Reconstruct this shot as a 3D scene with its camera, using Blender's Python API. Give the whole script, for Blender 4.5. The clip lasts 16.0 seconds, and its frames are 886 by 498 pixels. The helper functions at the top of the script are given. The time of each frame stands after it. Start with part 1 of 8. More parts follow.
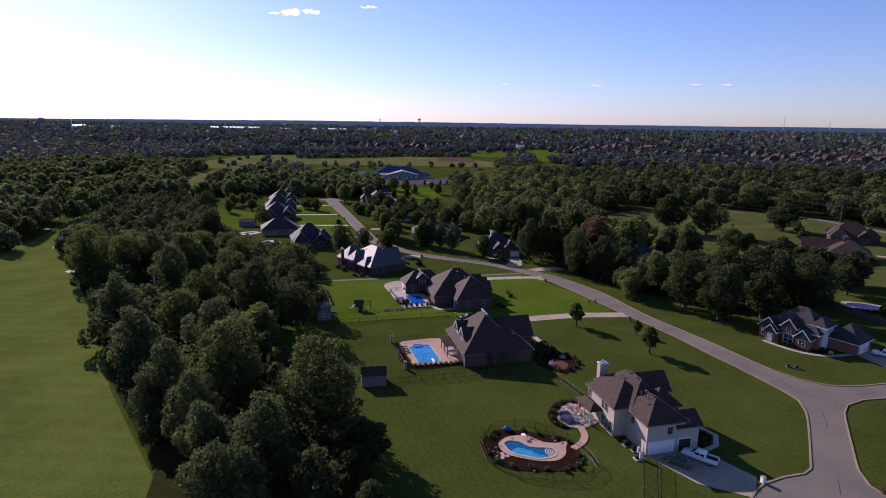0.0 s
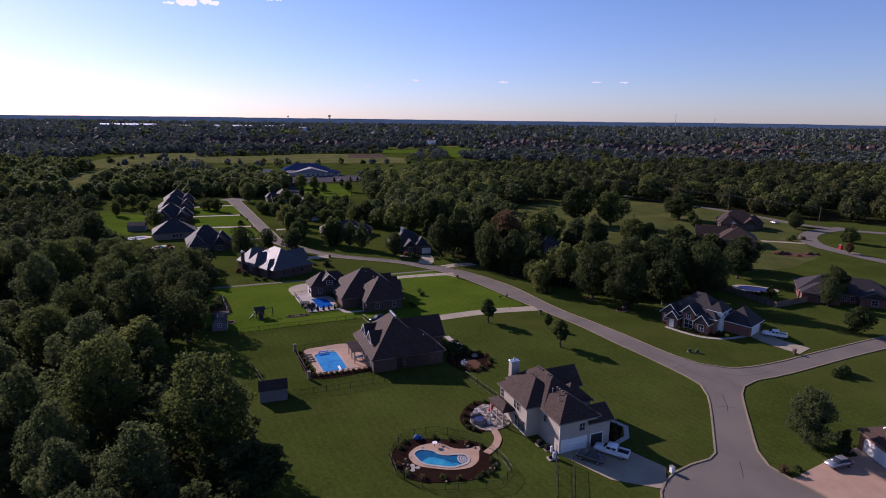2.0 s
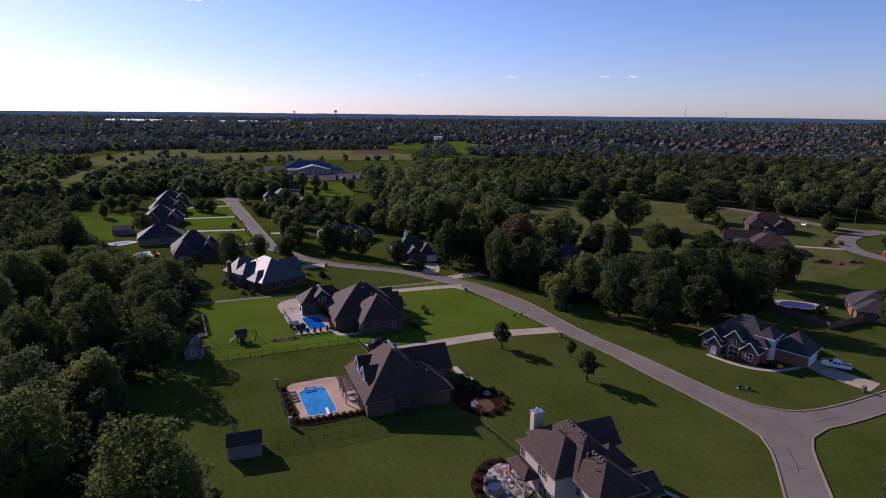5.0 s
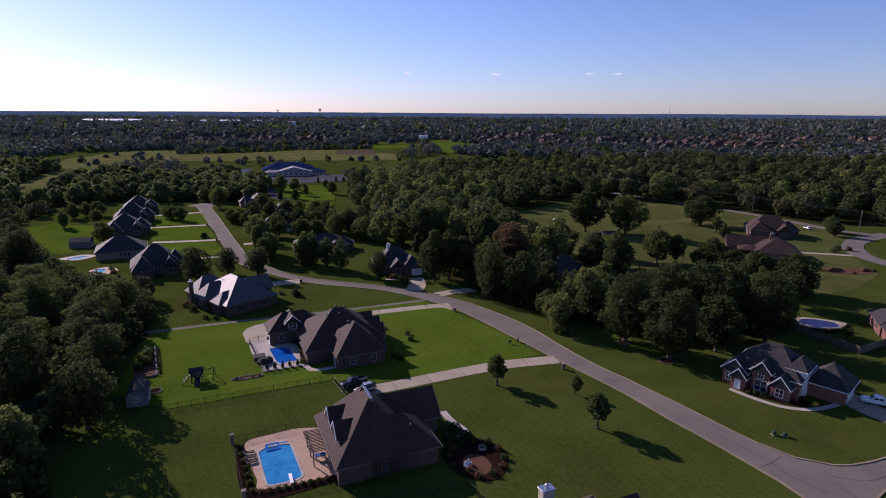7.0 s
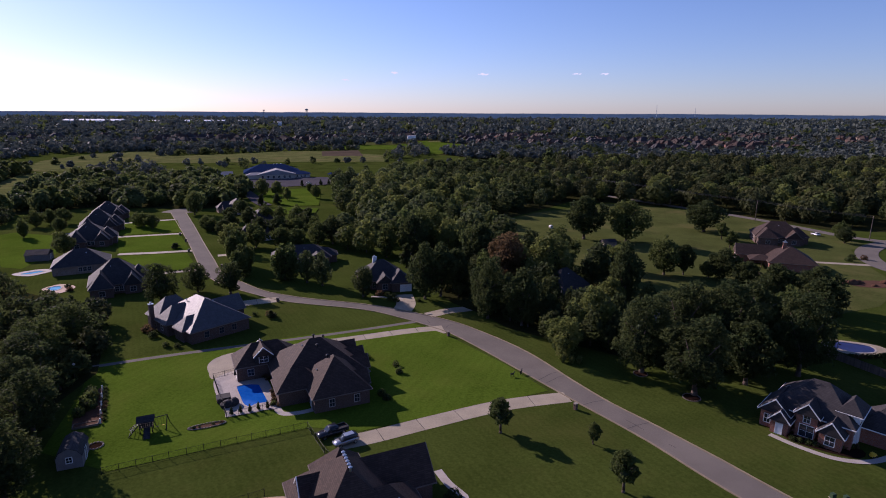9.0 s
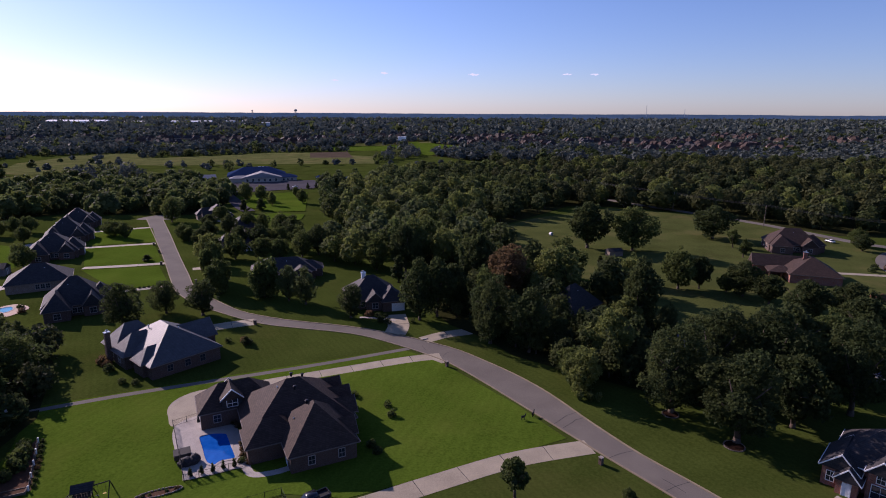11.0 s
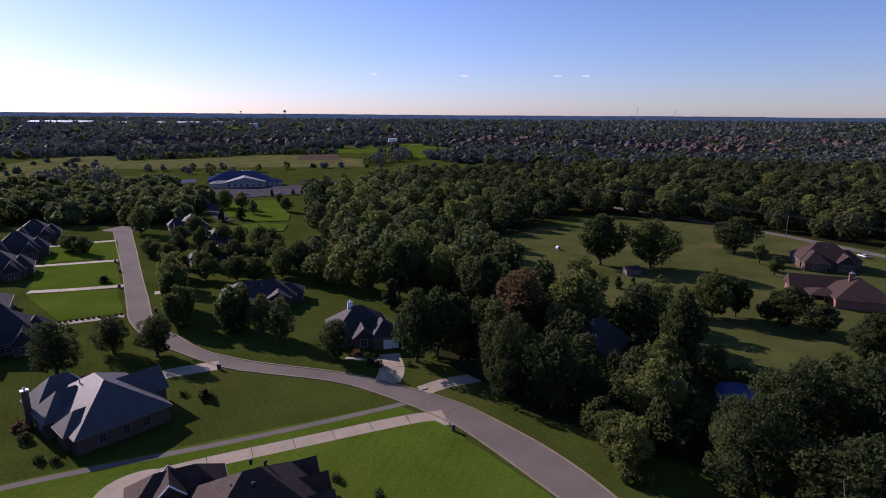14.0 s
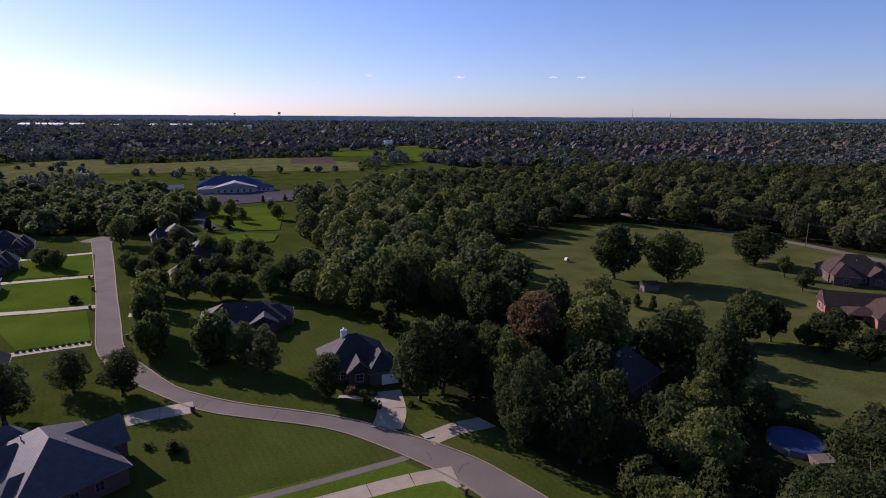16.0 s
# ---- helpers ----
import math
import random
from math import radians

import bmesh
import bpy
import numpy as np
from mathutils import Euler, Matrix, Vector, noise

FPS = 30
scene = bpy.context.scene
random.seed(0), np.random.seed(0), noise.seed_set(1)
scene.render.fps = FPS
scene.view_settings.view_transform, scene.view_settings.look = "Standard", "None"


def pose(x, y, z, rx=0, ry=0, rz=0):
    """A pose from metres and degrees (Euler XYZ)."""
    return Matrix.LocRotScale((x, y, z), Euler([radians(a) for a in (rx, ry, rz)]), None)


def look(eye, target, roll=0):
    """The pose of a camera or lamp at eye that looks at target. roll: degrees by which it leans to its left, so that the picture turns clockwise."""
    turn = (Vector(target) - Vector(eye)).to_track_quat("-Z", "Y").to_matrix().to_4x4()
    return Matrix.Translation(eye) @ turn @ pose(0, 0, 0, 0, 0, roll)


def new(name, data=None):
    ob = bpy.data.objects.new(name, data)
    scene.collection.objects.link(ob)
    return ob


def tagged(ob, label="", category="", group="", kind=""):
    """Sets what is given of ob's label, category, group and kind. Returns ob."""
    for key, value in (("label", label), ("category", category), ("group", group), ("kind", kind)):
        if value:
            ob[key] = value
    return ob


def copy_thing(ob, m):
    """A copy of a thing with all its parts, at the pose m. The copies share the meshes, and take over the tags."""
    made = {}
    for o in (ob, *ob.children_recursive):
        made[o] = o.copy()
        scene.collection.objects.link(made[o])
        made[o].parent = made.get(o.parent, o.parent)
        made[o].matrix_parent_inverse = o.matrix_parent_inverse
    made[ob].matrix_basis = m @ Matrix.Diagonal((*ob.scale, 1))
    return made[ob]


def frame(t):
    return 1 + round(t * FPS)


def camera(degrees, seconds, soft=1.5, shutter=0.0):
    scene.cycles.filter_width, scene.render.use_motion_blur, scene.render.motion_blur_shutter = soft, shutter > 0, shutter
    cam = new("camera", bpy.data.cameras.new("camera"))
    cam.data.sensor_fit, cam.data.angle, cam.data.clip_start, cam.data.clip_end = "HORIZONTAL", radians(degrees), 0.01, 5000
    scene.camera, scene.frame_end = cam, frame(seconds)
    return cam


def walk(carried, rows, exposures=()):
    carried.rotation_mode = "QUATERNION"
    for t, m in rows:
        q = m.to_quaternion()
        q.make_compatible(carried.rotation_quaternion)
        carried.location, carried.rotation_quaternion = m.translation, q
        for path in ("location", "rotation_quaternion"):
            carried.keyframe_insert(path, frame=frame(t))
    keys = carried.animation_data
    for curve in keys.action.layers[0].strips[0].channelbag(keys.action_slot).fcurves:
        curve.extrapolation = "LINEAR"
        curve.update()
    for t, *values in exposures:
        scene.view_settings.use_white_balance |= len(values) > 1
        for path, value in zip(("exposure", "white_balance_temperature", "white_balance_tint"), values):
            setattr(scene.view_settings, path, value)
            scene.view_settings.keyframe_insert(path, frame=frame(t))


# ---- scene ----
cam = camera(75.7, 16.0, 1.0)
PATH = [
    (0, (-0.688, 3.446, 56.534), (-0.971, 5.378, 56.102), 0.8),
    (0.5, (0.183, 5.786, 55.925), (0.092, 7.736, 55.493), 0.7),
    (1, (0.676, 7.057, 55.501), (0.648, 9.01, 55.067), 0.7),
    (1.5, (0.89, 8.35, 55.391), (0.885, 10.302, 54.955), 0.7),
    (2, (1.212, 10.01, 55.596), (1.221, 11.961, 55.156), 0.7),
    (2.5, (1.262, 12.032, 55.631), (1.27, 13.982, 55.188), 0.7),
    (3, (1.228, 14.712, 55.669), (1.224, 16.662, 55.222), 0.8),
    (3.5, (1.117, 17.812, 55.825), (1.1, 19.76, 55.374), 0.7),
    (4, (1.059, 21.608, 55.828), (1.035, 23.556, 55.375), 0.6),
    (6.5, (1.387, 45.214, 56.523), (1.408, 47.159, 56.061), 0.4),
    (7, (1.295, 49.49, 56.951), (1.327, 51.435, 56.488), 0.3),
    (7.5, (1.403, 54.083, 56.767), (1.441, 56.029, 56.307), 0.3),
    (8, (1.402, 58.518, 56.778), (1.451, 60.464, 56.319), 0.2),
    (8.5, (1.123, 63.028, 56.824), (1.185, 64.974, 56.366), 0.2),
    (9, (0.621, 67.702, 57.272), (0.694, 69.646, 56.809), 0.3),
    (11.5, (-0.383, 90.404, 57.338), (-0.27, 92.347, 56.877), 0.4),
    (12, (-0.471, 94.836, 57.87), (-0.352, 96.778, 57.406), 0.6),
    (12.5, (-0.766, 99.591, 57.886), (-0.639, 101.532, 57.42), 0.5),
    (13, (-1.123, 104.063, 57.976), (-0.991, 106.004, 57.511), 0.6),
    (13.5, (-1.145, 108.465, 57.848), (-1.012, 110.407, 57.386), 0.5),
    (14, (-1.485, 112.86, 57.573), (-1.346, 114.802, 57.116), 0.4),
    (14.5, (-1.818, 117.517, 57.974), (-1.676, 119.458, 57.514), 0.5),
    (15, (-1.98, 121.729, 58.244), (-1.835, 123.67, 57.783), 0.5),
    (15.5, (-2.292, 126.206, 58.318), (-2.144, 128.147, 57.858), 0.5),
    (16, (-2.595, 130.348, 58.195), (-2.44, 132.29, 57.743), 0.3),
]
walk(cam, [(t, look(eye, target, roll)) for t, eye, target, roll in PATH], [(0, 0.60, 5350, 41), (0.3, 0.46, 5350, 41), (1.5, 0.43, 5350, 41), (16, 0.45, 5350, 41)])

# ---- world, sun and light ----
SUN_EL, SUN_AZ = radians(25.0), radians(-48.0)   # azimuth from +y, negative to the west side
SUN_DIR = Vector((math.sin(SUN_AZ) * math.cos(SUN_EL), math.cos(SUN_AZ) * math.cos(SUN_EL), math.sin(SUN_EL)))
world = bpy.data.worlds.new("sky")
world.use_nodes = True
scene.world = world
wn, wl = world.node_tree.nodes, world.node_tree.links
sky = wn.new("ShaderNodeTexSky")
sky.sky_type = "NISHITA"
sky.sun_disc = False
sky.sun_elevation, sky.sun_rotation = SUN_EL, SUN_AZ
sky.altitude = 100
sky.air_density, sky.dust_density, sky.ozone_density = 1.0, 0.32, 3.2
wl.new(sky.outputs["Color"], wn["Background"].inputs["Color"])
wn["Background"].inputs["Strength"].default_value = 0.072
sun_data = bpy.data.lights.new("sun", "SUN")
sun_data.energy, sun_data.angle, sun_data.color = 5.0, radians(0.53), (1.0, 0.83, 0.58)
sun = new("sun", sun_data)
sun.matrix_world = look(SUN_DIR * 300, (0, 0, 0))


# ---- materials ----
def mat(name, base, dark=None, big=0.2, fine=6.0, rough=0.85, bump=0.15, metal=0.0, mix=0.5, vary=0.0, spec=0.3):
    """Two scales of variation between base and dark, fine relief, and a tone that varies from piece to piece."""
    m = bpy.data.materials.new(name)
    m.use_nodes = True
    n, l = m.node_tree.nodes, m.node_tree.links
    p = n["Principled BSDF"]
    p.inputs["Roughness"].default_value, p.inputs["Metallic"].default_value = rough, metal
    p.inputs["Specular IOR Level"].default_value = spec
    dark = dark or tuple(c * 0.72 for c in base)
    tc = n.new("ShaderNodeTexCoord")
    a, b = n.new("ShaderNodeTexNoise"), n.new("ShaderNodeTexNoise")
    a.inputs["Scale"].default_value, b.inputs["Scale"].default_value = big, fine
    a.inputs["Detail"].default_value, b.inputs["Detail"].default_value = 4, 5
    for t in (a, b):
        l.new(tc.outputs["Object"], t.inputs["Vector"])
    add = n.new("ShaderNodeMath")
    add.operation = "MULTIPLY_ADD"
    l.new(a.outputs["Fac"], add.inputs[0])
    add.inputs[1].default_value = mix
    half = n.new("ShaderNodeMath")
    half.operation = "MULTIPLY"
    l.new(b.outputs["Fac"], half.inputs[0])
    half.inputs[1].default_value = 1 - mix
    l.new(half.outputs[0], add.inputs[2])
    ramp = n.new("ShaderNodeValToRGB")
    ramp.color_ramp.elements[0].position, ramp.color_ramp.elements[1].position = 0.36, 0.64
    ramp.color_ramp.elements[0].color, ramp.color_ramp.elements[1].color = (*dark, 1), (*base, 1)
    l.new(add.outputs[0], ramp.inputs["Fac"])
    out = ramp.outputs["Color"]
    if vary:
        info, hsv, rng = n.new("ShaderNodeObjectInfo"), n.new("ShaderNodeHueSaturation"), n.new("ShaderNodeMapRange")
        rng.inputs["To Min"].default_value, rng.inputs["To Max"].default_value = 1 - vary, 1 + vary
        l.new(info.outputs["Random"], rng.inputs["Value"])
        l.new(rng.outputs["Result"], hsv.inputs["Value"])
        l.new(out, hsv.inputs["Color"])
        out = hsv.outputs["Color"]
    l.new(out, p.inputs["Base Color"])
    if bump:
        bp = n.new("ShaderNodeBump")
        bp.inputs["Strength"].default_value, bp.inputs["Distance"].default_value = bump, 0.05
        l.new(b.outputs["Fac"], bp.inputs["Height"])
        l.new(bp.outputs["Normal"], p.inputs["Normal"])
    return m


def grass(name, base, dark, dry, angle=0.0, stripe=0.0, width=1.3, dry_amount=0.5):
    """Mown turf: blades, patches, dry spots and faint mowing bands."""
    m = mat(name, tuple(c * 1.10 for c in base), tuple(c * 0.86 for c in dark), 0.06, 2.2, 1.0, 0.6, mix=0.5, spec=0.0)
    n, l = m.node_tree.nodes, m.node_tree.links
    p = n["Principled BSDF"]
    src = p.inputs["Base Color"].links[0].from_socket
    tc = n.new("ShaderNodeTexCoord")
    patch_noise = n.new("ShaderNodeTexNoise")
    patch_noise.inputs["Scale"].default_value, patch_noise.inputs["Detail"].default_value = 0.035, 6
    patch_noise.inputs["Roughness"].default_value = 0.7
    l.new(tc.outputs["Object"], patch_noise.inputs["Vector"])
    ramp = n.new("ShaderNodeValToRGB")
    ramp.color_ramp.elements[0].position, ramp.color_ramp.elements[1].position = 0.5, 0.72
    l.new(patch_noise.outputs["Fac"], ramp.inputs["Fac"])
    amount = n.new("ShaderNodeMath")
    amount.operation = "MULTIPLY"
    amount.inputs[1].default_value = dry_amount
    l.new(ramp.outputs["Color"], amount.inputs[0])
    mixer = n.new("ShaderNodeMix")
    mixer.data_type = "RGBA"
    l.new(amount.outputs[0], mixer.inputs["Factor"])
    l.new(src, mixer.inputs["A"])
    mixer.inputs["B"].default_value = (*dry, 1)
    out = mixer.outputs["Result"]
    if stripe:
        turn = n.new("ShaderNodeMapping")
        turn.inputs["Rotation"].default_value = (0, 0, radians(angle))
        l.new(tc.outputs["Object"], turn.inputs["Vector"])
        wave = n.new("ShaderNodeTexWave")
        wave.inputs["Scale"].default_value = 0.31 / width
        wave.inputs["Distortion"].default_value, wave.inputs["Detail"].default_value = 5.0, 3
        wave.inputs["Detail Scale"].default_value = 0.4
        l.new(turn.outputs["Vector"], wave.inputs["Vector"])
        hsv, rng = n.new("ShaderNodeHueSaturation"), n.new("ShaderNodeMapRange")
        rng.inputs["To Min"].default_value, rng.inputs["To Max"].default_value = 1 - stripe, 1 + stripe
        l.new(wave.outputs["Fac"], rng.inputs["Value"])
        l.new(rng.outputs["Result"], hsv.inputs["Value"])
        l.new(out, hsv.inputs["Color"])
        out = hsv.outputs["Color"]
    l.new(out, p.inputs["Base Color"])
    return m


def foliage(name, base, dark, tint, through_light=0.36):
    """Leaves: tone by leaf and by tree, some light through the blade."""
    m = bpy.data.materials.new(name)
    m.use_nodes = True
    n, l = m.node_tree.nodes, m.node_tree.links
    p = n["Principled BSDF"]
    p.inputs["Roughness"].default_value, p.inputs["Specular IOR Level"].default_value = 0.7, 0.03
    geo, info = n.new("ShaderNodeNewGeometry"), n.new("ShaderNodeObjectInfo")
    ramp = n.new("ShaderNodeValToRGB")
    ramp.color_ramp.elements[0].color, ramp.color_ramp.elements[1].color = (*dark, 1), (*base, 1)
    l.new(geo.outputs["Random Per Island"], ramp.inputs["Fac"])
    tone = n.new("ShaderNodeMix")
    tone.data_type = "RGBA"
    tone.inputs["B"].default_value = (*tint, 1)
    part_of = n.new("ShaderNodeMath")
    part_of.operation = "MULTIPLY"
    part_of.inputs[1].default_value = 0.55
    l.new(info.outputs["Random"], part_of.inputs[0])
    l.new(part_of.outputs[0], tone.inputs["Factor"])
    l.new(ramp.outputs["Color"], tone.inputs["A"])
    geo_tc, stand, stand_ramp, stand_mix = n.new("ShaderNodeTexCoord"), n.new("ShaderNodeTexNoise"), n.new("ShaderNodeValToRGB"), n.new("ShaderNodeMix")
    l.new(geo_tc.outputs["Object"], stand.inputs["Vector"])
    stand.inputs["Scale"].default_value, stand.inputs["Detail"].default_value = 0.07, 2
    stand_ramp.color_ramp.elements[0].position, stand_ramp.color_ramp.elements[1].position = 0.42, 0.62
    stand_ramp.color_ramp.elements[1].color = (0.7, 0.7, 0.7, 1)
    l.new(stand.outputs["Fac"], stand_ramp.inputs["Fac"])
    stand_mix.data_type = "RGBA"
    l.new(stand_ramp.outputs["Color"], stand_mix.inputs["Factor"])
    l.new(tone.outputs["Result"], stand_mix.inputs["A"])
    stand_mix.inputs["B"].default_value = (tint[0] * 1.25, tint[1] * 1.15, tint[2], 1)
    tone = stand_mix
    l.new(tone.outputs["Result"], p.inputs["Base Color"])
    tr, both = n.new("ShaderNodeBsdfTranslucent"), n.new("ShaderNodeMixShader")
    glow = n.new("ShaderNodeHueSaturation")
    glow.inputs["Value"].default_value, glow.inputs["Saturation"].default_value = 2.0, 1.05
    l.new(tone.outputs["Result"], glow.inputs["Color"])
    l.new(glow.outputs["Color"], tr.inputs["Color"])
    both.inputs["Fac"].default_value = through_light
    l.new(p.outputs["BSDF"], both.inputs[1])
    l.new(tr.outputs["BSDF"], both.inputs[2])
    l.new(both.outputs["Shader"], n["Material Output"].inputs["Surface"])
    return m


def brickwork(name, a, b, mortar, scale=1.0):
    """Courses of brick at true size on upright walls."""
    m = bpy.data.materials.new(name)
    m.use_nodes = True
    n, l = m.node_tree.nodes, m.node_tree.links
    p = n["Principled BSDF"]
    p.inputs["Roughness"].default_value = 0.9
    tc, sep, add, comb = (n.new("ShaderNode" + k) for k in ("TexCoord", "SeparateXYZ", "Math", "CombineXYZ"))
    l.new(tc.outputs["Object"], sep.inputs[0])
    l.new(sep.outputs["X"], add.inputs[0])
    l.new(sep.outputs["Y"], add.inputs[1])
    l.new(add.outputs[0], comb.inputs["X"])
    l.new(sep.outputs["Z"], comb.inputs["Y"])
    br, ns = n.new("ShaderNodeTexBrick"), n.new("ShaderNodeTexNoise")
    br.inputs["Scale"].default_value = 1.0
    br.inputs["Brick Width"].default_value, br.inputs["Row Height"].default_value = 0.21 * scale, 0.075 * scale
    br.inputs["Mortar Size"].default_value = 0.008 * scale
    br.inputs["Color1"].default_value, br.inputs["Color2"].default_value = (*a, 1), (*b, 1)
    br.inputs["Mortar"].default_value = (*mortar, 1)
    l.new(comb.outputs[0], br.inputs["Vector"])
    ns.inputs["Scale"].default_value, ns.inputs["Detail"].default_value = 0.7, 6
    l.new(tc.outputs["Object"], ns.inputs["Vector"])
    hsv, rng = n.new("ShaderNodeHueSaturation"), n.new("ShaderNodeMapRange")
    rng.inputs["To Min"].default_value, rng.inputs["To Max"].default_value = 0.7, 1.3
    l.new(ns.outputs["Fac"], rng.inputs["Value"])
    l.new(rng.outputs["Result"], hsv.inputs["Value"])
    l.new(br.outputs["Color"], hsv.inputs["Color"])
    l.new(hsv.outputs["Color"], p.inputs["Base Color"])
    bp = n.new("ShaderNodeBump")
    bp.inputs["Strength"].default_value, bp.inputs["Distance"].default_value = 0.5, 0.01
    l.new(br.outputs["Fac"], bp.inputs["Height"])
    bp.invert = True
    l.new(bp.outputs["Normal"], p.inputs["Normal"])
    return m


def shingle(name, a, b, rough=0.85, spec=0.3):
    """Asphalt shingles: tabs in courses, grit and weather streaks."""
    m = brickwork(name, a, b, tuple(c * 0.80 for c in b), 2.6)
    n = m.node_tree.nodes
    p = n["Principled BSDF"]
    p.inputs["Roughness"].default_value, p.inputs["Specular IOR Level"].default_value = rough, spec
    return m


def water_mat(name, deep, pale):
    m = mat(name, pale, deep, 0.25, 1.2, 0.06, 0.0, spec=0.5)
    n, l = m.node_tree.nodes, m.node_tree.links
    p = n["Principled BSDF"]
    tc, ns, bp = n.new("ShaderNodeTexCoord"), n.new("ShaderNodeTexNoise"), n.new("ShaderNodeBump")
    ns.inputs["Scale"].default_value, ns.inputs["Detail"].default_value = 2.5, 3
    l.new(tc.outputs["Object"], ns.inputs["Vector"])
    l.new(ns.outputs["Fac"], bp.inputs["Height"])
    bp.inputs["Strength"].default_value, bp.inputs["Distance"].default_value = 0.12, 0.05
    l.new(bp.outputs["Normal"], p.inputs["Normal"])
    return m


M_LAWN = grass("lawn_turf", (0.049, 0.065, 0.012), (0.036, 0.050, 0.009), (0.072, 0.072, 0.018), -28, 0.035, 1.5)
M_SOD = grass("fresh_sod", (0.068, 0.106, 0.010), (0.048, 0.080, 0.007), (0.092, 0.108, 0.016), 24, 0.035, 2.1)
M_FAIRWAY = grass("fairway_turf", (0.092, 0.116, 0.022), (0.070, 0.094, 0.016), (0.122, 0.112, 0.030), 84, 0.04, 5.0)
M_MEADOW = grass("meadow_grass", (0.072, 0.083, 0.023), (0.047, 0.058, 0.016), (0.116, 0.102, 0.038), 0, 0.0, 1, 0.8)
M_HAYFIELD = grass("hay_field", (0.108, 0.116, 0.038), (0.066, 0.078, 0.024), (0.150, 0.128, 0.052), 0, 0.0, 1, 0.9)
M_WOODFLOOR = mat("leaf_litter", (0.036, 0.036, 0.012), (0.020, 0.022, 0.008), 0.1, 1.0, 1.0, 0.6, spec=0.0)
M_ROAD = mat("weathered_asphalt", (0.166, 0.147, 0.122), (0.117, 0.104, 0.088), 0.12, 9.0, 0.95, 0.25, spec=0.05)
M_LOT = mat("parking_asphalt", (0.085, 0.080, 0.088), (0.060, 0.056, 0.062), 0.05, 4.0, 0.95, 0.1, spec=0.0)
M_CONCRETE = mat("drive_concrete", (0.330, 0.282, 0.196), (0.232, 0.198, 0.138), 0.3, 5.0, 0.85, 0.2, vary=0.06)
M_CURB = mat("curb_concrete", (0.260, 0.208, 0.130), (0.170, 0.136, 0.087), 0.4, 6.0, 0.9, 0.2)
M_PATIO = mat("pale_patio_concrete", (0.375, 0.337, 0.296), (0.275, 0.245, 0.214), 0.5, 5.0, 0.85, 0.2)
M_TANDECK = mat("tan_stamped_concrete", (0.390, 0.262, 0.178), (0.295, 0.196, 0.132), 0.5, 6.0, 0.8, 0.3)
M_CRACK = mat("tar_seam", (0.022, 0.022, 0.023), None, 1, 6, 0.7, 0.1)
M_MULCH = mat("bark_mulch", (0.026, 0.014, 0.010), (0.014, 0.008, 0.006), 0.8, 9.0, 1.0, 0.9, spec=0.0)
M_SOIL = mat("bare_red_soil", (0.108, 0.056, 0.034), (0.064, 0.034, 0.021), 0.3, 4.0, 0.95, 0.7, spec=0.05)
M_STONE = mat("field_stone", (0.265, 0.230, 0.194), (0.140, 0.120, 0.105), 1.5, 7.0, 0.9, 0.6, vary=0.3, spec=0.1)
M_PLOUGH = mat("ploughed_earth", (0.092, 0.070, 0.050), (0.060, 0.048, 0.034), 0.05, 0.6, 1.0, 0.5, spec=0.0)
M_SAND = mat("bunker_sand", (0.515, 0.452, 0.351), (0.406, 0.351, 0.265), 0.4, 4, 0.95, 0.3)
M_WHITE = mat("white_paint", (0.78, 0.76, 0.74), (0.66, 0.64, 0.62), 0.6, 9, 0.55, 0.05)
M_SIDING = mat("cream_siding", (0.440, 0.385, 0.318), (0.376, 0.328, 0.270), 0.5, 8, 0.65, 0.1)
M_BRICK_RED = brickwork("red_brick", (0.270, 0.088, 0.046), (0.180, 0.060, 0.036), (0.19, 0.155, 0.13))
# Red brick darkened for the shadow on the ranch house walls.
M_BRICK_RED_SHADED = brickwork("deep_red_brick", (0.150, 0.050, 0.035), (0.105, 0.037, 0.028), (0.14, 0.11, 0.095))
M_BRICK_BROWN = brickwork("brown_brick", (0.092, 0.048, 0.034), (0.060, 0.032, 0.024), (0.110, 0.088, 0.072))
M_BRICK_TAN = brickwork("tan_brick", (0.238, 0.165, 0.112), (0.178, 0.119, 0.083), (0.264, 0.231, 0.198))
M_ROOF_BROWN = shingle("brown_shingles", (0.066, 0.043, 0.033), (0.043, 0.029, 0.023), 0.78, 0.14)
M_ROOF_GREY = shingle("grey_shingles", (0.046, 0.041, 0.041), (0.030, 0.027, 0.028), 0.78, 0.22)
M_ROOF_SLATE = shingle("slate_grey_shingles", (0.085, 0.080, 0.080), (0.064, 0.060, 0.061), 0.60, 0.50)
M_ROOF_SLATE.node_tree.nodes["Principled BSDF"].inputs["Metallic"].default_value = 0.25
M_ROOF_BLUE = mat("blue_metal_roof", (0.026, 0.042, 0.098), (0.020, 0.034, 0.078), 0.1, 2, 0.8, 0.05, 0.0, spec=0.0)
M_ROOF_PALE = mat("pale_metal_roof", (0.251, 0.244, 0.251), (0.198, 0.191, 0.198), 0.1, 2, 0.75, 0.05, spec=0.15)
M_GLASS = mat("window_glass", (0.030, 0.036, 0.045), (0.020, 0.024, 0.03), 0.5, 2, 0.05, 0.0, spec=0.6)
M_DARKMETAL = mat("black_iron", (0.018, 0.018, 0.020), None, 1, 8, 0.5, 0.0, 0.3)
M_STEEL = mat("galvanised_steel", (0.62, 0.62, 0.62), (0.5, 0.5, 0.5), 2, 8, 0.3, 0.0, 0.9)
M_BARK = mat("tree_bark", (0.115, 0.085, 0.062), (0.055, 0.040, 0.030), 1.2, 9.0, 0.95, 0.8)
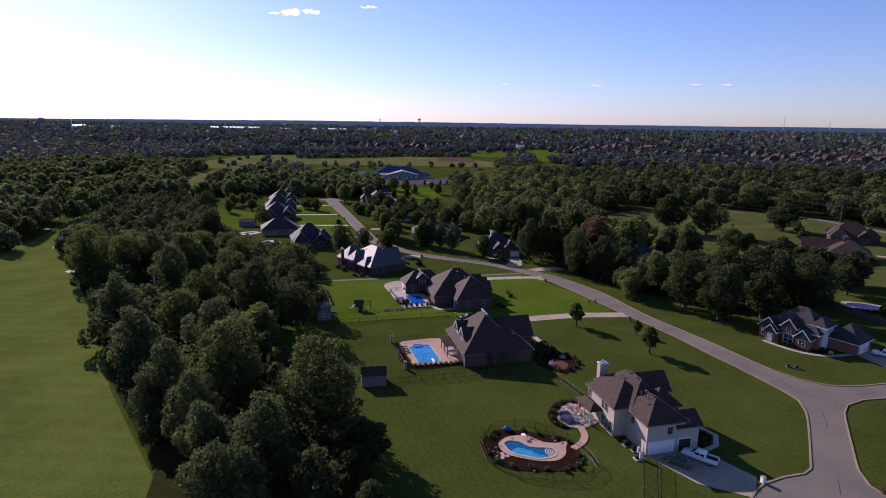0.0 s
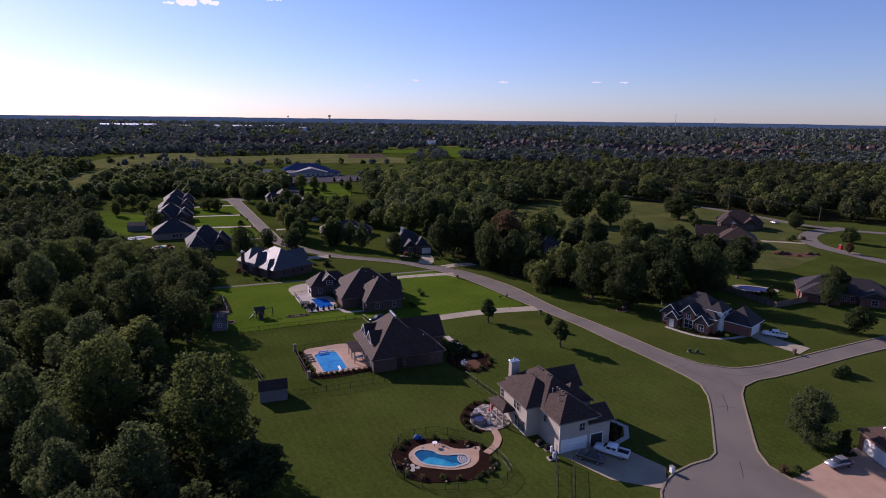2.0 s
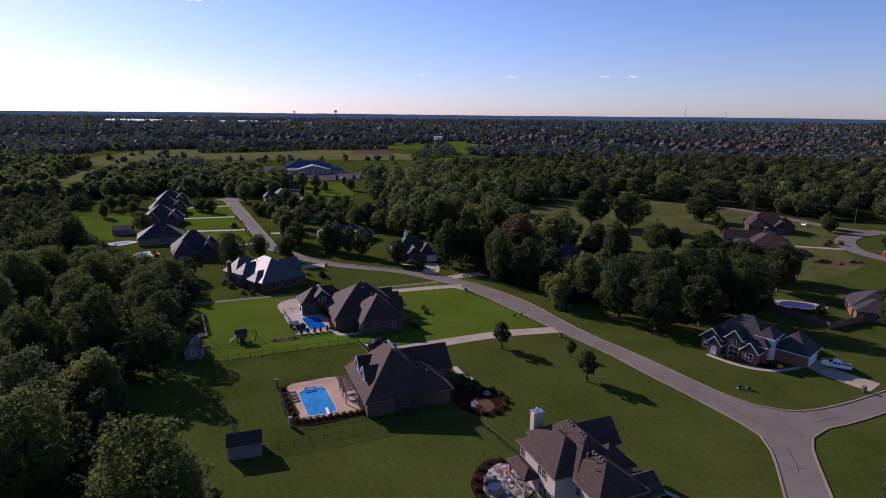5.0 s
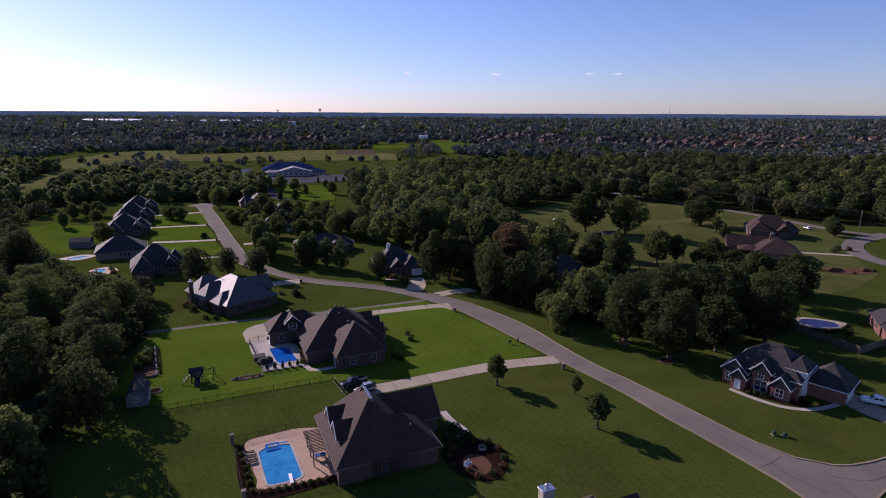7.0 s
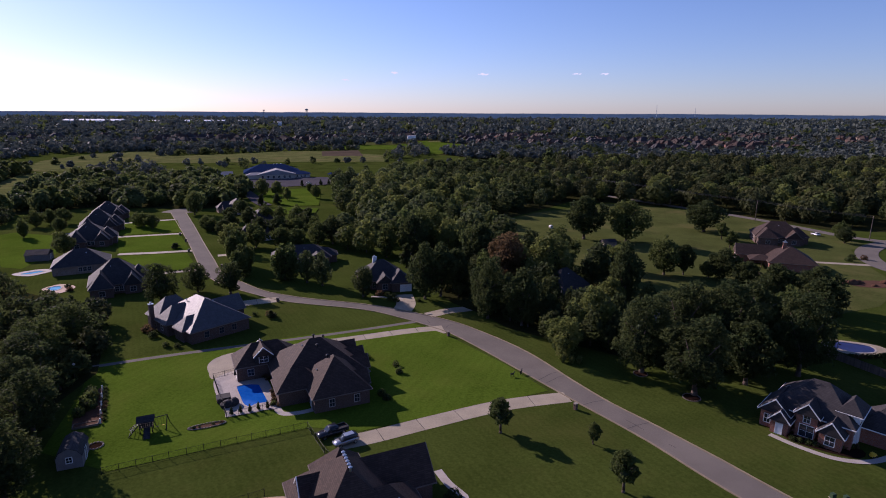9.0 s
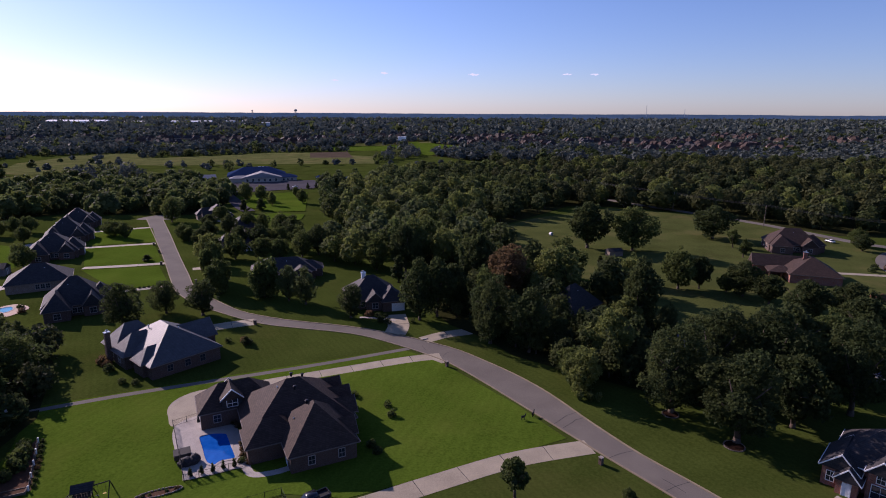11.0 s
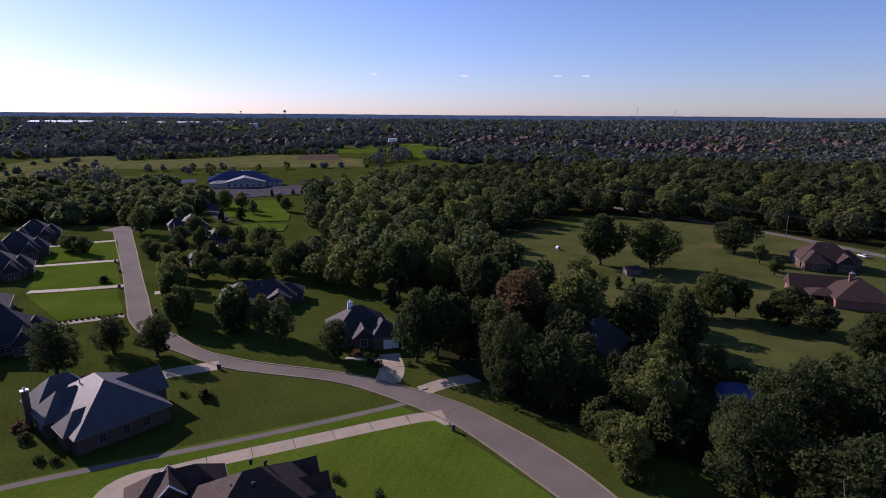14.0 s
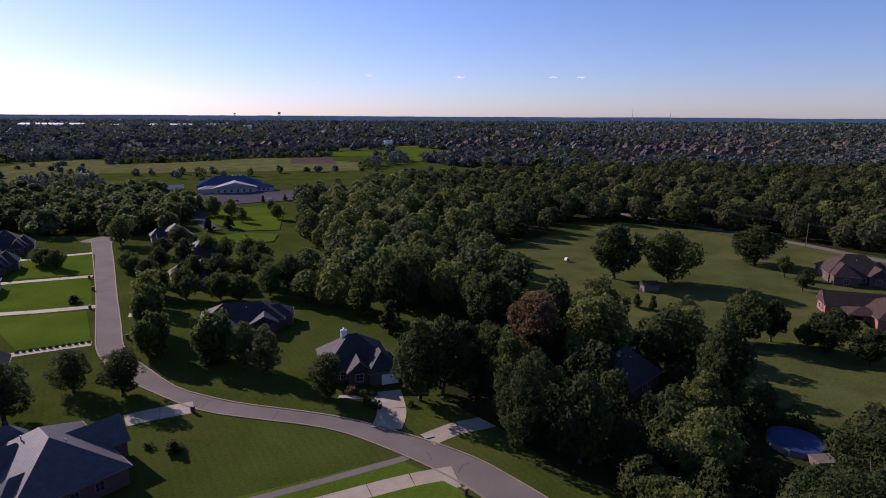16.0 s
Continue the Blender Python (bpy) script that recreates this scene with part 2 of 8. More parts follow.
M_TIMBER = mat("weathered_timber", (0.155, 0.122, 0.096), (0.099, 0.076, 0.059), 0.8, 7, 0.85, 0.3, vary=0.2)
M_CEDAR = mat("cedar_timber", (0.238, 0.125, 0.063), (0.158, 0.083, 0.043), 0.8, 7, 0.7, 0.2)
M_RUBBER = mat("tyre_rubber", (0.02, 0.02, 0.021), None, 2, 9, 0.9, 0.2)
M_POOL_BLUE = water_mat("pool_water_blue", (0.012, 0.135, 0.36), (0.030, 0.235, 0.48))
M_POOL_DEEP = water_mat("pool_water_deep", (0.008, 0.075, 0.34), (0.016, 0.115, 0.44))
M_POOL_KIDNEY = water_mat("pool_water_deep_end", (0.004, 0.058, 0.135), (0.009, 0.100, 0.205))
M_POOL_TEAL = water_mat("pool_water_teal", (0.010, 0.150, 0.30), (0.045, 0.32, 0.45))
M_POND = water_mat("pond_water", (0.033, 0.040, 0.033), (0.059, 0.066, 0.053))
M_COVER = mat("navy_pool_cover", (0.020, 0.035, 0.13), (0.014, 0.022, 0.08), 0.4, 3, 0.6, 0.2)
M_RED = mat("red_cloth", (0.42, 0.025, 0.03), None, 2, 9, 0.8, 0.1)
M_YELLOW = mat("yellow_plastic", (0.62, 0.42, 0.03), None, 2, 9, 0.5, 0.1)
M_BLUEPLASTIC = mat("blue_plastic", (0.03, 0.10, 0.30), None, 2, 9, 0.5, 0.1)
M_GREENBOX = mat("green_enamel", (0.040, 0.073, 0.033), None, 2, 9, 0.5, 0.1)
M_LEAF_OAK = foliage("oak_leaves", (0.061, 0.083, 0.026), (0.031, 0.044, 0.015), (0.066, 0.080, 0.024))
M_LEAF_PEAR = foliage("pear_leaves", (0.083, 0.101, 0.042), (0.040, 0.053, 0.022), (0.061, 0.078, 0.029))
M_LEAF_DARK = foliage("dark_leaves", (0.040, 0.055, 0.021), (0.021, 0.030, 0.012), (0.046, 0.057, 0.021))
M_LEAF_YELLOW = foliage("yellowing_leaves", (0.116, 0.130, 0.038), (0.062, 0.076, 0.024), (0.096, 0.114, 0.035))
M_LEAF_RUST = foliage("rust_leaves", (0.106, 0.058, 0.032), (0.060, 0.040, 0.024), (0.080, 0.064, 0.032))
# Leaves of the distant woods, paler and bluer to carry the haze.
M_LEAF_HAZE = foliage("woodland_leaves", (0.076, 0.088, 0.084), (0.064, 0.076, 0.072), (0.066, 0.080, 0.070), 0.10)
# Darker leaf colour that carries the shade lying over the woods.
M_LEAF_SHADE = foliage("deep_woodland_leaves", (0.042, 0.050, 0.022), (0.027, 0.034, 0.016), (0.048, 0.054, 0.021), 0.22)
# Dark colour of the added cores, for the shade deep in the foliage.
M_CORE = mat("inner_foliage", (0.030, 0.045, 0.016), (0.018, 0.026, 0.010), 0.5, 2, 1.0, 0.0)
M_TRIM = mat("brown_trim_paint", (0.17, 0.135, 0.115), (0.12, 0.095, 0.08), 0.6, 9, 0.6, 0.05)
M_FRAME = mat("tan_window_frame", (0.40, 0.36, 0.33), (0.30, 0.27, 0.25), 0.6, 9, 0.6, 0.05)


# Clouds give off their own white glow in place of sunlight on them.
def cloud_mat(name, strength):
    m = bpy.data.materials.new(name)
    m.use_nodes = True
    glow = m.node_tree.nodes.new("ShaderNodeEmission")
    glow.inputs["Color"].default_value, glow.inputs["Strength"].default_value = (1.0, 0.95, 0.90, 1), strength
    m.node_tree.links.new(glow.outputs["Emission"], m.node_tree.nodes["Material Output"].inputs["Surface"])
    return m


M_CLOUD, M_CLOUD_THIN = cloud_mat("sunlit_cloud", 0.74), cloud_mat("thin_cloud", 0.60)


# ---- building helpers ----
KNOTS = (150.0, 213.0, 345.0, 480.0, 900.0, 1700.0)


def ground_z(y):
    return float(np.interp(y, (0, 150, 213, 345, 480, 900, 1700, 4700), (1.1, 1.1, 0.0, -0.9, -1.7, -1.7, 1.0, 30.0)))


def mesh_of(bm, name, material, smooth=False):
    me = bpy.data.meshes.new(name)
    bm.normal_update()
    bm.to_mesh(me)
    bm.free()
    me.materials.append(material)
    if smooth:
        me.polygons.foreach_set("use_smooth", [True] * len(me.polygons))
    return me


def part(name, bm, material, parent=None, label="", smooth=False):
    ob = new(name, mesh_of(bm, name, material, smooth))
    ob.parent = parent
    if label:
        ob["label"] = label
    return ob


def root(name, x, y, turn=0.0, label="", category="", group="", dz=0.0):
    ob = new(name)
    ob.empty_display_size = 0.5
    ob.matrix_world = pose(x, y, ground_z(y) + dz, 0, 0, turn)
    return tagged(ob, label, category, group)


def slab(bm, x0, x1, y0, y1, z0, z1, m=None):
    """An upright block added to bm."""
    c = Vector(((x0 + x1) / 2, (y0 + y1) / 2, (z0 + z1) / 2))
    made = bmesh.ops.create_cube(bm, size=1.0)["verts"]
    for v in made:
        v.co = Vector((v.co.x * (x1 - x0), v.co.y * (y1 - y0), v.co.z * (z1 - z0))) + c
        if m is not None:
            v.co = m @ v.co
    return made


def block(x0, x1, y0, y1, z0, z1, bevel=0.0):
    bm = bmesh.new()
    slab(bm, x0, x1, y0, y1, z0, z1)
    if bevel:
        bmesh.ops.bevel(bm, geom=bm.edges[:], offset=bevel, segments=2, affect="EDGES")
    return bm


def rod(bm, a, b, r0, r1=None, sides=8):
    """A tapered rod from a to b added to bm."""
    a, b, r1 = Vector(a), Vector(b), r0 if r1 is None else r1
    d = b - a
    m = Matrix.Translation((a + b) / 2) @ d.to_track_quat("Z", "Y").to_matrix().to_4x4()
    bmesh.ops.create_cone(bm, cap_ends=True, segments=sides, radius1=r0, radius2=r1, depth=d.length, matrix=m)


def spline(points, step=4.0, closed=False):
    """A smooth line through plan points."""
    p = [Vector((*q[:2], 0)) for q in points]
    n, out = len(p), []
    for i in range(n if closed else n - 1):
        a, b, c, d = (p[(i + k) % n] if closed else p[min(max(i + k, 0), n - 1)] for k in (-1, 0, 1, 2))
        count = max(1, int((c - b).length / step))
        for k in range(count):
            t = k / count
            out.append(0.5 * (2 * b + (c - a) * t + (2 * a - 5 * b + 4 * c - d) * t * t + (3 * b - a - 3 * c + d) * t ** 3))
    if not closed:
        out.append(p[-1])
    return [(v.x, v.y) for v in out]


def drape(bm, dz):
    """Cut a flat plan mesh where the ground's slope changes and lay it dz over the ground."""
    for k in KNOTS:
        bmesh.ops.bisect_plane(bm, geom=bm.verts[:] + bm.edges[:] + bm.faces[:], plane_co=(0, k, 0), plane_no=(0, 1, 0))
    for v in bm.verts:
        v.co.z = ground_z(v.co.y) + dz


def sheet(name, points, material, dz, label, hole=None, kind="structure", parent=None):
    """A patch of ground cover with the given outline (and hole)."""
    bm = bmesh.new()
    loops = [points] + ([hole] if hole else [])
    edges = []
    for loop in loops:
        vs = [bm.verts.new((x, y, 0)) for x, y in loop]
        edges += [bm.edges.new((vs[i], vs[(i + 1) % len(vs)])) for i in range(len(vs))]
    bmesh.ops.triangle_fill(bm, edges=edges, use_beauty=True, use_dissolve=False)
    for f in bm.faces:
        if f.normal.z < 0:
            f.normal_flip()
    drape(bm, dz)
    ob = part(name, bm, material, parent)
    return tagged(ob, label, "", "", kind)


def ribbon(name, line, half, material, dz, label, height=0.0, kind="structure", parent=None):
    """A strip along a plan line; with a height, a raised kerb."""
    bm = bmesh.new()
    rows = []
    for i, (x, y) in enumerate(line):
        a, b = Vector(line[max(i - 1, 0)]), Vector(line[min(i + 1, len(line) - 1)])
        d = (b - a).normalized()
        z = ground_z(y) + dz
        prof = ((-half, 0), (-half, height), (half, height), (half, 0)) if height else ((-half, 0), (half, 0))
        rows.append([bm.verts.new((x - d.y * s, y + d.x * s, z + h)) for s, h in prof])
    for r, q in zip(rows, rows[1:]):
        for k in range(len(r) - 1):
            bm.faces.new((r[k], r[k + 1], q[k + 1], q[k]))
    bmesh.ops.recalc_face_normals(bm, faces=bm.faces[:])
    for f in bm.faces:
        if not height and f.normal.z < 0:
            f.normal_flip()
    return tagged(part(name, bm, material, parent), label, "", "", kind)


def inside(x, y, poly):
    hit = False
    for (x0, y0), (x1, y1) in zip(poly, poly[1:] + poly[:1]):
        if (y0 > y) != (y1 > y) and x < (x1 - x0) * (y - y0) / (y1 - y0) + x0:
            hit = not hit
    return hit


# ---- ground and roads ----
def build_ground():
    bm = bmesh.new()
    ys = sorted({-900.0, -300.0, 0.0, 4700.0, 5200.0, *KNOTS, *np.arange(25, 900, 25.0).tolist(), *np.arange(1000, 4700, 250.0).tolist()})
    xs = (-6000, -3000, -1200, -600, -300, -150, -75, 0, 75, 150, 300, 600, 1200, 3000, 6000)
    grid = [[bm.verts.new((x, y, ground_z(y) if y < 4701 else 30.0)) for x in xs] for y in ys]
    for r, q in zip(grid, grid[1:]):
        for k in range(len(xs) - 1):
            bm.faces.new((r[k], r[k + 1], q[k + 1], q[k]))
    return tagged(part("ground", bm, M_LAWN), "green mown lawn ground reaching to the horizon", "", "", "structure")


build_ground()
W_EDGE = spline([(-150, 411), (-125.5, 363.5), (-105, 323.6), (-88, 289), (-79, 271.5), (-68, 258), (-55, 247.3), (-43, 239.2), (-32, 235.3), (-21, 232),
                 (-13, 228.4), (-4, 221.8), (2.5, 216.2), (8.2, 210.4), (14.2, 201.2), (20.2, 191.0), (26.6, 180.0), (32.4, 170), (36.8, 162.8), (40.8, 155.8), (44, 149),
                 (47.2, 142.9), (50.2, 137.6), (53, 132), (55.6, 126.8), (57.1, 122.2), (56.4, 117.4), (53.7, 110), (50.3, 101.7), (48.2, 96.6), (46.4, 94.8), (42.6, 93.2), (38.8, 90.8),
                 (35, 86), (33.4, 78), (35.5, 70), (43, 64)], 3.0)
N_EDGE = spline([(-141, 411), (-117.3, 363), (-98, 323.2), (-83.5, 294), (-72.7, 272.6), (-62, 260.5), (-52, 250.4), (-45, 246), (-37, 242.2), (-30, 239.8),
                 (-20.6, 236.8), (-13, 233.8), (-6, 230), (3, 224.3), (10.5, 218.5), (15.5, 212.8), (22.5, 203.5), (28, 194), (33.6, 180.8),
                 (38.5, 170.6), (43, 163.4), (47, 156.6), (50.5, 150.5), (53.8, 144.5), (58, 137.6), (62, 133.3), (67, 131.2), (73, 131.9), (81.5, 135),
                 (91, 139.5), (120, 152.6), (165, 172)], 3.0)
E_EDGE = spline([(165, 164), (113, 143.6), (80, 128.4), (70.5, 124.8), (66.2, 121.8), (64, 118.4), (61.2, 111.6), (58.5, 104.5), (55.8, 97.3), (55.3, 93),
                 (57, 89.2), (60, 84), (60, 76), (56, 68.5), (48, 64)], 3.0)
sheet("road", W_EDGE + E_EDGE[::-1] + N_EDGE[::-1], M_ROAD, 0.03, "weathered grey asphalt residential street with dark cracks")
for edge in (W_EDGE, N_EDGE, E_EDGE):
    ribbon("curb", edge, 0.16, M_CURB, 0.0, "pale concrete kerb along the street", 0.15)


def seam(points, wide=0.09):
    ribbon("road_crack", spline(points, 1.2), wide / 2, M_CRACK, 0.042, "dark tar-filled crack in the asphalt")


for line in (
        [(52.3, 140.4), (54.8, 136.4), (57, 132.1), (58, 128.8), (61.2, 124.1)],
        [(54.7, 130.8), (57.3, 132.1), (59.7, 133.7)],
        [(64.4, 130), (64.2, 128.7), (66.7, 127.6), (69.6, 127.1), (75.8, 129.2)],
        [(63.5, 126.8), (64.3, 124.9), (64.7, 123.3), (64.4, 122.3), (65.9, 121.3)],
        [(74.1, 131.8), (74.9, 130.5), (75.5, 128.7)],
        [(59.8, 118.2), (58.8, 115.1), (58.4, 113.2), (57.3, 111.1)],
        [(56.2, 113.1), (58.1, 112.7), (59.8, 112.4)],
        [(51.1, 94.2), (50.4, 92.2), (49.4, 89.7)],
        [(23.4, 179.8), (27, 182.5), (29.4, 184.8), (32.6, 186.2)],
        [(32.4, 170), (35, 171.3), (38.2, 172.2)],
        [(37.5, 160.4), (40.2, 161.9), (43.3, 163)],
        [(39.1, 164), (40.2, 162.3), (41.2, 160.3)],
        [(43.8, 155.5), (44.4, 154.4)],
        [(27.4, 180.2), (29.6, 182), (30.4, 182.9), (32.2, 183.7)],
        [(6.9, 214.5), (7.9, 216.7), (9.2, 217.2)],
        [(1.9, 221.3), (2.7, 218.6)],
        [(-43.4, 240.2), (-42.8, 242.8), (-41.6, 243.8)],
        [(-28.1, 233.3), (-27.3, 237.8)]):
    seam(line)

# ground covers
FAIRWAY = [(-52, 60), (-56, 75), (-70, 88), (-85, 102), (-104, 123), (-142, 162), (-195, 213), (-250, 302), (-262, 300), (-228, 232), (-222, 205), (-300, 190), (-420, 150), (-420, -40), (-52, -40)]
sheet("golf_fairway", FAIRWAY, M_FAIRWAY, 0.05, "mown golf fairway turf in long pale bands")
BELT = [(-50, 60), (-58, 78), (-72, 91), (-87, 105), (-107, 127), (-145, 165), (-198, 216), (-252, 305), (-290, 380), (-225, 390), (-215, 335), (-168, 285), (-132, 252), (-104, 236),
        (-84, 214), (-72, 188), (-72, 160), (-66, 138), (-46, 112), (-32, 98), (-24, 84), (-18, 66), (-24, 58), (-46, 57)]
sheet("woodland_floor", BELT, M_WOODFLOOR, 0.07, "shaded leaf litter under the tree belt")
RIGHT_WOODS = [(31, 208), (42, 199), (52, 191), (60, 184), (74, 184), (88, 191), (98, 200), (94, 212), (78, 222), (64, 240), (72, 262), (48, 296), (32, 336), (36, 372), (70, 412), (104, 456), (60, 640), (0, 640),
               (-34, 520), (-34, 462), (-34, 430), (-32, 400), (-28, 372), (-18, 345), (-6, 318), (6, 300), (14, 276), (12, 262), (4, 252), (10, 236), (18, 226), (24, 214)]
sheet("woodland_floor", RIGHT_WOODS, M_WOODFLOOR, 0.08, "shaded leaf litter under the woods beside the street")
MEADOW = [(32, 338), (50, 298), (74, 262), (66, 240), (80, 224), (100, 214), (142, 230), (166, 250), (178, 284), (190, 306), (205, 316), (206, 350), (188, 392), (176, 415), (126, 444), (72, 410), (36, 370)]
sheet("meadow", MEADOW, M_MEADOW, 0.045, "rough meadow grass with dry yellow patches")
sheet("lawn_patch", [(-76, 192.8), (-43.5, 205.2), (-3.5, 219.6), (1.6, 215.2), (7, 209.7), (20.4, 189.2), (27, 176.5), (15.5, 171.5), (-10.5, 161.5), (-20, 163), (-50, 150.3), (-64, 156), (-70, 178)],
      M_SOD, 0.05, "bright fresh green lawn")
for pts in ([(-99, 309.5), (-126, 303.5), (-144, 338), (-117.5, 345)], [(-84.5, 279.5), (-100, 274), (-125, 300), (-98.5, 305)], [(-118.5, 350), (-146, 343), (-160, 376), (-135, 384)],
            [(-150, 280), (-220, 300), (-200, 350), (-155, 335)]):
    sheet("lawn_patch", pts, M_SOD, 0.05, "bright fresh green lawn")
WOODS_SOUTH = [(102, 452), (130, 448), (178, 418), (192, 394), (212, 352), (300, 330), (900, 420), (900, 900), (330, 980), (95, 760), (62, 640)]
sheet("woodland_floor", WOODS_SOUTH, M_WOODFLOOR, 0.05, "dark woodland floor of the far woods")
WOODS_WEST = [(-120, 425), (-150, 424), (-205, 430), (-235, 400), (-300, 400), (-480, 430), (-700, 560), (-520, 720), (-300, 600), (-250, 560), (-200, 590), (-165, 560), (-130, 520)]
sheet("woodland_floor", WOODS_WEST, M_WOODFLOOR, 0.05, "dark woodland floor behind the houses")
FIELDS = (
    ("hay_field", M_HAYFIELD, [(-395, 821), (-355, 863), (-277, 911), (-212, 975), (-156, 978), (-119, 947), (-53, 901), (-46, 785), (-120, 777), (-194, 776), (-275, 755), (-359, 772)]),
    ("ploughed_strip", M_PLOUGH, [(-139, 879), (-156, 978), (-102, 1003), (-81, 881)]),
    ("hay_field", M_MEADOW, [(-404, 735), (-375, 741), (-317, 724), (-265, 688), (-244, 664), (-215, 600), (-262, 572), (-300, 600), (-340, 640), (-400, 660)]),
    ("hay_field", M_HAYFIELD, [(-262, 420), (-294, 444), (-344, 532), (-382, 628), (-330, 655), (-309, 552), (-277, 464)]),
    ("hay_field", M_HAYFIELD, [(-409, 662), (-462, 784), (-467, 912), (-410, 985), (-345, 870), (-306, 728), (-328, 665)]),
    ("hall_lawn", M_LAWN, [(-243, 678), (-237, 731), (-137, 738), (-117, 694), (-137, 646), (-208, 595)]),
    ("pasture", M_LAWN, [(-118, 764), (-45, 771), (55, 760), (70, 674), (-6, 646), (-35, 613), (-47, 560), (-58, 556), (-70, 605), (-108, 664)]),
    ("hall_lawn", M_SOD, [(-144, 1122), (-20, 1178), (-18, 1032), (-95, 1016), (-132, 1039)]),
    ("hall_lawn", M_SOD, [(-21, 1251), (12, 1315), (54, 1219), (91, 1153), (79, 1025), (23, 913), (4, 942)]),
    ("pasture", M_MEADOW, [(-432, 515), (-455, 577), (-451, 619), (-475, 710), (-359, 454), (-325, 398)]),
    ("hall_lawn", M_SOD, [(-126, 492), (-118, 508), (-95, 524), (-80, 524), (-66, 436), (-84, 434), (-112, 459)]),
    ("hall_lawn", M_SOD, [(-104, 414), (-82, 429), (-64, 423), (-63, 406), (-72, 400)]),
    ("pasture", M_MEADOW, [(422, 927), (505, 951), (548, 1023), (500, 1030)]),
)
for i, (field_name, field_mat, f) in enumerate(FIELDS):
    sheet(field_name, f, field_mat, 0.12 + 0.02 * i, "open field of grass between distant woods" if field_mat is not M_PLOUGH else "strip of bare ploughed brown soil")
OPEN = [f for _, _, f in FIELDS]
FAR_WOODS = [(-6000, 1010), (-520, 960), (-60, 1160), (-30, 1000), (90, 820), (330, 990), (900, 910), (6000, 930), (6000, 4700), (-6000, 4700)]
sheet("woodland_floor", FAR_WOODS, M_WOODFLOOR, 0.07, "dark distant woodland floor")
for pts, tag in (([(-170, 186.5), (-166, 190.5), (-160, 190), (-159, 187), (-165, 184.5)], "pale sand golf bunker"), ([(-254, 256), (-250, 262), (-243, 265), (-245, 260)], "pale sand golf bunker")):
    sheet("sand_bunker", spline(pts, 1.0, True), M_SAND, 0.09, tag)
ribbon("cart_path", spline([(-206, 222), (-225, 250), (-245, 285), (-262, 330)], 4), 1.3, M_CONCRETE, 0.1, "narrow pale concrete cart path")
sheet("pond", spline([(-300, 250), (-270, 246), (-262, 256), (-290, 262)], 2, True), M_POND, 0.1, "small pond beside the fairway")


# driveways, in concrete slabs
def driveway(line, half, count, material=None, gap=0.10, label="pale concrete driveway cast in slabs", dz=0.06):
    """A drive as a row of slabs along a plan line."""
    pts = [Vector(p) for p in spline(line, 0.8)]
    run = [0.0]
    for a, b in zip(pts, pts[1:]):
        run.append(run[-1] + (b - a).length)

    def at(s):
        x = np.interp(s, run, [p.x for p in pts])
        y = np.interp(s, run, [p.y for p in pts])
        return Vector((float(x), float(y)))
    bed = ribbon("driveway", [tuple(p) for p in pts], half, M_CRACK, dz - 0.02, label)
    for k in range(count):
        s0, s1 = run[-1] * k / count + gap / 2, run[-1] * (k + 1) / count - gap / 2
        line_k = [tuple(at(s0 + (s1 - s0) * j / 5)) for j in range(6)]
        ob = ribbon("concrete_slab", line_k, half, material or M_CONCRETE, dz, "", 0.0, "", bed)
    return bed


driveway([(6.5, 213.6), (-2, 211.6), (-18, 205.8), (-33, 200.2), (-41, 196.8)], 2.9, 7)
driveway([(30.4, 173.6), (16.6, 170.4), (2.4, 164.4), (-8, 159.6), (-14.5, 157.2)], 2.1, 6)
driveway([(-45, 240.8), (-52, 238.2), (-56.5, 236)], 2.6, 2)
driveway([(-5.4, 229.6), (-4.4, 236), (-5.6, 245.2)], 3.0, 2)
driveway([(2.2, 225), (8, 228.6), (15, 231), (22, 236)], 2.2, 3)
driveway([(-98, 309.3), (-112, 305.6), (-126, 303)], 1.7, 3)
driveway([(-117.4, 346.5), (-132, 342), (-148, 337)], 1.7, 3)
driveway([(-83.4, 277.6), (-92, 274.2), (-102, 270)], 1.5, 2)
driveway([(-137, 386), (-150, 380), (-160, 374)], 1.7, 2)
driveway([(-84, 300), (-76, 303)], 1.8, 1)
driveway([(91.5, 141.5), (87, 148), (85.2, 155.2)], 3.0, 3)
sheet("driveway", [(21.3, 96.0), (31.2, 99.6), (38.2, 92.4), (36.0, 86.6), (28.2, 89.0)], M_CONCRETE, 0.055, "wide concrete driveway in the shade of the house")
sheet("driveway", [(57, 89.6), (66.6, 95), (73.8, 98.8), (74.2, 86), (69, 85.0), (60.2, 84.4)], M_TANDECK, 0.055, "wide tan concrete driveway with joints")
sheet("parking_pad", spline([(-37, 189.2), (-36, 196.6), (-41.6, 199.4), (-45.6, 198.6), (-48.4, 195.6), (-49.0, 191.6), (-47.4, 187.6), (-44.4, 183.8)], 1.2, True), M_CONCRETE, 0.065, "rounded concrete turning pad")
ribbon("drain_channel", spline([(-1.5, 219.6), (-14.3, 214.3), (-28.9, 208.6), (-42.1, 203.9), (-54.3, 199.6), (-66, 195), (-84, 187)], 2), 0.8, M_ROAD, 0.07, "narrow grey concrete drainage channel across the lawn")
ribbon("garden_path", spline([(3.0, 149), (4.6, 145.5), (7.0, 141.8), (5.0, 140.6), (3.6, 140.4)], 0.8), 0.7, M_PATIO, 0.07, "curved pale concrete path to the door")
ribbon("garden_path", spline([(63.4, 158.2), (66.1, 154), (69.8, 150.4), (74.6, 149.2), (80, 150.6), (83.6, 152.6)], 0.8), 0.6, M_PATIO, 0.07, "curved pale concrete path along the flower bed")
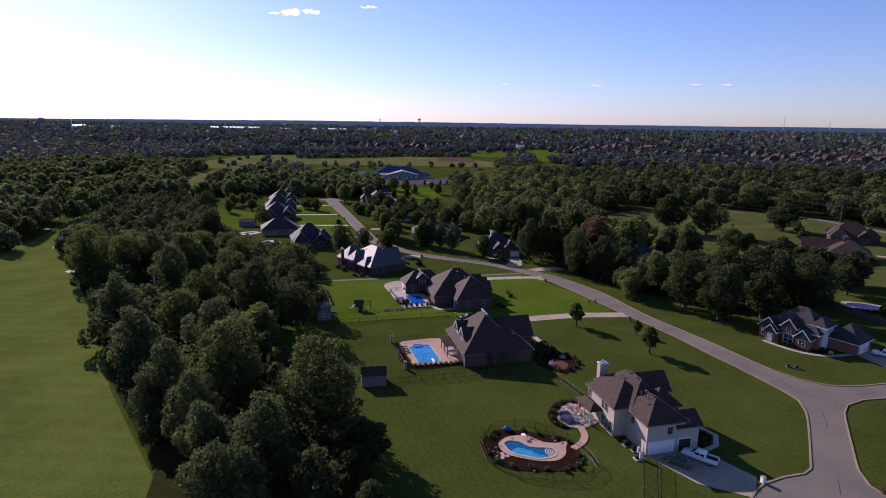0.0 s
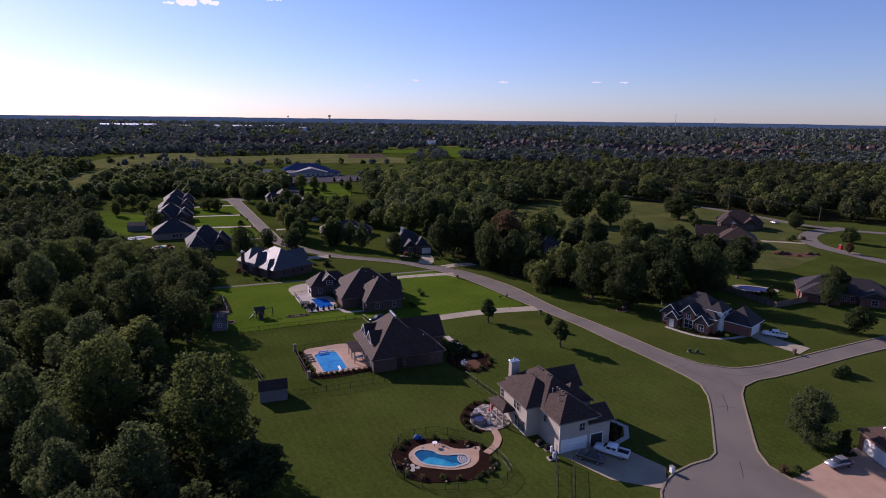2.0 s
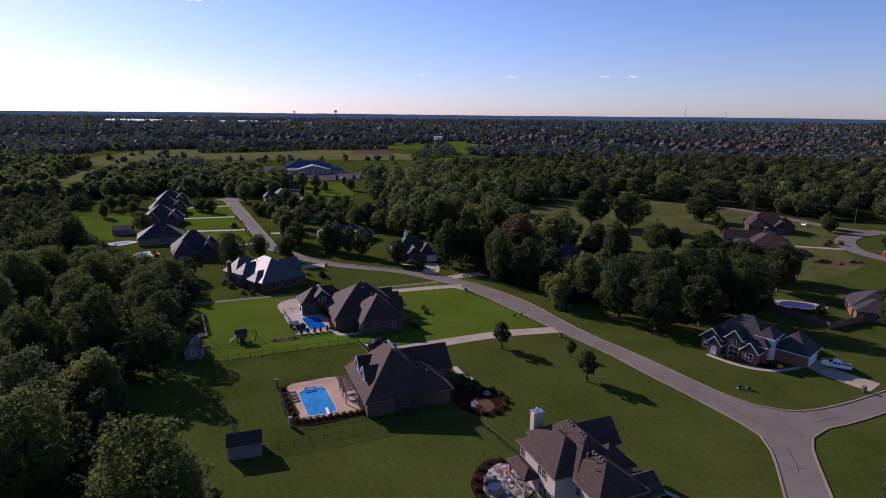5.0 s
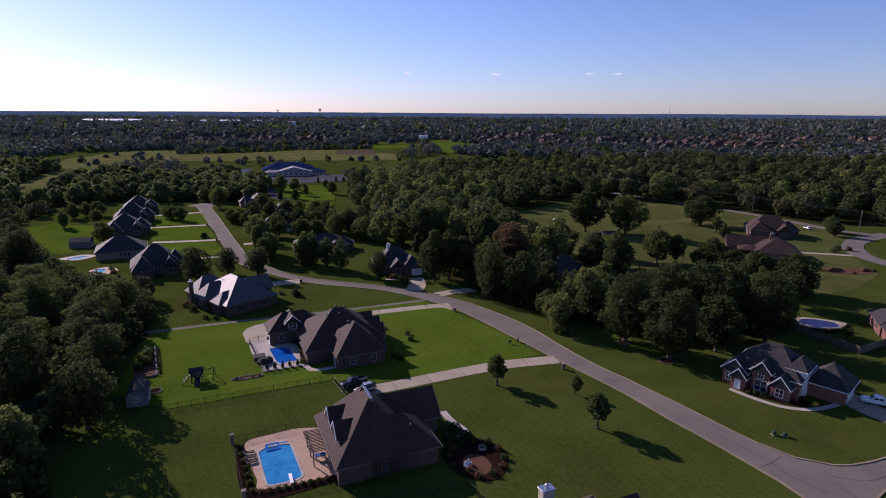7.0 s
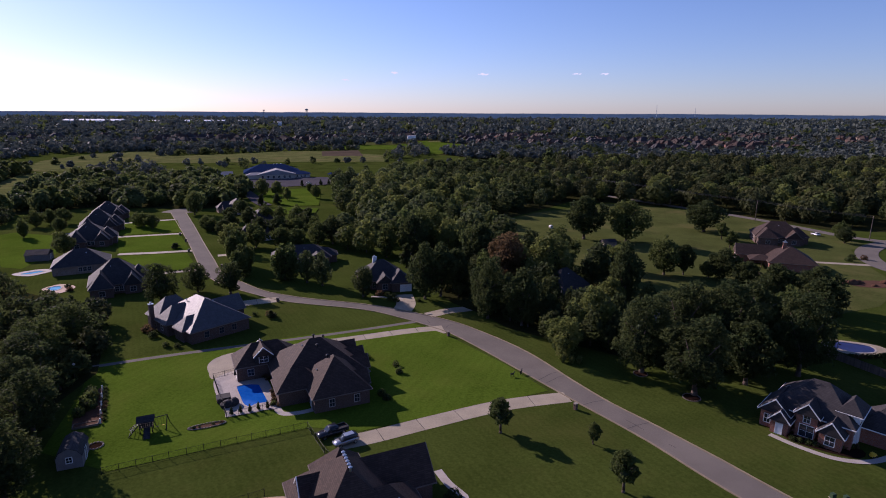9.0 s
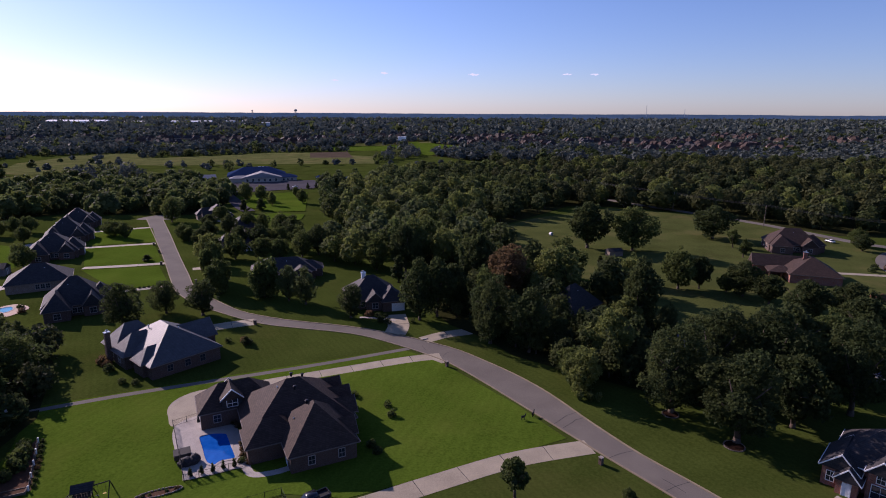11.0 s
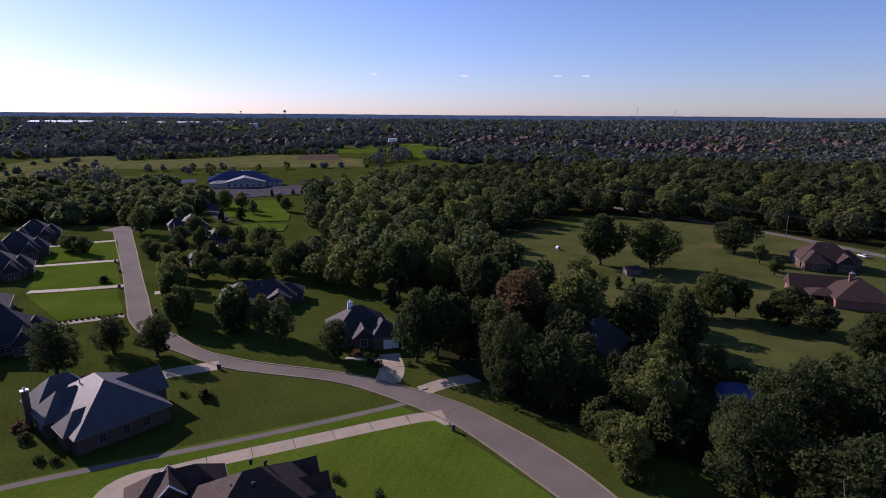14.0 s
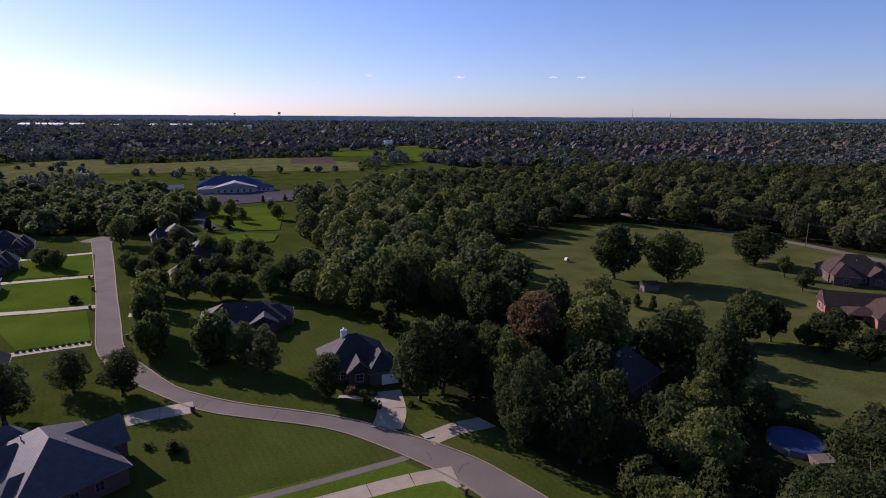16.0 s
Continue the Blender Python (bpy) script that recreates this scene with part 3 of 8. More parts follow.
ribbon("garden_path", spline([(-28.4, 171.4), (-26.4, 168.3), (-23, 168.6), (-19.6, 170.4)], 0.6), 0.7, M_PATIO, 0.07, "curved pale concrete path to the back door")
ribbon("garden_path", spline([(-15.8, 243.2), (-11.5, 242.6), (-8, 241), (-5.4, 240.6)], 0.8), 0.6, M_PATIO, 0.07, "curved pale concrete path to the door")

# farther roads
ribbon("road", spline([(-100, 436), (-109, 452), (-122, 481), (-138, 515), (-150, 545), (-163, 575), (-176, 602)], 6), 4.0, M_LOT, 0.40, "grey access road to the meeting hall")
sheet("parking_lot", [(-186, 592), (-164, 584), (-152, 560), (-136, 526), (-118, 530), (-104, 538), (-86, 545), (-66, 558), (-58, 580), (-66, 606), (-96, 606), (-150, 596)], M_LOT, 0.36, "grey asphalt parking lot round the hall")
ribbon("road", spline([(120, 520), (150, 460), (178, 412), (192, 384), (203, 352), (212, 330), (240, 308), (300, 290)], 8), 3.2, M_ROAD, 0.12, "narrow country road along the woods")
ribbon("road", spline([(181, 268), (185, 250), (196, 225), (214, 196)], 5), 3.6, M_ROAD, 0.14, "residential side street")
ribbon("road", spline([(228, 324), (204, 311), (190, 297), (182, 281), (181, 268), (185, 255)], 4), 4.2, M_ROAD, 0.16, "asphalt bend of the side street")
ribbon("driveway", spline([(159, 284.4), (168, 282), (178, 279)], 3), 1.5, M_CONCRETE, 0.12, "narrow pale concrete driveway to the brick house")
sheet("turning_circle", spline([(-155, 410), (-150, 424), (-138, 424), (-136, 410)], 3, True), M_ROAD, 0.09, "asphalt end of the street")
sheet("bare_soil", spline([(150, 252), (154, 257), (163, 258), (168, 254), (158, 249)], 2, True), M_SOIL, 0.1, "bare red soil patch")


# ---- houses ----
def roof_prism(x0, x1, y0, y1, z, rise, kind, over=0.45, thick=0.22):
    """A hip or gable roof over a rectangle, with an eave edge; the ridge runs along the longer side for a hip, along x or y for a gable."""
    bm = bmesh.new()
    x0, x1, y0, y1 = x0 - over, x1 + over, y0 - over, y1 + over
    lx, ly = x1 - x0, y1 - y0
    cx, cy = (x0 + x1) / 2, (y0 + y1) / 2
    if kind == "hip":
        ends = ((x0 + ly / 2, cy), (x1 - ly / 2, cy)) if lx > ly else ((cx, y0 + lx / 2), (cx, y1 - lx / 2))
    elif kind == "gx":
        ends = ((x0, cy), (x1, cy))
    else:
        ends = ((cx, y0), (cx, y1))
    low = [bm.verts.new((x, y, z - thick)) for x, y in ((x0, y0), (x1, y0), (x1, y1), (x0, y1))]
    top = [bm.verts.new((x, y, z)) for x, y in ((x0, y0), (x1, y0), (x1, y1), (x0, y1))]
    r0, r1 = (bm.verts.new((x, y, z + rise)) for x, y in ends)
    for k in range(4):
        bm.faces.new((low[k], low[(k + 1) % 4], top[(k + 1) % 4], top[k]))
    bm.faces.new(low[::-1])
    along_x = kind == "gx" or (kind == "hip" and lx > ly)
    if along_x:
        bm.faces.new((top[0], top[1], r1, r0))
        bm.faces.new((top[2], top[3], r0, r1))
        bm.faces.new((top[1], top[2], r1))
        bm.faces.new((top[3], top[0], r0))
    else:
        bm.faces.new((top[1], top[2], r1, r0))
        bm.faces.new((top[3], top[0], r0, r1))
        bm.faces.new((top[0], top[1], r0))
        bm.faces.new((top[2], top[3], r1))
    bmesh.ops.recalc_face_normals(bm, faces=bm.faces[:])
    return bm


def gable_prism(x0, x1, y0, y1, z, rise, kind):
    """The wall's triangle ends under a gable roof."""
    bm = bmesh.new()
    slab(bm, x0, x1, y0, y1, -0.3, z)
    cx, cy = (x0 + x1) / 2, (y0 + y1) / 2
    a = ((x0, y0), (x0, y1), (x1, y0), (x1, y1)) if kind == "gx" else ((x0, y0), (x1, y0), (x0, y1), (x1, y1))
    v = [bm.verts.new((*p, z)) for p in a]
    t = [bm.verts.new((x0, cy, z + rise)), bm.verts.new((x1, cy, z + rise))] if kind == "gx" else [bm.verts.new((cx, y0, z + rise)), bm.verts.new((cx, y1, z + rise))]
    bm.faces.new((v[0], v[1], t[0]))
    bm.faces.new((v[2], v[3], t[1]))
    bm.faces.new((v[0], v[2], t[1], t[0]))
    bm.faces.new((v[1], v[3], t[1], t[0]))
    bmesh.ops.recalc_face_normals(bm, faces=bm.faces[:])
    return bm


def chevron(half, z, rise, y, deep=0.12, wide=0.26):
    """A white board up both slopes of one gable end, in local x and z at the given y."""
    bm = bmesh.new()
    out = [(-half, z - 0.12), (0, z + rise), (half, z - 0.12)]
    rows = []
    for x, h in out:
        rows.append([bm.verts.new((x, yy, hh)) for yy, hh in ((y - deep / 2, h), (y + deep / 2, h), (y + deep / 2, h - wide), (y - deep / 2, h - wide))])
    for r, q in zip(rows, rows[1:]):
        for k in range(4):
            bm.faces.new((r[k], r[(k + 1) % 4], q[(k + 1) % 4], q[k]))
    bm.faces.new(rows[0])
    bm.faces.new(rows[-1][::-1])
    bmesh.ops.recalc_face_normals(bm, faces=bm.faces[:])
    return bm


def rake_boards(x0, x1, y0, y1, z, rise, kind, parent, material, m=None, over=0.47):
    """Boards on both ends of a gable roof."""
    cx, cy = (x0 + x1) / 2, (y0 + y1) / 2
    for end in (0, 1):
        if kind == "gx":
            bm = chevron((y1 - y0) / 2 + over, z + 0.12, rise, 0.0)
            bm.transform(pose(x0 - over if end == 0 else x1 + over, cy, 0, 0, 0, 90))
        else:
            bm = chevron((x1 - x0) / 2 + over, z + 0.12, rise, 0.0)
            bm.transform(pose(cx, y0 - over if end == 0 else y1 + over, 0))
        if m is not None:
            bm.transform(m)
        part("rake_board", bm, material, parent)


def ring_frame(w, h, edge, y0, y1, m, sill=0.0):
    """A rectangular frame in one piece, from -w/2 to w/2 and 0 to h inside its edge."""
    bm = bmesh.new()
    inner = ((-w / 2, 0), (w / 2, 0), (w / 2, h), (-w / 2, h))
    outer = ((-w / 2 - edge, -edge), (w / 2 + edge, -edge), (w / 2 + edge, h + edge), (-w / 2 - edge, h + edge))
    v = [[[bm.verts.new(m @ Vector((x, y, z))) for x, z in loop] for loop in (inner, outer)] for y in (y0, y1)]
    for k in range(4):
        n = (k + 1) % 4
        for a, b, c, d in ((v[0][0], v[0][1], 0, 0), (v[1][1], v[1][0], 0, 0)):
            bm.faces.new((a[k], a[n], b[n], b[k]))
        bm.faces.new((v[0][1][k], v[0][1][n], v[1][1][n], v[1][1][k]))
        bm.faces.new((v[0][0][n], v[0][0][k], v[1][0][k], v[1][0][n]))
    bmesh.ops.recalc_face_normals(bm, faces=bm.faces[:])
    return bm


def cross_bars(w, h, m):
    """Mullion and transom as one cross."""
    bm = bmesh.new()
    t = 0.025
    pts = [(-t, 0), (t, 0), (t, h / 2 - t), (w / 2, h / 2 - t), (w / 2, h / 2 + t), (t, h / 2 + t), (t, h), (-t, h), (-t, h / 2 + t), (-w / 2, h / 2 + t), (-w / 2, h / 2 - t), (-t, h / 2 - t)]
    a = [bm.verts.new(m @ Vector((x, -0.07, z))) for x, z in pts]
    b = [bm.verts.new(m @ Vector((x, -0.02, z))) for x, z in pts]
    bm.faces.new(a)
    bm.faces.new(b[::-1])
    for k in range(12):
        bm.faces.new((a[k], a[(k + 1) % 12], b[(k + 1) % 12], b[k]))
    bmesh.ops.recalc_face_normals(bm, faces=bm.faces[:])
    return bm


SIDES = {"s": lambda u, d, b: (b[0] + u, b[2] - d, 0), "n": lambda u, d, b: (b[0] + u, b[3] + d, 180), "w": lambda u, d, b: (b[0] - d, b[2] + u, -90), "e": lambda u, d, b: (b[1] + d, b[2] + u, 90)}


def window(parent, box, side, u, z, w, h, frame_mat, label="", grid=True):
    """A framed window with a sill, mullions and a pane, on one side of a block."""
    x, y, turn = SIDES[side](u, 0.0, box)
    m = pose(x, y, z, 0, 0, turn)
    ob = part("window", ring_frame(w, h, 0.1, -0.09, 0.06, m), frame_mat, parent, label)
    if grid:
        part("mullion", cross_bars(w, h, m), frame_mat, ob)
    bm = bmesh.new()
    slab(bm, -w / 2, w / 2, -0.03, 0.01, 0, h, m)
    part("pane", bm, M_GLASS, ob)
    return ob


def garage_door(parent, box, side, u, w, h=2.3, material=None):
    x, y, turn = SIDES[side](u, 0.0, box)
    m = pose(x, y, 0, 0, 0, turn)
    door = part("garage_door", ring_frame(w, h, 0.14, -0.1, 0.05, m), M_WHITE, parent)
    for k in range(4):
        bm = bmesh.new()
        slab(bm, -w / 2, w / 2, -0.05, 0.02, h * k / 4 + 0.015, h * (k + 1) / 4 - 0.015, m)
        part("door_panel", bm, material or M_WHITE, door)
    return door


def front_door(parent, box, side, u, material):
    x, y, turn = SIDES[side](u, 0.0, box)
    m = pose(x, y, 0, 0, 0, turn)
    ob = part("door", ring_frame(1.0, 2.12, 0.12, -0.1, 0.05, m), M_WHITE, parent)
    bm = bmesh.new()
    slab(bm, -0.5, 0.5, -0.05, 0.02, 0, 2.12, m)
    part("door_leaf", bm, material, ob)


def dormer(parent, x, y, z, turn, w, h, depth, rise, wall, roof, win=True):
    """A gabled dormer facing its local -y."""
    m = pose(x, y, z, 0, 0, turn)
    bm = gable_prism(-w / 2, w / 2, 0, depth, h, rise, "gy")
    bm.transform(m)
    face = part("dormer", bm, wall, parent)
    bm = roof_prism(-w / 2, w / 2, 0, depth, h, rise, "gy", 0.3, 0.14)
    bm.transform(m)
    part("dormer_roof", bm, roof, face)
    rake_boards(-w / 2, w / 2, 0, depth, h, rise, "gy", face, M_WHITE, m, 0.32)
    if win:
        ww, hh = w * 0.5, h * 0.75
        up = m @ Matrix.Translation((0, 0, 0.2))
        part("dormer_window", ring_frame(ww, hh, 0.1, -0.08, 0.03, up), M_WHITE, face)
        part("mullion", cross_bars(ww, hh, up), M_WHITE, face)
        bm = bmesh.new()
        slab(bm, -ww / 2, ww / 2, -0.03, 0.01, 0, hh, up)
        part("dormer_pane", bm, M_GLASS, face)
    return face


def chimney(parent, x, y, w, d, top, material, z0=0.0):
    bm = block(x - w / 2, x + w / 2, y - d / 2, y + d / 2, z0, top, 0.03)
    body = part("chimney", bm, material, parent)
    part("chimney_cap", block(x - w / 2 - 0.12, x + w / 2 + 0.12, y - d / 2 - 0.12, y + d / 2 + 0.12, top, top + 0.16, 0.03), M_STEEL, body)
    bm = bmesh.new()
    rod(bm, (x, y, top + 0.16), (x, y, top + 0.6), 0.17)
    rod(bm, (x, y, top + 0.6), (x, y, top + 0.72), 0.28, 0.1)
    part("flue", bm, M_STEEL, body)


def vents(parent, places, material, r=0.2, h=0.35):
    """Roof vents and pipes."""
    for x, y, z in places:
        bm = bmesh.new()
        rod(bm, (x, y, z - 0.4), (x, y, z + h * 0.6), r * 0.7)
        rod(bm, (x, y, z + h * 0.6), (x, y, z + h), r * 1.25, r * 0.7)
        part("roof_vent", bm, material, parent)


def wing(parent, box, eave, rise, kind, wall, roof, trim=None):
    """One block of a house: walls and its roof, with gutter boards along the eaves."""
    x0, x1, y0, y1 = box
    if kind == "hip":
        w = part("wall", block(x0, x1, y0, y1, -0.3, eave), wall, parent)
    else:
        w = part("wall", gable_prism(x0, x1, y0, y1, eave, rise, kind), wall, parent)
        rake_boards(x0, x1, y0, y1, eave, rise, kind, w, trim or M_WHITE)
    r = part("roof", roof_prism(x0, x1, y0, y1, eave + 0.1, rise, kind), roof, parent)
    o = 0.47
    for a in ((x0 - o, x1 + o, y0 - o - 0.1, y0 - o), (x0 - o, x1 + o, y1 + o, y1 + o + 0.1), (x0 - o - 0.1, x0 - o, y0 - o, y1 + o), (x1 + o, x1 + o + 0.1, y0 - o, y1 + o)):
        if kind == "hip" or (kind == "gx") == (abs(a[1] - a[0]) > 0.2):
            part("gutter", block(a[0], a[1], a[2], a[3], eave - 0.1, eave + 0.06), trim or M_WHITE, r)
    return w


def ridge_vents(x0, y0, x1, y1, z, n):
    return [(x0 + (x1 - x0) * k / max(n - 1, 1), y0 + (y1 - y0) * k / max(n - 1, 1), z) for k in range(n)]


# cream two-storey house with the garage towards the street end
h1 = root("house", 21.4, 95.6, 22, "cream two-storey house with brown shingle roof and tall chimney", "house")
A = (0.2, 7.6, 0.3, 9.0)
wing(h1, A, 5.7, 2.9, "hip", M_SIDING, M_ROOF_BROWN, M_TRIM)
U = (0.25, 8.6, 5.5, 18.3)
wing(h1, U, 5.72, 3.7, "hip", M_SIDING, M_ROOF_BROWN, M_TRIM)
B = (-2.3, 5.7, 6.9, 16.8)
wing(h1, B, 5.7, 3.2, "hip", M_SIDING, M_ROOF_BROWN, M_TRIM)
D = (5, 11.6, 11.2, 16.4)
wing(h1, D, 5.68, 3.0, "gx", M_SIDING, M_ROOF_BROWN, M_TRIM)
F = (5, 10.0, 5.6, 10.4)
wing(h1, F, 5.66, 2.6, "hip", M_SIDING, M_ROOF_BROWN, M_TRIM)
E = (6.2, 10.4, 0.26, 4.8)
wing(h1, E, 4.6, 1.9, "gx", M_SIDING, M_ROOF_BROWN, M_TRIM)
chimney(h1, 1.5, 18.6, 1.7, 1.2, 9.0, M_SIDING, 3.0)
garage_door(h1, A, "s", 2.9, 4.9)
garage_door(h1, E, "s", 1.5, 2.4, 2.3, M_ROOF_GREY)
window(h1, A, "s", 4.4, 3.5, 1.0, 1.3, M_FRAME)
for u, z, w, h in ((1.1, 0.6, 1.0, 1.9), (2.3, 0.6, 1.0, 1.9), (3.5, 0.6, 1.0, 1.9), (2.9, 3.7, 0.9, 1.4), (4.0, 3.7, 0.9, 1.4), (9.2, 3.6, 0.9, 1.4)):
    window(h1, B, "w", u, z, w, h, M_FRAME)
window(h1, D, "e", 2.6, 3.5, 1.1, 1.4, M_FRAME)
window(h1, A, "w", 4.5, 3.6, 0.9, 1.2, M_FRAME)
vents(h1, [(2.9, 5.0, 8.1), (2.6, 6.6, 8.0), (3.0, 9.6, 8.7), (2.2, 4.0, 7.5), (2.6, 13.2, 8.4)], M_ROOF_PALE, 0.09, 0.7)
vents(h1, ridge_vents(3.6, 4.4, 3.6, 6.6, 8.5, 4) + ridge_vents(4.1, 9.2, 4.1, 10.6, 9.3, 3) + ridge_vents(4.1, 12.6, 4.1, 13.9, 9.3, 3), M_TIMBER, 0.2, 0.26)
porch = part("porch_roof", roof_prism(-4.6, -2.3, 11.2, 16.6, 3.2, 0.9, "hip", 0.3), M_ROOF_BROWN, h1)
for y in (11.4, 13.8, 16.3):
    part("porch_post", block(-4.55, -4.37, y - 0.09, y + 0.09, 0, 2.95, 0.02), M_SIDING, h1)
for y in (11.5, 13.9):
    bm = block(-4.5, -4.4, y, y + 2.3, 0.85, 0.95)
    for k in range(9):
        slab(bm, -4.48, -4.43, y + 0.2 + k * 0.25, y + 0.24 + k * 0.25, 0.1, 0.86)
    part("porch_railing", bm, M_SIDING, h1)
part("downpipe", block(0.08, 0.19, 0.18, 0.29, 0, 5.6), M_WHITE, h1)

# brown brick house with two dormers over the pool terrace
h2 = root("house", -12.0, 127.0, 22, "brown brick house with steep dark shingle roof and dormers", "house")
A = (-1.3, 12.4, 0, 16.6)
wing(h2, A, 3.1, 7.0, "hip", M_BRICK_BROWN, M_ROOF_BROWN, M_TRIM)
R = (4, 15.2, 0.0, 9.4)
wing(h2, R, 3.1, 4.4, "hip", M_BRICK_BROWN, M_ROOF_BROWN, M_TRIM)
B = (5, 18.6, 8.6, 16.4)
wing(h2, B, 3.1, 4.1, "gx", M_BRICK_BROWN, M_ROOF_BROWN, M_TRIM)
C = B
D = (3, 10, 12, 19.5)
wing(h2, D, 3.1, 4.4, "hip", M_BRICK_BROWN, M_ROOF_BROWN, M_TRIM)
dormer(h2, -0.3, 11.3, 3.8, -90, 3.7, 1.5, 6.0, 2.2, M_SIDING, M_ROOF_BROWN)
dormer(h2, -0.3, 6.3, 3.8, -90, 3.7, 1.5, 6.0, 2.2, M_SIDING, M_ROOF_BROWN)
window(h2, A, "s", 7.4, 1.0, 1.0, 1.4, M_TRIM)
for u in (3.0, 7.0, 10.5, 14.0):
    window(h2, A, "w", u, 0.5, 1.5, 1.9, M_FRAME)
window(h2, C, "e", 3.0, 0.8, 1.4, 1.6, M_FRAME)
window(h2, B, "e", 8.0, 0.8, 1.4, 1.6, M_FRAME)
front_door(h2, B, "e", 6.4, M_CEDAR)
vents(h2, ridge_vents(5.8, 6.4, 5.8, 10.2, 10.15, 6), M_STEEL, 0.24)
vents(h2, [(4.4, 9.6, 8.3), (5.0, 8.2, 8.9), (4.2, 7.4, 8.1), (2.2, 1.9, 4.6), (11.4, 3.0, 5.9)], M_STEEL, 0.13, 0.45)

# brown brick house with many hips, a rear garage wing and a pool
h3 = root("house", -20.1, 168.0, 23, "sprawling brown brick house with many dark shingle hips", "house")
A = (0, 11, 0, 12)
wing(h3, A, 3.1, 5.6, "hip", M_BRICK_BROWN, M_ROOF_BROWN, M_TRIM)
B = (-5.2, 13, 7.6, 23.5)
wing(h3, B, 3.1, 6.1, "hip", M_BRICK_BROWN, M_ROOF_BROWN, M_TRIM)
C = (-12, 1, 20.5, 28)
wing(h3, C, 3.1, 3.7, "hip", M_BRICK_BROWN, M_ROOF_BROWN, M_TRIM)
for y, x in ((4.4, 11.6), (11.5, 13.8), (16.2, 14.2), (20.6, 13.6)):
    wing(h3, (x - 5.5, x, y - 1.7, y + 1.7), 3.1, 2.3, "gx", M_BRICK_BROWN, M_ROOF_BROWN, M_TRIM)
wing(h3, (-5.8, 3.0, 5.4, 11.4), 3.1, 3.0, "hip", M_BRICK_BROWN, M_ROOF_BROWN, M_TRIM)
dormer(h3, -6.4, 20.4, 3.3, 0, 3.6, 1.8, 4.6, 1.9, M_ROOF_GREY, M_ROOF_BROWN)
for u in (3.4, 8.4):
    window(h3, A, "s", u, 0.9, 1.0, 1.5, M_FRAME)
front_door(h3, A, "w", 3.2, M_WHITE)
for u in (2.5, 6.0, 9.5, 13):
    window(h3, B, "w", u, 0.7, 1.4, 1.8, M_FRAME)
garage_door(h3, C, "w", 2.2, 2.7)
garage_door(h3, C, "w", 5.4, 2.7)
window(h3, C, "s", 2.8, 0.9, 1.2, 1.4, M_FRAME)
vents(h3, [(4.2, 18.4, 8.6), (6.0, 17.2, 8.6), (3.8, 13.2, 8.4), (4.6, 7.4, 8.2)], M_DARKMETAL, 0.3, 0.4)
vents(h3, [(1.0, 15.0, 8.0), (2.2, 7.0, 5.6)], M_STEEL, 0.12, 0.4)

# house with the pale slate roof
h4 = root("house", -57.4, 203.4, 46, "brick house with glinting pale slate-grey shingle roof", "house")
A = (0.5, 16.3, 0.5, 21.0)
wing(h4, A, 3.1, 5.6, "hip", M_BRICK_BROWN, M_ROOF_SLATE, M_TRIM)
B = (-1.2, 8.4, 10.6, 17.0)
wing(h4, B, 3.1, 4.0, "hip", M_BRICK_BROWN, M_ROOF_SLATE, M_TRIM)
C = (-1.0, 9.6, 16.0, 23.6)
wing(h4, C, 3.1, 4.7, "hip", M_BRICK_BROWN, M_ROOF_SLATE, M_TRIM)
D = (9, 19.4, 8.6, 15.0)
wing(h4, D, 3.1, 3.6, "gx", M_BRICK_BROWN, M_ROOF_SLATE, M_TRIM)
wing(h4, (-0.3, 7, 3.4, 8.2), 3.0, 2.9, "hip", M_BRICK_BROWN, M_ROOF_SLATE, M_TRIM)
chimney(h4, -1.8, 18.2, 1.1, 0.9, 7.2, M_BRICK_BROWN)
for u in (4, 8, 11.5):
    window(h4, A, "s", u, 0.9, 1.2, 1.5, M_TRIM)
window(h4, C, "w", 2.6, 0.9, 1.2, 1.5, M_FRAME)
window(h4, B, "w", 3.2, 0.9, 1.2, 1.5, M_FRAME)
garage_door(h4, D, "e", 3.2, 4.9)
vents(h4, [(10.4, 8.0, 7.4), (6.0, 14.0, 7.6)], M_STEEL, 0.14, 0.4)

# house across the street
h5 = root("house", -12.0, 247.0, 14, "brown brick house with dark hip roof behind street trees", "house")
A = (-6.5, 8.5, 4, 17)
wing(h5, A, 3.1, 5.6, "hip", M_BRICK_BROWN, M_ROOF_GREY, M_TRIM)
B = (2.8, 9.4, 0, 9)
wing(h5, B, 3.1, 3.4, "hip", M_BRICK_BROWN, M_ROOF_GREY, M_TRIM)
wing(h5, (-1.5, 3.2, 1.6, 8), 3.1, 2.6, "gy", M_BRICK_BROWN, M_ROOF_GREY, M_TRIM)
chimney(h5, -1.0, 11.4, 1.3, 0.9, 9.4, M_WHITE, 5)
garage_door(h5, B, "s", 4.6, 3.6)
window(h5, (-1.5, 3.2, 1.6, 8), "s", 2.3, 0.8, 1.6, 1.7, M_FRAME)
for u in (2, 4):
    window(h5, A, "s", u, 0.8, 1.2, 1.6, M_FRAME)

# red brick house with white-trimmed gables
h7 = root("house", 63.6, 160.6, -48, "red brick house with white-trimmed gables and white garage door", "house")
A = (0, 13, 2.4, 13)
wing(h7, A, 4.2, 4.9, "hip", M_BRICK_RED, M_ROOF_GREY)
G0 = (-1.0, 3.6, 1.0, 8)
wing(h7, G0, 3.4, 2.6, "gy", M_BRICK_RED, M_ROOF_GREY)
GP = (1.2, 4.0, -0.4, 3.6)
wing(h7, GP, 2.7, 2.0, "gy", M_BRICK_RED, M_ROOF_GREY)
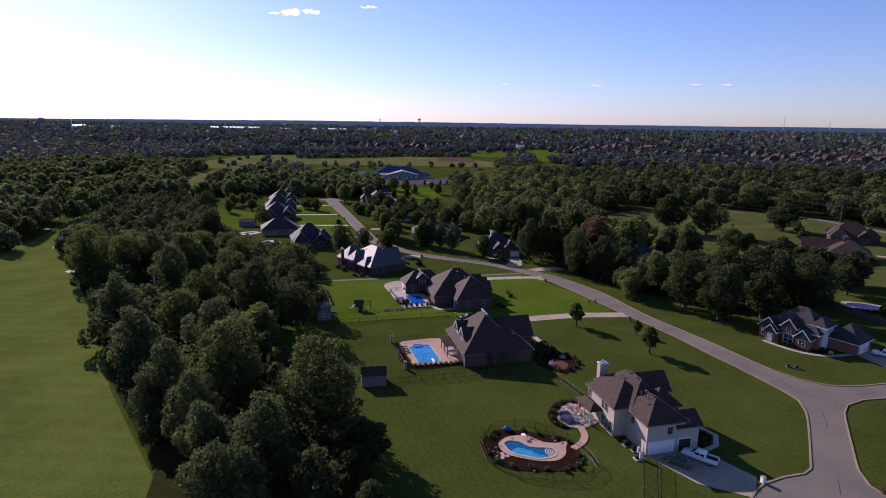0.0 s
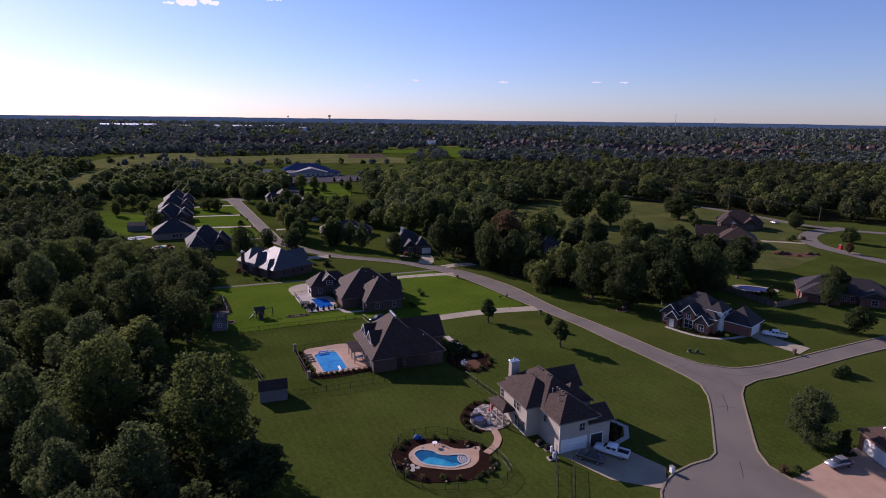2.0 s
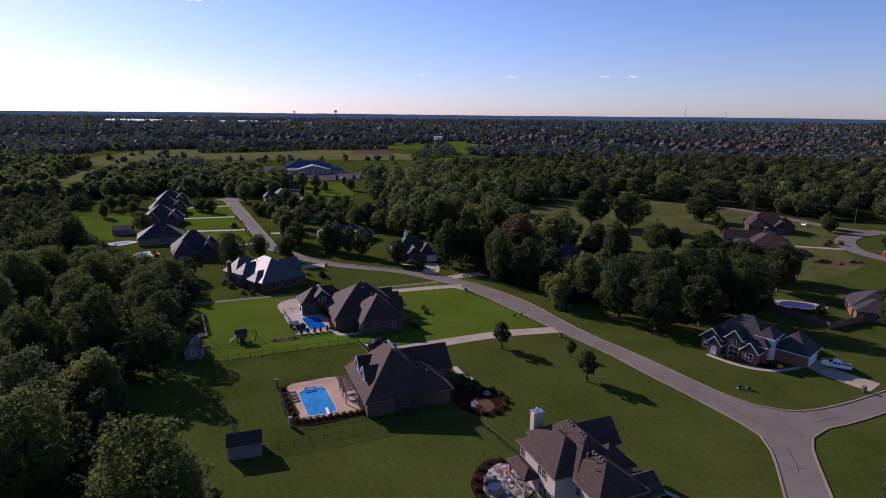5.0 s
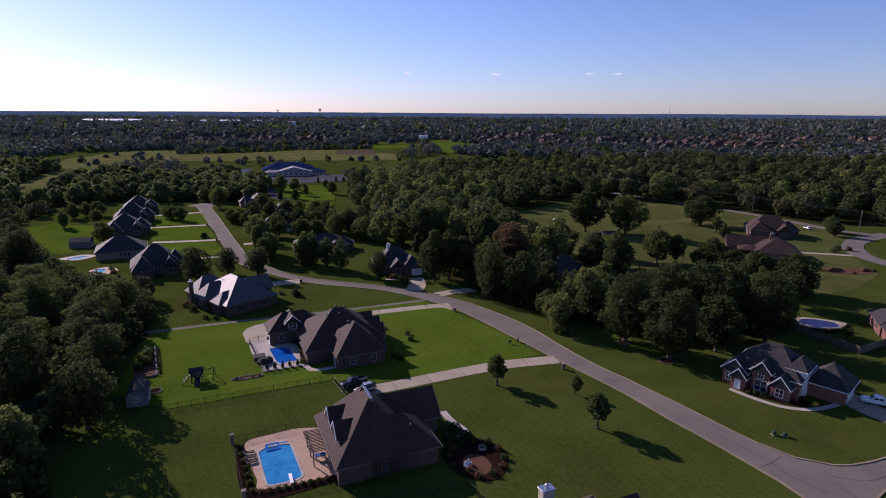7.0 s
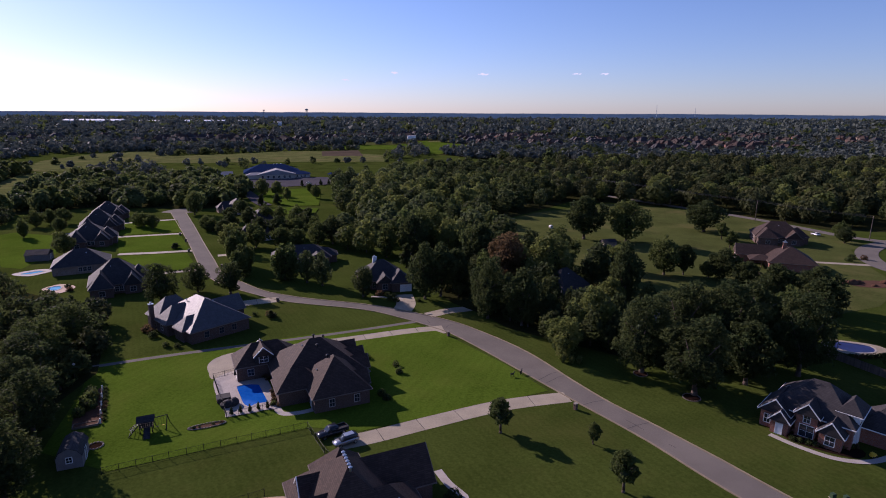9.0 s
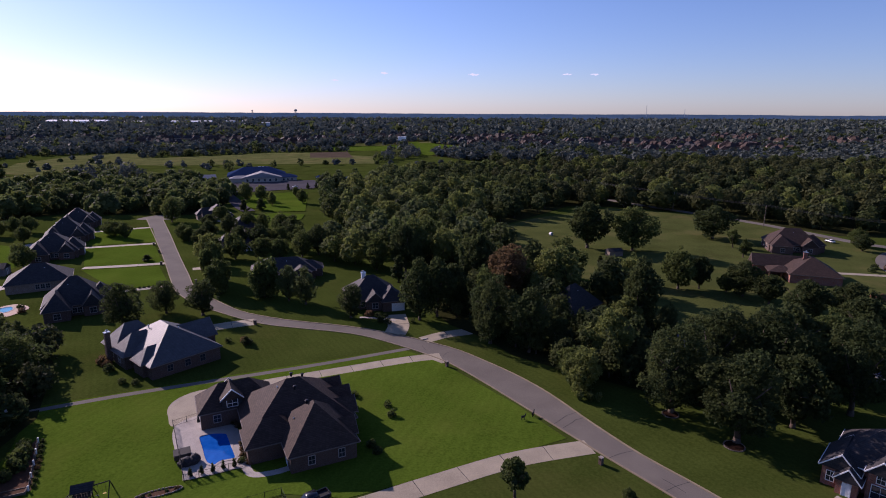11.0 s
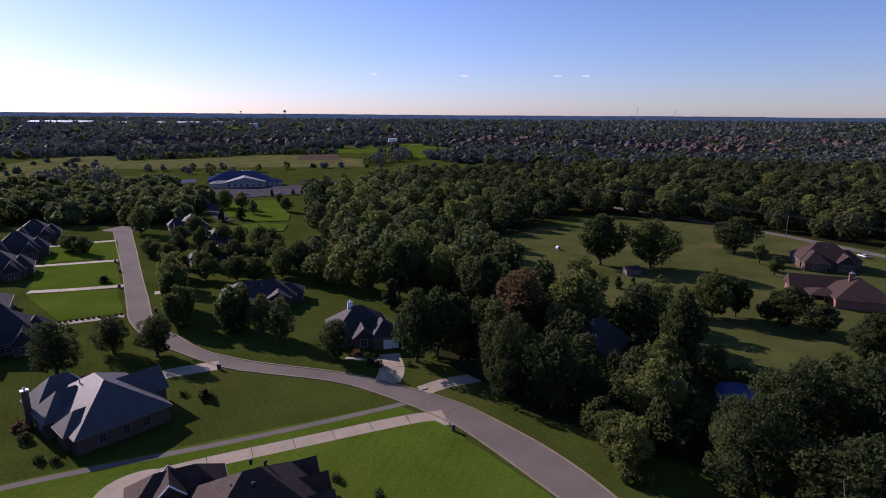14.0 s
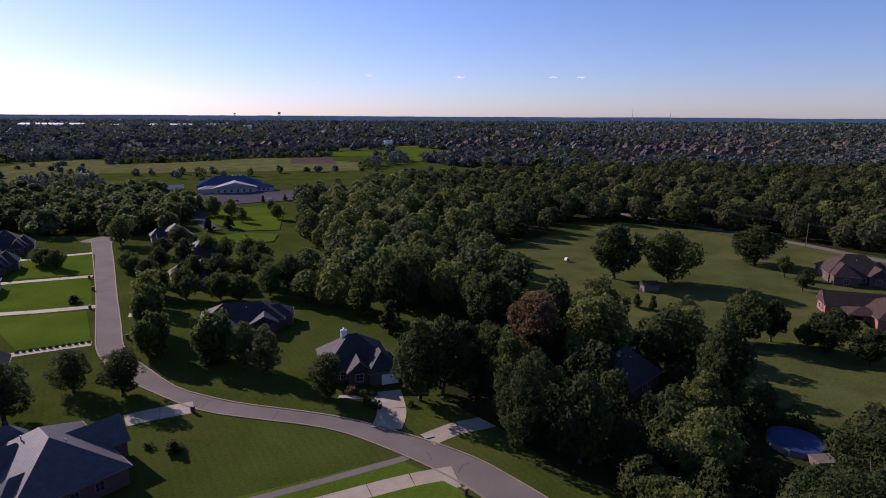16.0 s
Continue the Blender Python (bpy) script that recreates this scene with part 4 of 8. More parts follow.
G1 = (4.7, 8.0, 1.2, 8)
wing(h7, G1, 4.7, 2.2, "gy", M_BRICK_RED, M_ROOF_GREY)
G2 = (8.6, 12.0, 0.2, 6)
wing(h7, G2, 3.0, 2.3, "gy", M_BRICK_RED, M_ROOF_GREY)
BX = (10.2, 13.4, 4.4, 9.6)
wing(h7, BX, 5.9, 2.2, "hip", M_WHITE, M_ROOF_GREY)
GA = (13, 20, 7.2, 15.2)
wing(h7, GA, 3.1, 3.9, "hip", M_BRICK_RED, M_ROOF_GREY)
garage_door(h7, GA, "e", 4.0, 5.0)
window(h7, G1, "s", 1.65, 3.2, 1.0, 1.4, M_WHITE)
window(h7, G1, "s", 1.8, 0.5, 2.2, 2.2, M_WHITE)
window(h7, G2, "s", 1.7, 0.9, 1.4, 1.6, M_WHITE)
window(h7, G0, "s", 1.2, 0.9, 1.0, 1.6, M_WHITE)
front_door(h7, GP, "s", 1.4, M_WHITE)
window(h7, BX, "e", 2.6, 4.0, 1.0, 1.2, M_WHITE)
for u in (4.0, 7.0):
    window(h7, A, "e", u - 2.0, 0.9, 1.1, 1.4, M_WHITE)


def plain_house(x, y, turn, w, d, wall, roof, label, rise=4.6, eave=3.1, ell=True, seed=0):
    """A ranch house of two or three hips with doors, windows and vents."""
    r = random.Random(seed)
    h = root("house", x, y, turn, label, "house", "houses of the neighbourhood")
    A = (-w / 2, w / 2, 0, d)
    wing(h, A, eave, rise, "hip", wall, roof, M_TRIM)
    if ell:
        B = (-w / 2 + 0.4, -w / 2 + w * 0.42, -4.2, d * 0.5)
        wing(h, B, eave, rise * 0.62, "hip", wall, roof, M_TRIM)
        C = (w * 0.12, w * 0.42, -2.0, d * 0.5)
        wing(h, C, eave, rise * 0.5, "gy", wall, roof, M_TRIM)
        window(h, C, "s", w * 0.15, 0.8, 1.6, 1.6, M_FRAME)
        window(h, B, "s", w * 0.2, 0.8, 1.6, 1.6, M_FRAME)
        D = (w * 0.2, w * 0.62, d * 0.25, d * 0.8)
        wing(h, D, eave, rise * 0.6, "hip", wall, roof, M_TRIM)
        garage_door(h, D, "e", d * 0.28, 4.6)
    for k in range(3):
        window(h, A, "s", w * (0.48 + 0.08 * k), 0.9, 1.1, 1.5, M_FRAME)
    for k in range(2):
        window(h, A, "w", d * (0.3 + 0.35 * k), 0.9, 1.2, 1.5, M_FRAME)
    vents(h, [(r.uniform(-2, 2), d * 0.35, eave + rise * 0.68), (r.uniform(-4, 0), d * 0.4, eave + rise * 0.72)], M_STEEL, 0.15, 0.4)
    return h


plain_house(-98, 248.4, 27, 16, 14, M_BRICK_BROWN, M_ROOF_GREY, "brick house with steep dark grey roof beside the street", 7.0, 3.2, True, 1)
plain_house(-123.6, 273, 27, 18, 14, M_BRICK_TAN, M_ROOF_GREY, "long tan brick house with low grey hip roof", 5.0, 3.0, False, 2)
plain_house(-145, 317, 27, 17, 16, M_BRICK_BROWN, M_ROOF_GREY, "brick house with steep dark hip roofs", 6.8, 3.2, True, 3)
plain_house(-158, 349, 27, 17, 15, M_BRICK_BROWN, M_ROOF_GREY, "brick house with very steep gabled roof", 7.4, 3.2, True, 4)
plain_house(-172, 384, 27, 16, 15, M_BRICK_BROWN, M_ROOF_GREY, "far brick house at the street end", 6.5, 3.2, True, 5)
plain_house(-46, 283, 12, 22, 12, M_BRICK_BROWN, M_ROOF_GREY, "low dark-roofed house half hidden by trees", 4.0, 3.0, True, 6)
plain_house(-80, 336, -62, 15, 12, M_BRICK_TAN, M_ROOF_GREY, "house with grey glinting roof among trees", 4.6, 3.0, True, 7)
plain_house(-92, 372, -62, 15, 12, M_BRICK_BROWN, M_ROOF_GREY, "brown house among trees by the street", 4.6, 3.0, False, 8)
plain_house(-116, 408, -62, 16, 13, M_BRICK_TAN, M_ROOF_GREY, "house with pale grey roof near the street end", 5.4, 3.0, True, 9)
plain_house(50, 240, 40, 14, 11, M_BRICK_BROWN, M_ROOF_GREY, "house hidden among the woods", 6.0, 3.0, False, 10)
plain_house(130, 182.5, -26, 26, 13, M_BRICK_RED_SHADED, M_ROOF_GREY, "long red brick ranch house behind a fence", 4.0, 3.0, True, 11)
plain_house(165, 318, -20, 20, 14, M_BRICK_BROWN, M_ROOF_BROWN, "large brown brick house by the meadow", 6.2, 3.4, True, 12)
plain_house(258, 250, 10, 20, 14, M_BRICK_RED, M_ROOF_GREY, "brick house beyond the side street", 5.2, 3.1, True, 13)
plain_house(250, 200, 70, 18, 13, M_BRICK_TAN, M_ROOF_GREY, "brick house beyond the side street", 5.2, 3.1, True, 14)

# brick house with cedar porch by the meadow
h8 = root("house", 127.0, 285.2, -22, "red brick house with cedar porch and brown roof by the meadow", "house")
A = (0, 20, 2, 9.5)
wing(h8, A, 3.2, 3.6, "gx", M_BRICK_RED, M_ROOF_BROWN, M_TRIM)
B = (10, 26, -9, 8)
wing(h8, B, 3.2, 5.2, "hip", M_BRICK_RED, M_ROOF_BROWN, M_TRIM)
window(h8, A, "w", 2.4, 0.8, 1.0, 1.6, M_FRAME)
window(h8, A, "w", 5.0, 0.8, 1.0, 1.6, M_FRAME)
window(h8, A, "w", 3.7, 4.2, 0.8, 1.0, M_FRAME)
part("porch_roof", roof_prism(4, 12, -5.5, 2.0, 3.0, 1.6, "hip"), M_ROOF_BROWN, h8)
for x in (4.2, 8.0, 11.8):
    part("porch_post", block(x - 0.16, x + 0.16, -5.4, -5.08, 0, 2.9, 0.02), M_CEDAR, h8)
chimney(h8, 16, 0, 1.3, 0.9, 9.6, M_BRICK_RED, 5)

# house at the turning circle
h10 = root("house", 74.2, 82, 0, "brown-roofed brick house with white dormer and wide garage", "house")
A = (0, 12, 0, 17)
wing(h10, A, 3.2, 5.0, "hip", M_BRICK_RED, M_ROOF_BROWN, M_TRIM)
garage_door(h10, A, "w", 13.2, 4.9)
garage_door(h10, A, "w", 8.4, 2.8)
dormer(h10, 1.2, 12.0, 3.9, -90, 2.6, 1.8, 4.0, 1.2, M_WHITE, M_ROOF_BROWN)
dormer(h10, 1.2, 6.0, 3.9, -90, 2.6, 1.8, 4.0, 1.2, M_WHITE, M_ROOF_BROWN)


# ---- trees ----
PROFILE = {  # half width of a crown from its base (0) to its top (1)
    "oak": ((0, 0.50), (0.09, 0.80), (0.28, 1.0), (0.50, 0.95), (0.72, 0.72), (0.88, 0.42), (1, 0.0)),
    "pear": ((0, 0.42), (0.10, 0.78), (0.26, 1.0), (0.48, 0.86), (0.70, 0.56), (0.87, 0.28), (1, 0.0)),
    "willow": ((0, 0.82), (0.15, 1.0), (0.45, 0.98), (0.70, 0.80), (0.88, 0.50), (1, 0.0)),
    "mass": ((0, 0.66), (0.08, 0.90), (0.28, 1.0), (0.52, 0.96), (0.76, 0.74), (0.90, 0.46), (1, 0.0)),
    "cone": ((0, 0.9), (0.10, 1.0), (0.5, 0.58), (0.85, 0.2), (1, 0.0)),
}


class Crown:
    """A lumpy crown: a turned profile swollen into boughs and clumps."""

    def __init__(self, rng, height, radius, base, shape):
        self.h, self.r, self.b = height, radius, base
        self.t, self.w = np.array(PROFILE[shape]).T
        k = rng.normal(size=(16, 3))
        k /= np.linalg.norm(k, axis=1)[:, None]
        self.k = k * np.r_[rng.uniform(3.0, 5.5, 8), rng.uniform(8, 14, 8)][:, None]
        self.p = rng.uniform(0, 6.28, 16)
        self.a = np.r_[np.full(8, 0.105), np.full(8, 0.075)]

    def swell(self, d):
        s = np.abs(np.sin(d @ self.k.T * 0.5 + self.p))
        return 1.06 - ((1 - s) * self.a * 1.6).sum(-1) * 0.62

    def points(self, u, t):
        """Places on the surface at angle u and height t (0 to 1), and the outward way there."""
        w = np.interp(t, self.t, self.w)
        slope = (np.interp(t + 0.04, self.t, self.w) - np.interp(t - 0.04, self.t, self.w)) / 0.08
        d = np.stack([np.cos(u) * w, np.sin(u) * w, (t - 0.45) * 1.7], -1)
        d /= np.linalg.norm(d, axis=1)[:, None] + 1e-9
        f = self.swell(d)
        mid = self.b + 0.4 * (self.h - self.b)
        z = self.b + t * (self.h - self.b)
        p = np.stack([np.cos(u) * w * self.r * f, np.sin(u) * w * self.r * f, mid + (z - mid) * (0.4 + 0.6 * f)], -1)
        n = np.stack([np.cos(u), np.sin(u), -slope * self.r / (self.h - self.b)], -1)
        return p, n / np.linalg.norm(n, axis=1)[:, None]


def leaf_cloud(rng, count, size, crown, depth=0.16, droop=0.0, puffs=44, ruffle=0.75, fuzz=0.30):
    """Leaf-clump faces over the boughs of a crown: arrays of corners, three to a face."""
    mid = np.array([0, 0, crown.b + 0.42 * (crown.h - crown.b)])
    t = (np.arange(puffs) + rng.random(puffs)) / puffs * 0.96
    t = np.where(np.arange(puffs) % 5 == 4, rng.uniform(0.12, 0.5, puffs), t)
    u = np.arange(puffs) * 2.39996 + rng.uniform(-0.5, 0.5, puffs)
    c, way = crown.points(u, t)
    w = np.interp(t, crown.t, crown.w)
    rad = crown.r * (0.17 + 0.21 * w) * rng.uniform(0.6, 1.4, puffs) * (18 / puffs) ** 0.30
    c = c - way * rad[:, None] * rng.uniform(0.30, 0.95, (puffs, 1))
    pick = rng.choice(puffs, count * 4, p=rad ** 2 / (rad ** 2).sum())
    d = rng.normal(size=(count * 4, 3))
    d /= np.linalg.norm(d, axis=1)[:, None]
    back = (d * way[pick]).sum(1)
    d -= way[pick] * (np.minimum(back + 0.15, 0) * 2)[:, None]
    d /= np.linalg.norm(d, axis=1)[:, None]
    p = c[pick] + d * (rad[pick] * (1.0 - depth * rng.random(count * 4) + fuzz * rng.random(count * 4) ** 3))[:, None]
    free = np.ones(count * 4, bool)
    for j in range(puffs):
        free &= ((p - c[j]) ** 2).sum(1) > (0.80 * rad[j]) ** 2
    order = np.r_[np.flatnonzero(free), np.flatnonzero(~free)][:count]
    p, d = p[order], d[order]
    p = p + rng.normal(size=(count, 3)) * size * 0.4
    p[:, 2] = np.maximum(p[:, 2], 0.15)
    p[:, 2] -= droop * rng.random(count)
    nrm = d + rng.normal(size=(count, 3)) * ruffle
    nrm /= np.linalg.norm(nrm, axis=1)[:, None]
    side = np.cross(nrm, rng.normal(size=(count, 3)))
    side /= np.linalg.norm(side, axis=1)[:, None] + 1e-9
    up = np.cross(nrm, side)
    s = size * (0.45 + 0.9 * rng.random(count))[:, None]
    k = 0.5 + 0.5 * rng.random((count, 1))
    return np.stack([p - side * s - up * s * k * 0.6, p + side * s - up * s * k * 0.6 * rng.random((count, 1)), p + up * s * (0.5 + k) + side * s * rng.uniform(-0.6, 0.6, (count, 1))], 1)


def bough_cloud(rng, count, size, crown, droop=0.0, boughs=15, twigs=7):
    """Leaves on twig clumps that sit on separate upswept boughs, with dark gaps between the boughs."""
    t = np.clip((np.arange(boughs) + rng.uniform(0.1, 0.9, boughs)) / boughs, 0, 0.95) ** 0.92
    u = np.arange(boughs) * 2.39996 + rng.uniform(-0.45, 0.45, boughs)
    seat, way = crown.points(u, t)
    w = np.interp(t, crown.t, crown.w)
    rise = way * 0.75 + np.array([0, 0, 0.85])
    rise /= np.linalg.norm(rise, axis=1)[:, None]
    long = crown.r * (0.24 + 0.20 * w) * rng.uniform(0.75, 1.3, boughs)
    seat = seat * np.array([1, 1, 1]) - way * (long * 0.62)[:, None]
    d = rng.normal(size=(boughs, twigs, 3))
    d /= np.linalg.norm(d, axis=2)[..., None]
    flip = (d * way[:, None]).sum(2)
    d -= way[:, None] * (np.minimum(flip + 0.25, 0) * 2)[..., None]
    along = (d * rise[:, None]).sum(2)[..., None]
    c = seat[:, None] + (d * 0.62 + rise[:, None] * along * 0.75) * long[:, None, None]
    c = np.concatenate([c.reshape(-1, 3), seat + rise * (long * 1.15)[:, None]])
    rad = np.r_[np.repeat(long, twigs) * rng.uniform(0.30, 0.55, boughs * twigs), long * 0.34]
    out = np.r_[np.repeat(way, twigs, 0), way]
    pick = rng.choice(len(c), count * 3, p=rad ** 2 / (rad ** 2).sum())
    n = rng.normal(size=(count * 3, 3))
    n /= np.linalg.norm(n, axis=1)[:, None]
    back = (n * out[pick]).sum(1)
    n -= out[pick] * (np.minimum(back + 0.3, 0) * 2)[:, None]
    p = c[pick] + n * (rad[pick] * (0.70 + 0.32 * rng.random(count * 3) + 0.45 * rng.random(count * 3) ** 4))[:, None]
    free = np.ones(count * 3, bool)
    for q, r in zip(c, rad):
        free &= ((p - q) ** 2).sum(1) > (0.66 * r) ** 2
    order = np.r_[np.flatnonzero(free), np.flatnonzero(~free)][:count]
    p, n = p[order], n[order]
    p[:, 2] = np.maximum(p[:, 2], 0.15) - droop * rng.random(count)
    face = n * 0.8 + rng.normal(size=(count, 3)) * 0.8
    face /= np.linalg.norm(face, axis=1)[:, None]
    side = np.cross(face, rng.normal(size=(count, 3)))
    side /= np.linalg.norm(side, axis=1)[:, None] + 1e-9
    up = np.cross(face, side)
    s = size * (0.45 + 0.95 * rng.random(count))[:, None]
    k = 0.5 + 0.5 * rng.random((count, 1))
    return np.stack([p - side * s - up * s * k * 0.6, p + side * s - up * s * k * 0.6 * rng.random((count, 1)), p + up * s * (0.5 + k) + side * s * rng.uniform(-0.6, 0.6, (count, 1))], 1)


def leaf_mesh(name, corners, materials, index=None):
    n = len(corners)
    me = bpy.data.meshes.new(name)
    me.vertices.add(n * 3)
    me.vertices.foreach_set("co", corners.reshape(-1).astype(np.float32))
    me.loops.add(n * 3)
    me.loops.foreach_set("vertex_index", np.arange(n * 3, dtype=np.int32))
    me.polygons.add(n)
    me.polygons.foreach_set("loop_start", np.arange(0, n * 3, 3, dtype=np.int32))
    for m in materials:
        me.materials.append(m)
    if index is not None:
        me.polygons.foreach_set("material_index", np.asarray(index, dtype=np.int32))
    me.update(calc_edges=True)
    return me


def trunk_mesh(rng, height, radius, base, name="trunk"):
    bm = bmesh.new()
    top = height * 0.62
    r0 = 0.035 * height * 0.75
    lean = (rng.uniform(-0.3, 0.3), rng.uniform(-0.3, 0.3))
    rod(bm, (0, 0, -0.3), (0, 0, height * 0.06), r0 * 1.45, r0)
    rod(bm, (0, 0, height * 0.06), (lean[0], lean[1], top * 0.5), r0, r0 * 0.75)
    rod(bm, (lean[0], lean[1], top * 0.5), (lean[0] * 1.6, lean[1] * 1.6, top), r0 * 0.75, r0 * 0.4)
    for k in range(8):
        z = height * rng.uniform(0.2, 0.45)
        f, a, q = z / top, k * 0.785 + rng.uniform(-0.3, 0.3), radius * rng.uniform(0.45, 0.7)
        rod(bm, (lean[0] * f, lean[1] * f, z), (math.cos(a) * q, math.sin(a) * q, height * rng.uniform(0.45, 0.75)), r0 * 0.42, r0 * 0.12, 6)
    return mesh_of(bm, name, M_BARK, True)


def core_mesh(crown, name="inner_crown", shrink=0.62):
    """A solid core added inside a crown, dark for the shade between its leaves."""
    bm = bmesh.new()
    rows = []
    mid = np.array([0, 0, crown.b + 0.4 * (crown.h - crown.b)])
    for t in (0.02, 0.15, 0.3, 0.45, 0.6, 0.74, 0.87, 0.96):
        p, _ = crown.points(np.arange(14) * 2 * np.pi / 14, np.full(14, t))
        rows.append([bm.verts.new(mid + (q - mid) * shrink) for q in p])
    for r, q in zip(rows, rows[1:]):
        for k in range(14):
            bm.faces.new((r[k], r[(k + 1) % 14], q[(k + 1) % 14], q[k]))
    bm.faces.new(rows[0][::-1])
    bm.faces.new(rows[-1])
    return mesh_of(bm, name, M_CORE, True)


class TreeKind:
    """One pattern of tree at unit proportions, copied about with its own size and turn."""

    def __init__(self, seed, height, radius, base, shape, leaves, size, material, droop=0.0, boughs=17, twigs=8):
        rng = np.random.default_rng(seed)
        shape_of = Crown(rng, height, radius, base, shape)
        self.height, self.radius = height, radius
        self.crown = leaf_mesh("crown", bough_cloud(rng, leaves, size * 1.04, shape_of, droop, boughs, twigs), (material,))
        self.trunk = trunk_mesh(rng, height, radius, base)
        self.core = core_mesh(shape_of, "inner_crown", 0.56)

    def plant(self, x, y, height, radius, turn, label, group="", dz=0.0):
        t = new("tree")
        s, w = height / self.height, radius / self.radius
        t.matrix_world = Matrix.LocRotScale((x, y, ground_z(y) + dz), Euler((0, 0, turn)), (w, w, s))
        tagged(t, label, "tree", group)
        for name, me in (("trunk", self.trunk), ("crown", self.crown)):
            ob = new(name, me)
            ob.parent = t
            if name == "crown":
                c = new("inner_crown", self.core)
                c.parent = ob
        return t


N_NEAR, N_MID = 10500, 5800
O, P, D, Y, W, S = M_LEAF_OAK, M_LEAF_PEAR, M_LEAF_DARK, M_LEAF_YELLOW, M_LEAF_HAZE, M_LEAF_SHADE
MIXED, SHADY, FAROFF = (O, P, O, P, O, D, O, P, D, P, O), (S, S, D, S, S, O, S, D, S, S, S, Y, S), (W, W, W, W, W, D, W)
OAK = [TreeKind(10 + k, 13, 6.5, 1.3, "oak", 13500, 0.165, M_LEAF_OAK) for k in range(3)]
PEAR = [TreeKind(20 + k, 14, 5.5, 0.9, "pear", 13500, 0.155, M_LEAF_PEAR) for k in range(4)]
DARK = [TreeKind(30 + k, 13, 6.0, 1.2, "oak", N_MID, 0.275, M_LEAF_DARK) for k in range(3)]
TALL = [TreeKind(35 + k, 19, 7.6, 0.9, "mass", N_NEAR, 0.235, M_LEAF_DARK) for k in range(3)]
OAKM = [TreeKind(40 + k, 13, 6.2, 1.2, "oak", N_MID, 0.275, M_LEAF_OAK) for k in range(3)]
YELLOW = [TreeKind(50 + k, 13, 6.0, 1.2, "oak", N_MID, 0.275, M_LEAF_YELLOW) for k in range(2)]
RUST = [TreeKind(60, 13, 6.0, 2.6, "oak", N_MID, 0.27, M_LEAF_RUST)]
WILLOW = [TreeKind(70 + k, 9, 5.0, 0.8, "willow", N_MID, 0.30, M_LEAF_OAK, 0.5) for k in range(2)]
YOUNG = [TreeKind(80 + k, 7.5, 2.6, 1.1, "pear", 2800, 0.17, M_LEAF_OAK, 0.0, 11, 6) for k in range(2)]
CONE = [TreeKind(90 + k, 8, 2.6, 0.4, "cone", 2400, 0.22, M_LEAF_DARK, 0.0, 14, 6) for k in range(2)]

tree_rng = random.Random(77)
PLANTED = []


def grow(kinds, rows, label, group):
    for x, y, h, r in rows:
        k = tree_rng.choice(kinds)
        k.plant(x, y, h * tree_rng.uniform(0.96, 1.04), r, tree_rng.uniform(0, 6.28), label, group)
        PLANTED.append((x, y, r))


# the belt between fairway and gardens
grow(PEAR, [(-105, 131.7, 17, 7.8), (-85.1, 112, 17, 7.2), (-66, 94.6, 17, 5.6), (-68.3, 91, 11, 3.6), (-54.3, 84, 17, 5.6), (-48.6, 76.9, 15.5, 5.4), (-41.8, 67.6, 14.5, 5.8), (-39, 78.5, 17, 7.0), (-70.8, 119.3, 17, 7.2),
            (-112, 164.4, 19, 7.2), (-37.7, 69.5, 13, 4.6), (-139.4, 193.7, 16, 8.2)],
     "dense upright green tree of the belt", "trees of the belt")
grow(OAK, [(-56.6, 99.7, 18, 9.2), (-35.4, 92.7, 18, 9.2), (-151.3, 175.7, 18, 9), (-141.8, 184.3, 16, 9.4), (-119, 185, 18, 9), (-106.7, 198, 14, 9), (-88, 204.8, 11, 7.6),
           (-122.7, 221.6, 12, 8), (-148.3, 195.9, 14, 9), (-129.4, 209.3, 14, 9.3), (-176.1, 205.7, 15, 9.7), (-86.9, 190.6, 12, 8.7), (-94, 172, 14, 8.5), (-92, 150, 14, 7.6), (-88, 132, 13, 7)],
     "broad leafy tree of the belt", "trees of the belt")
grow(YELLOW, [(-65.9, 130.9, 12, 6.3), (-112, 210, 10, 6)], "yellowing broad tree of the belt", "trees of the belt")
grow(DARK, [(-26.1, 82.2, 10, 6.8), (-19.7, 69.5, 8, 3.6), (-27.8, 70.5, 12, 4.4), (-25, 76.7, 8, 3.6)], "scrubby dark tree at the belt's edge", "trees of the belt")
# Dark leaves on the trees by the shed stand in for their shaded side.
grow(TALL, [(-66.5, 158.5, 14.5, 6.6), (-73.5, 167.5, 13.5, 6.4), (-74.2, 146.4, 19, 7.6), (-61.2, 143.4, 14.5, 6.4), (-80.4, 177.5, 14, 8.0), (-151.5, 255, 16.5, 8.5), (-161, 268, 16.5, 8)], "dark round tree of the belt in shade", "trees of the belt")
# street and garden trees
grow(YOUNG, [(14.7, 160.2, 7.8, 3.2), (31.2, 142.8, 7.6, 3.2), (30.4, 156, 4.5, 1.6)], "young staked tree on the open lawn", "young lawn trees")
grow(TALL, [(-79, 236.4, 14.5, 6.4), (-73, 249.4, 11, 5.0), (-61.6, 247, 11, 6.0), (-18.3, 243, 11, 5.2)], "dense dark round tree beside the street", "street trees")
grow(PEAR, [(65.7, 100.2, 11.5, 5.2), (121.8, 178.8, 9.5, 4.4)], "round leafy tree beside the street", "street trees")
grow(YOUNG, [(107.3, 184.9, 5.2, 2.0)], "thin young tree inside the timber fence", "young lawn trees")
grow(PEAR, [(-39.4, 259.6, 13, 4.2), (-33.5, 256, 12.6, 4.7)], "upright oval tree in a garden", "street trees")
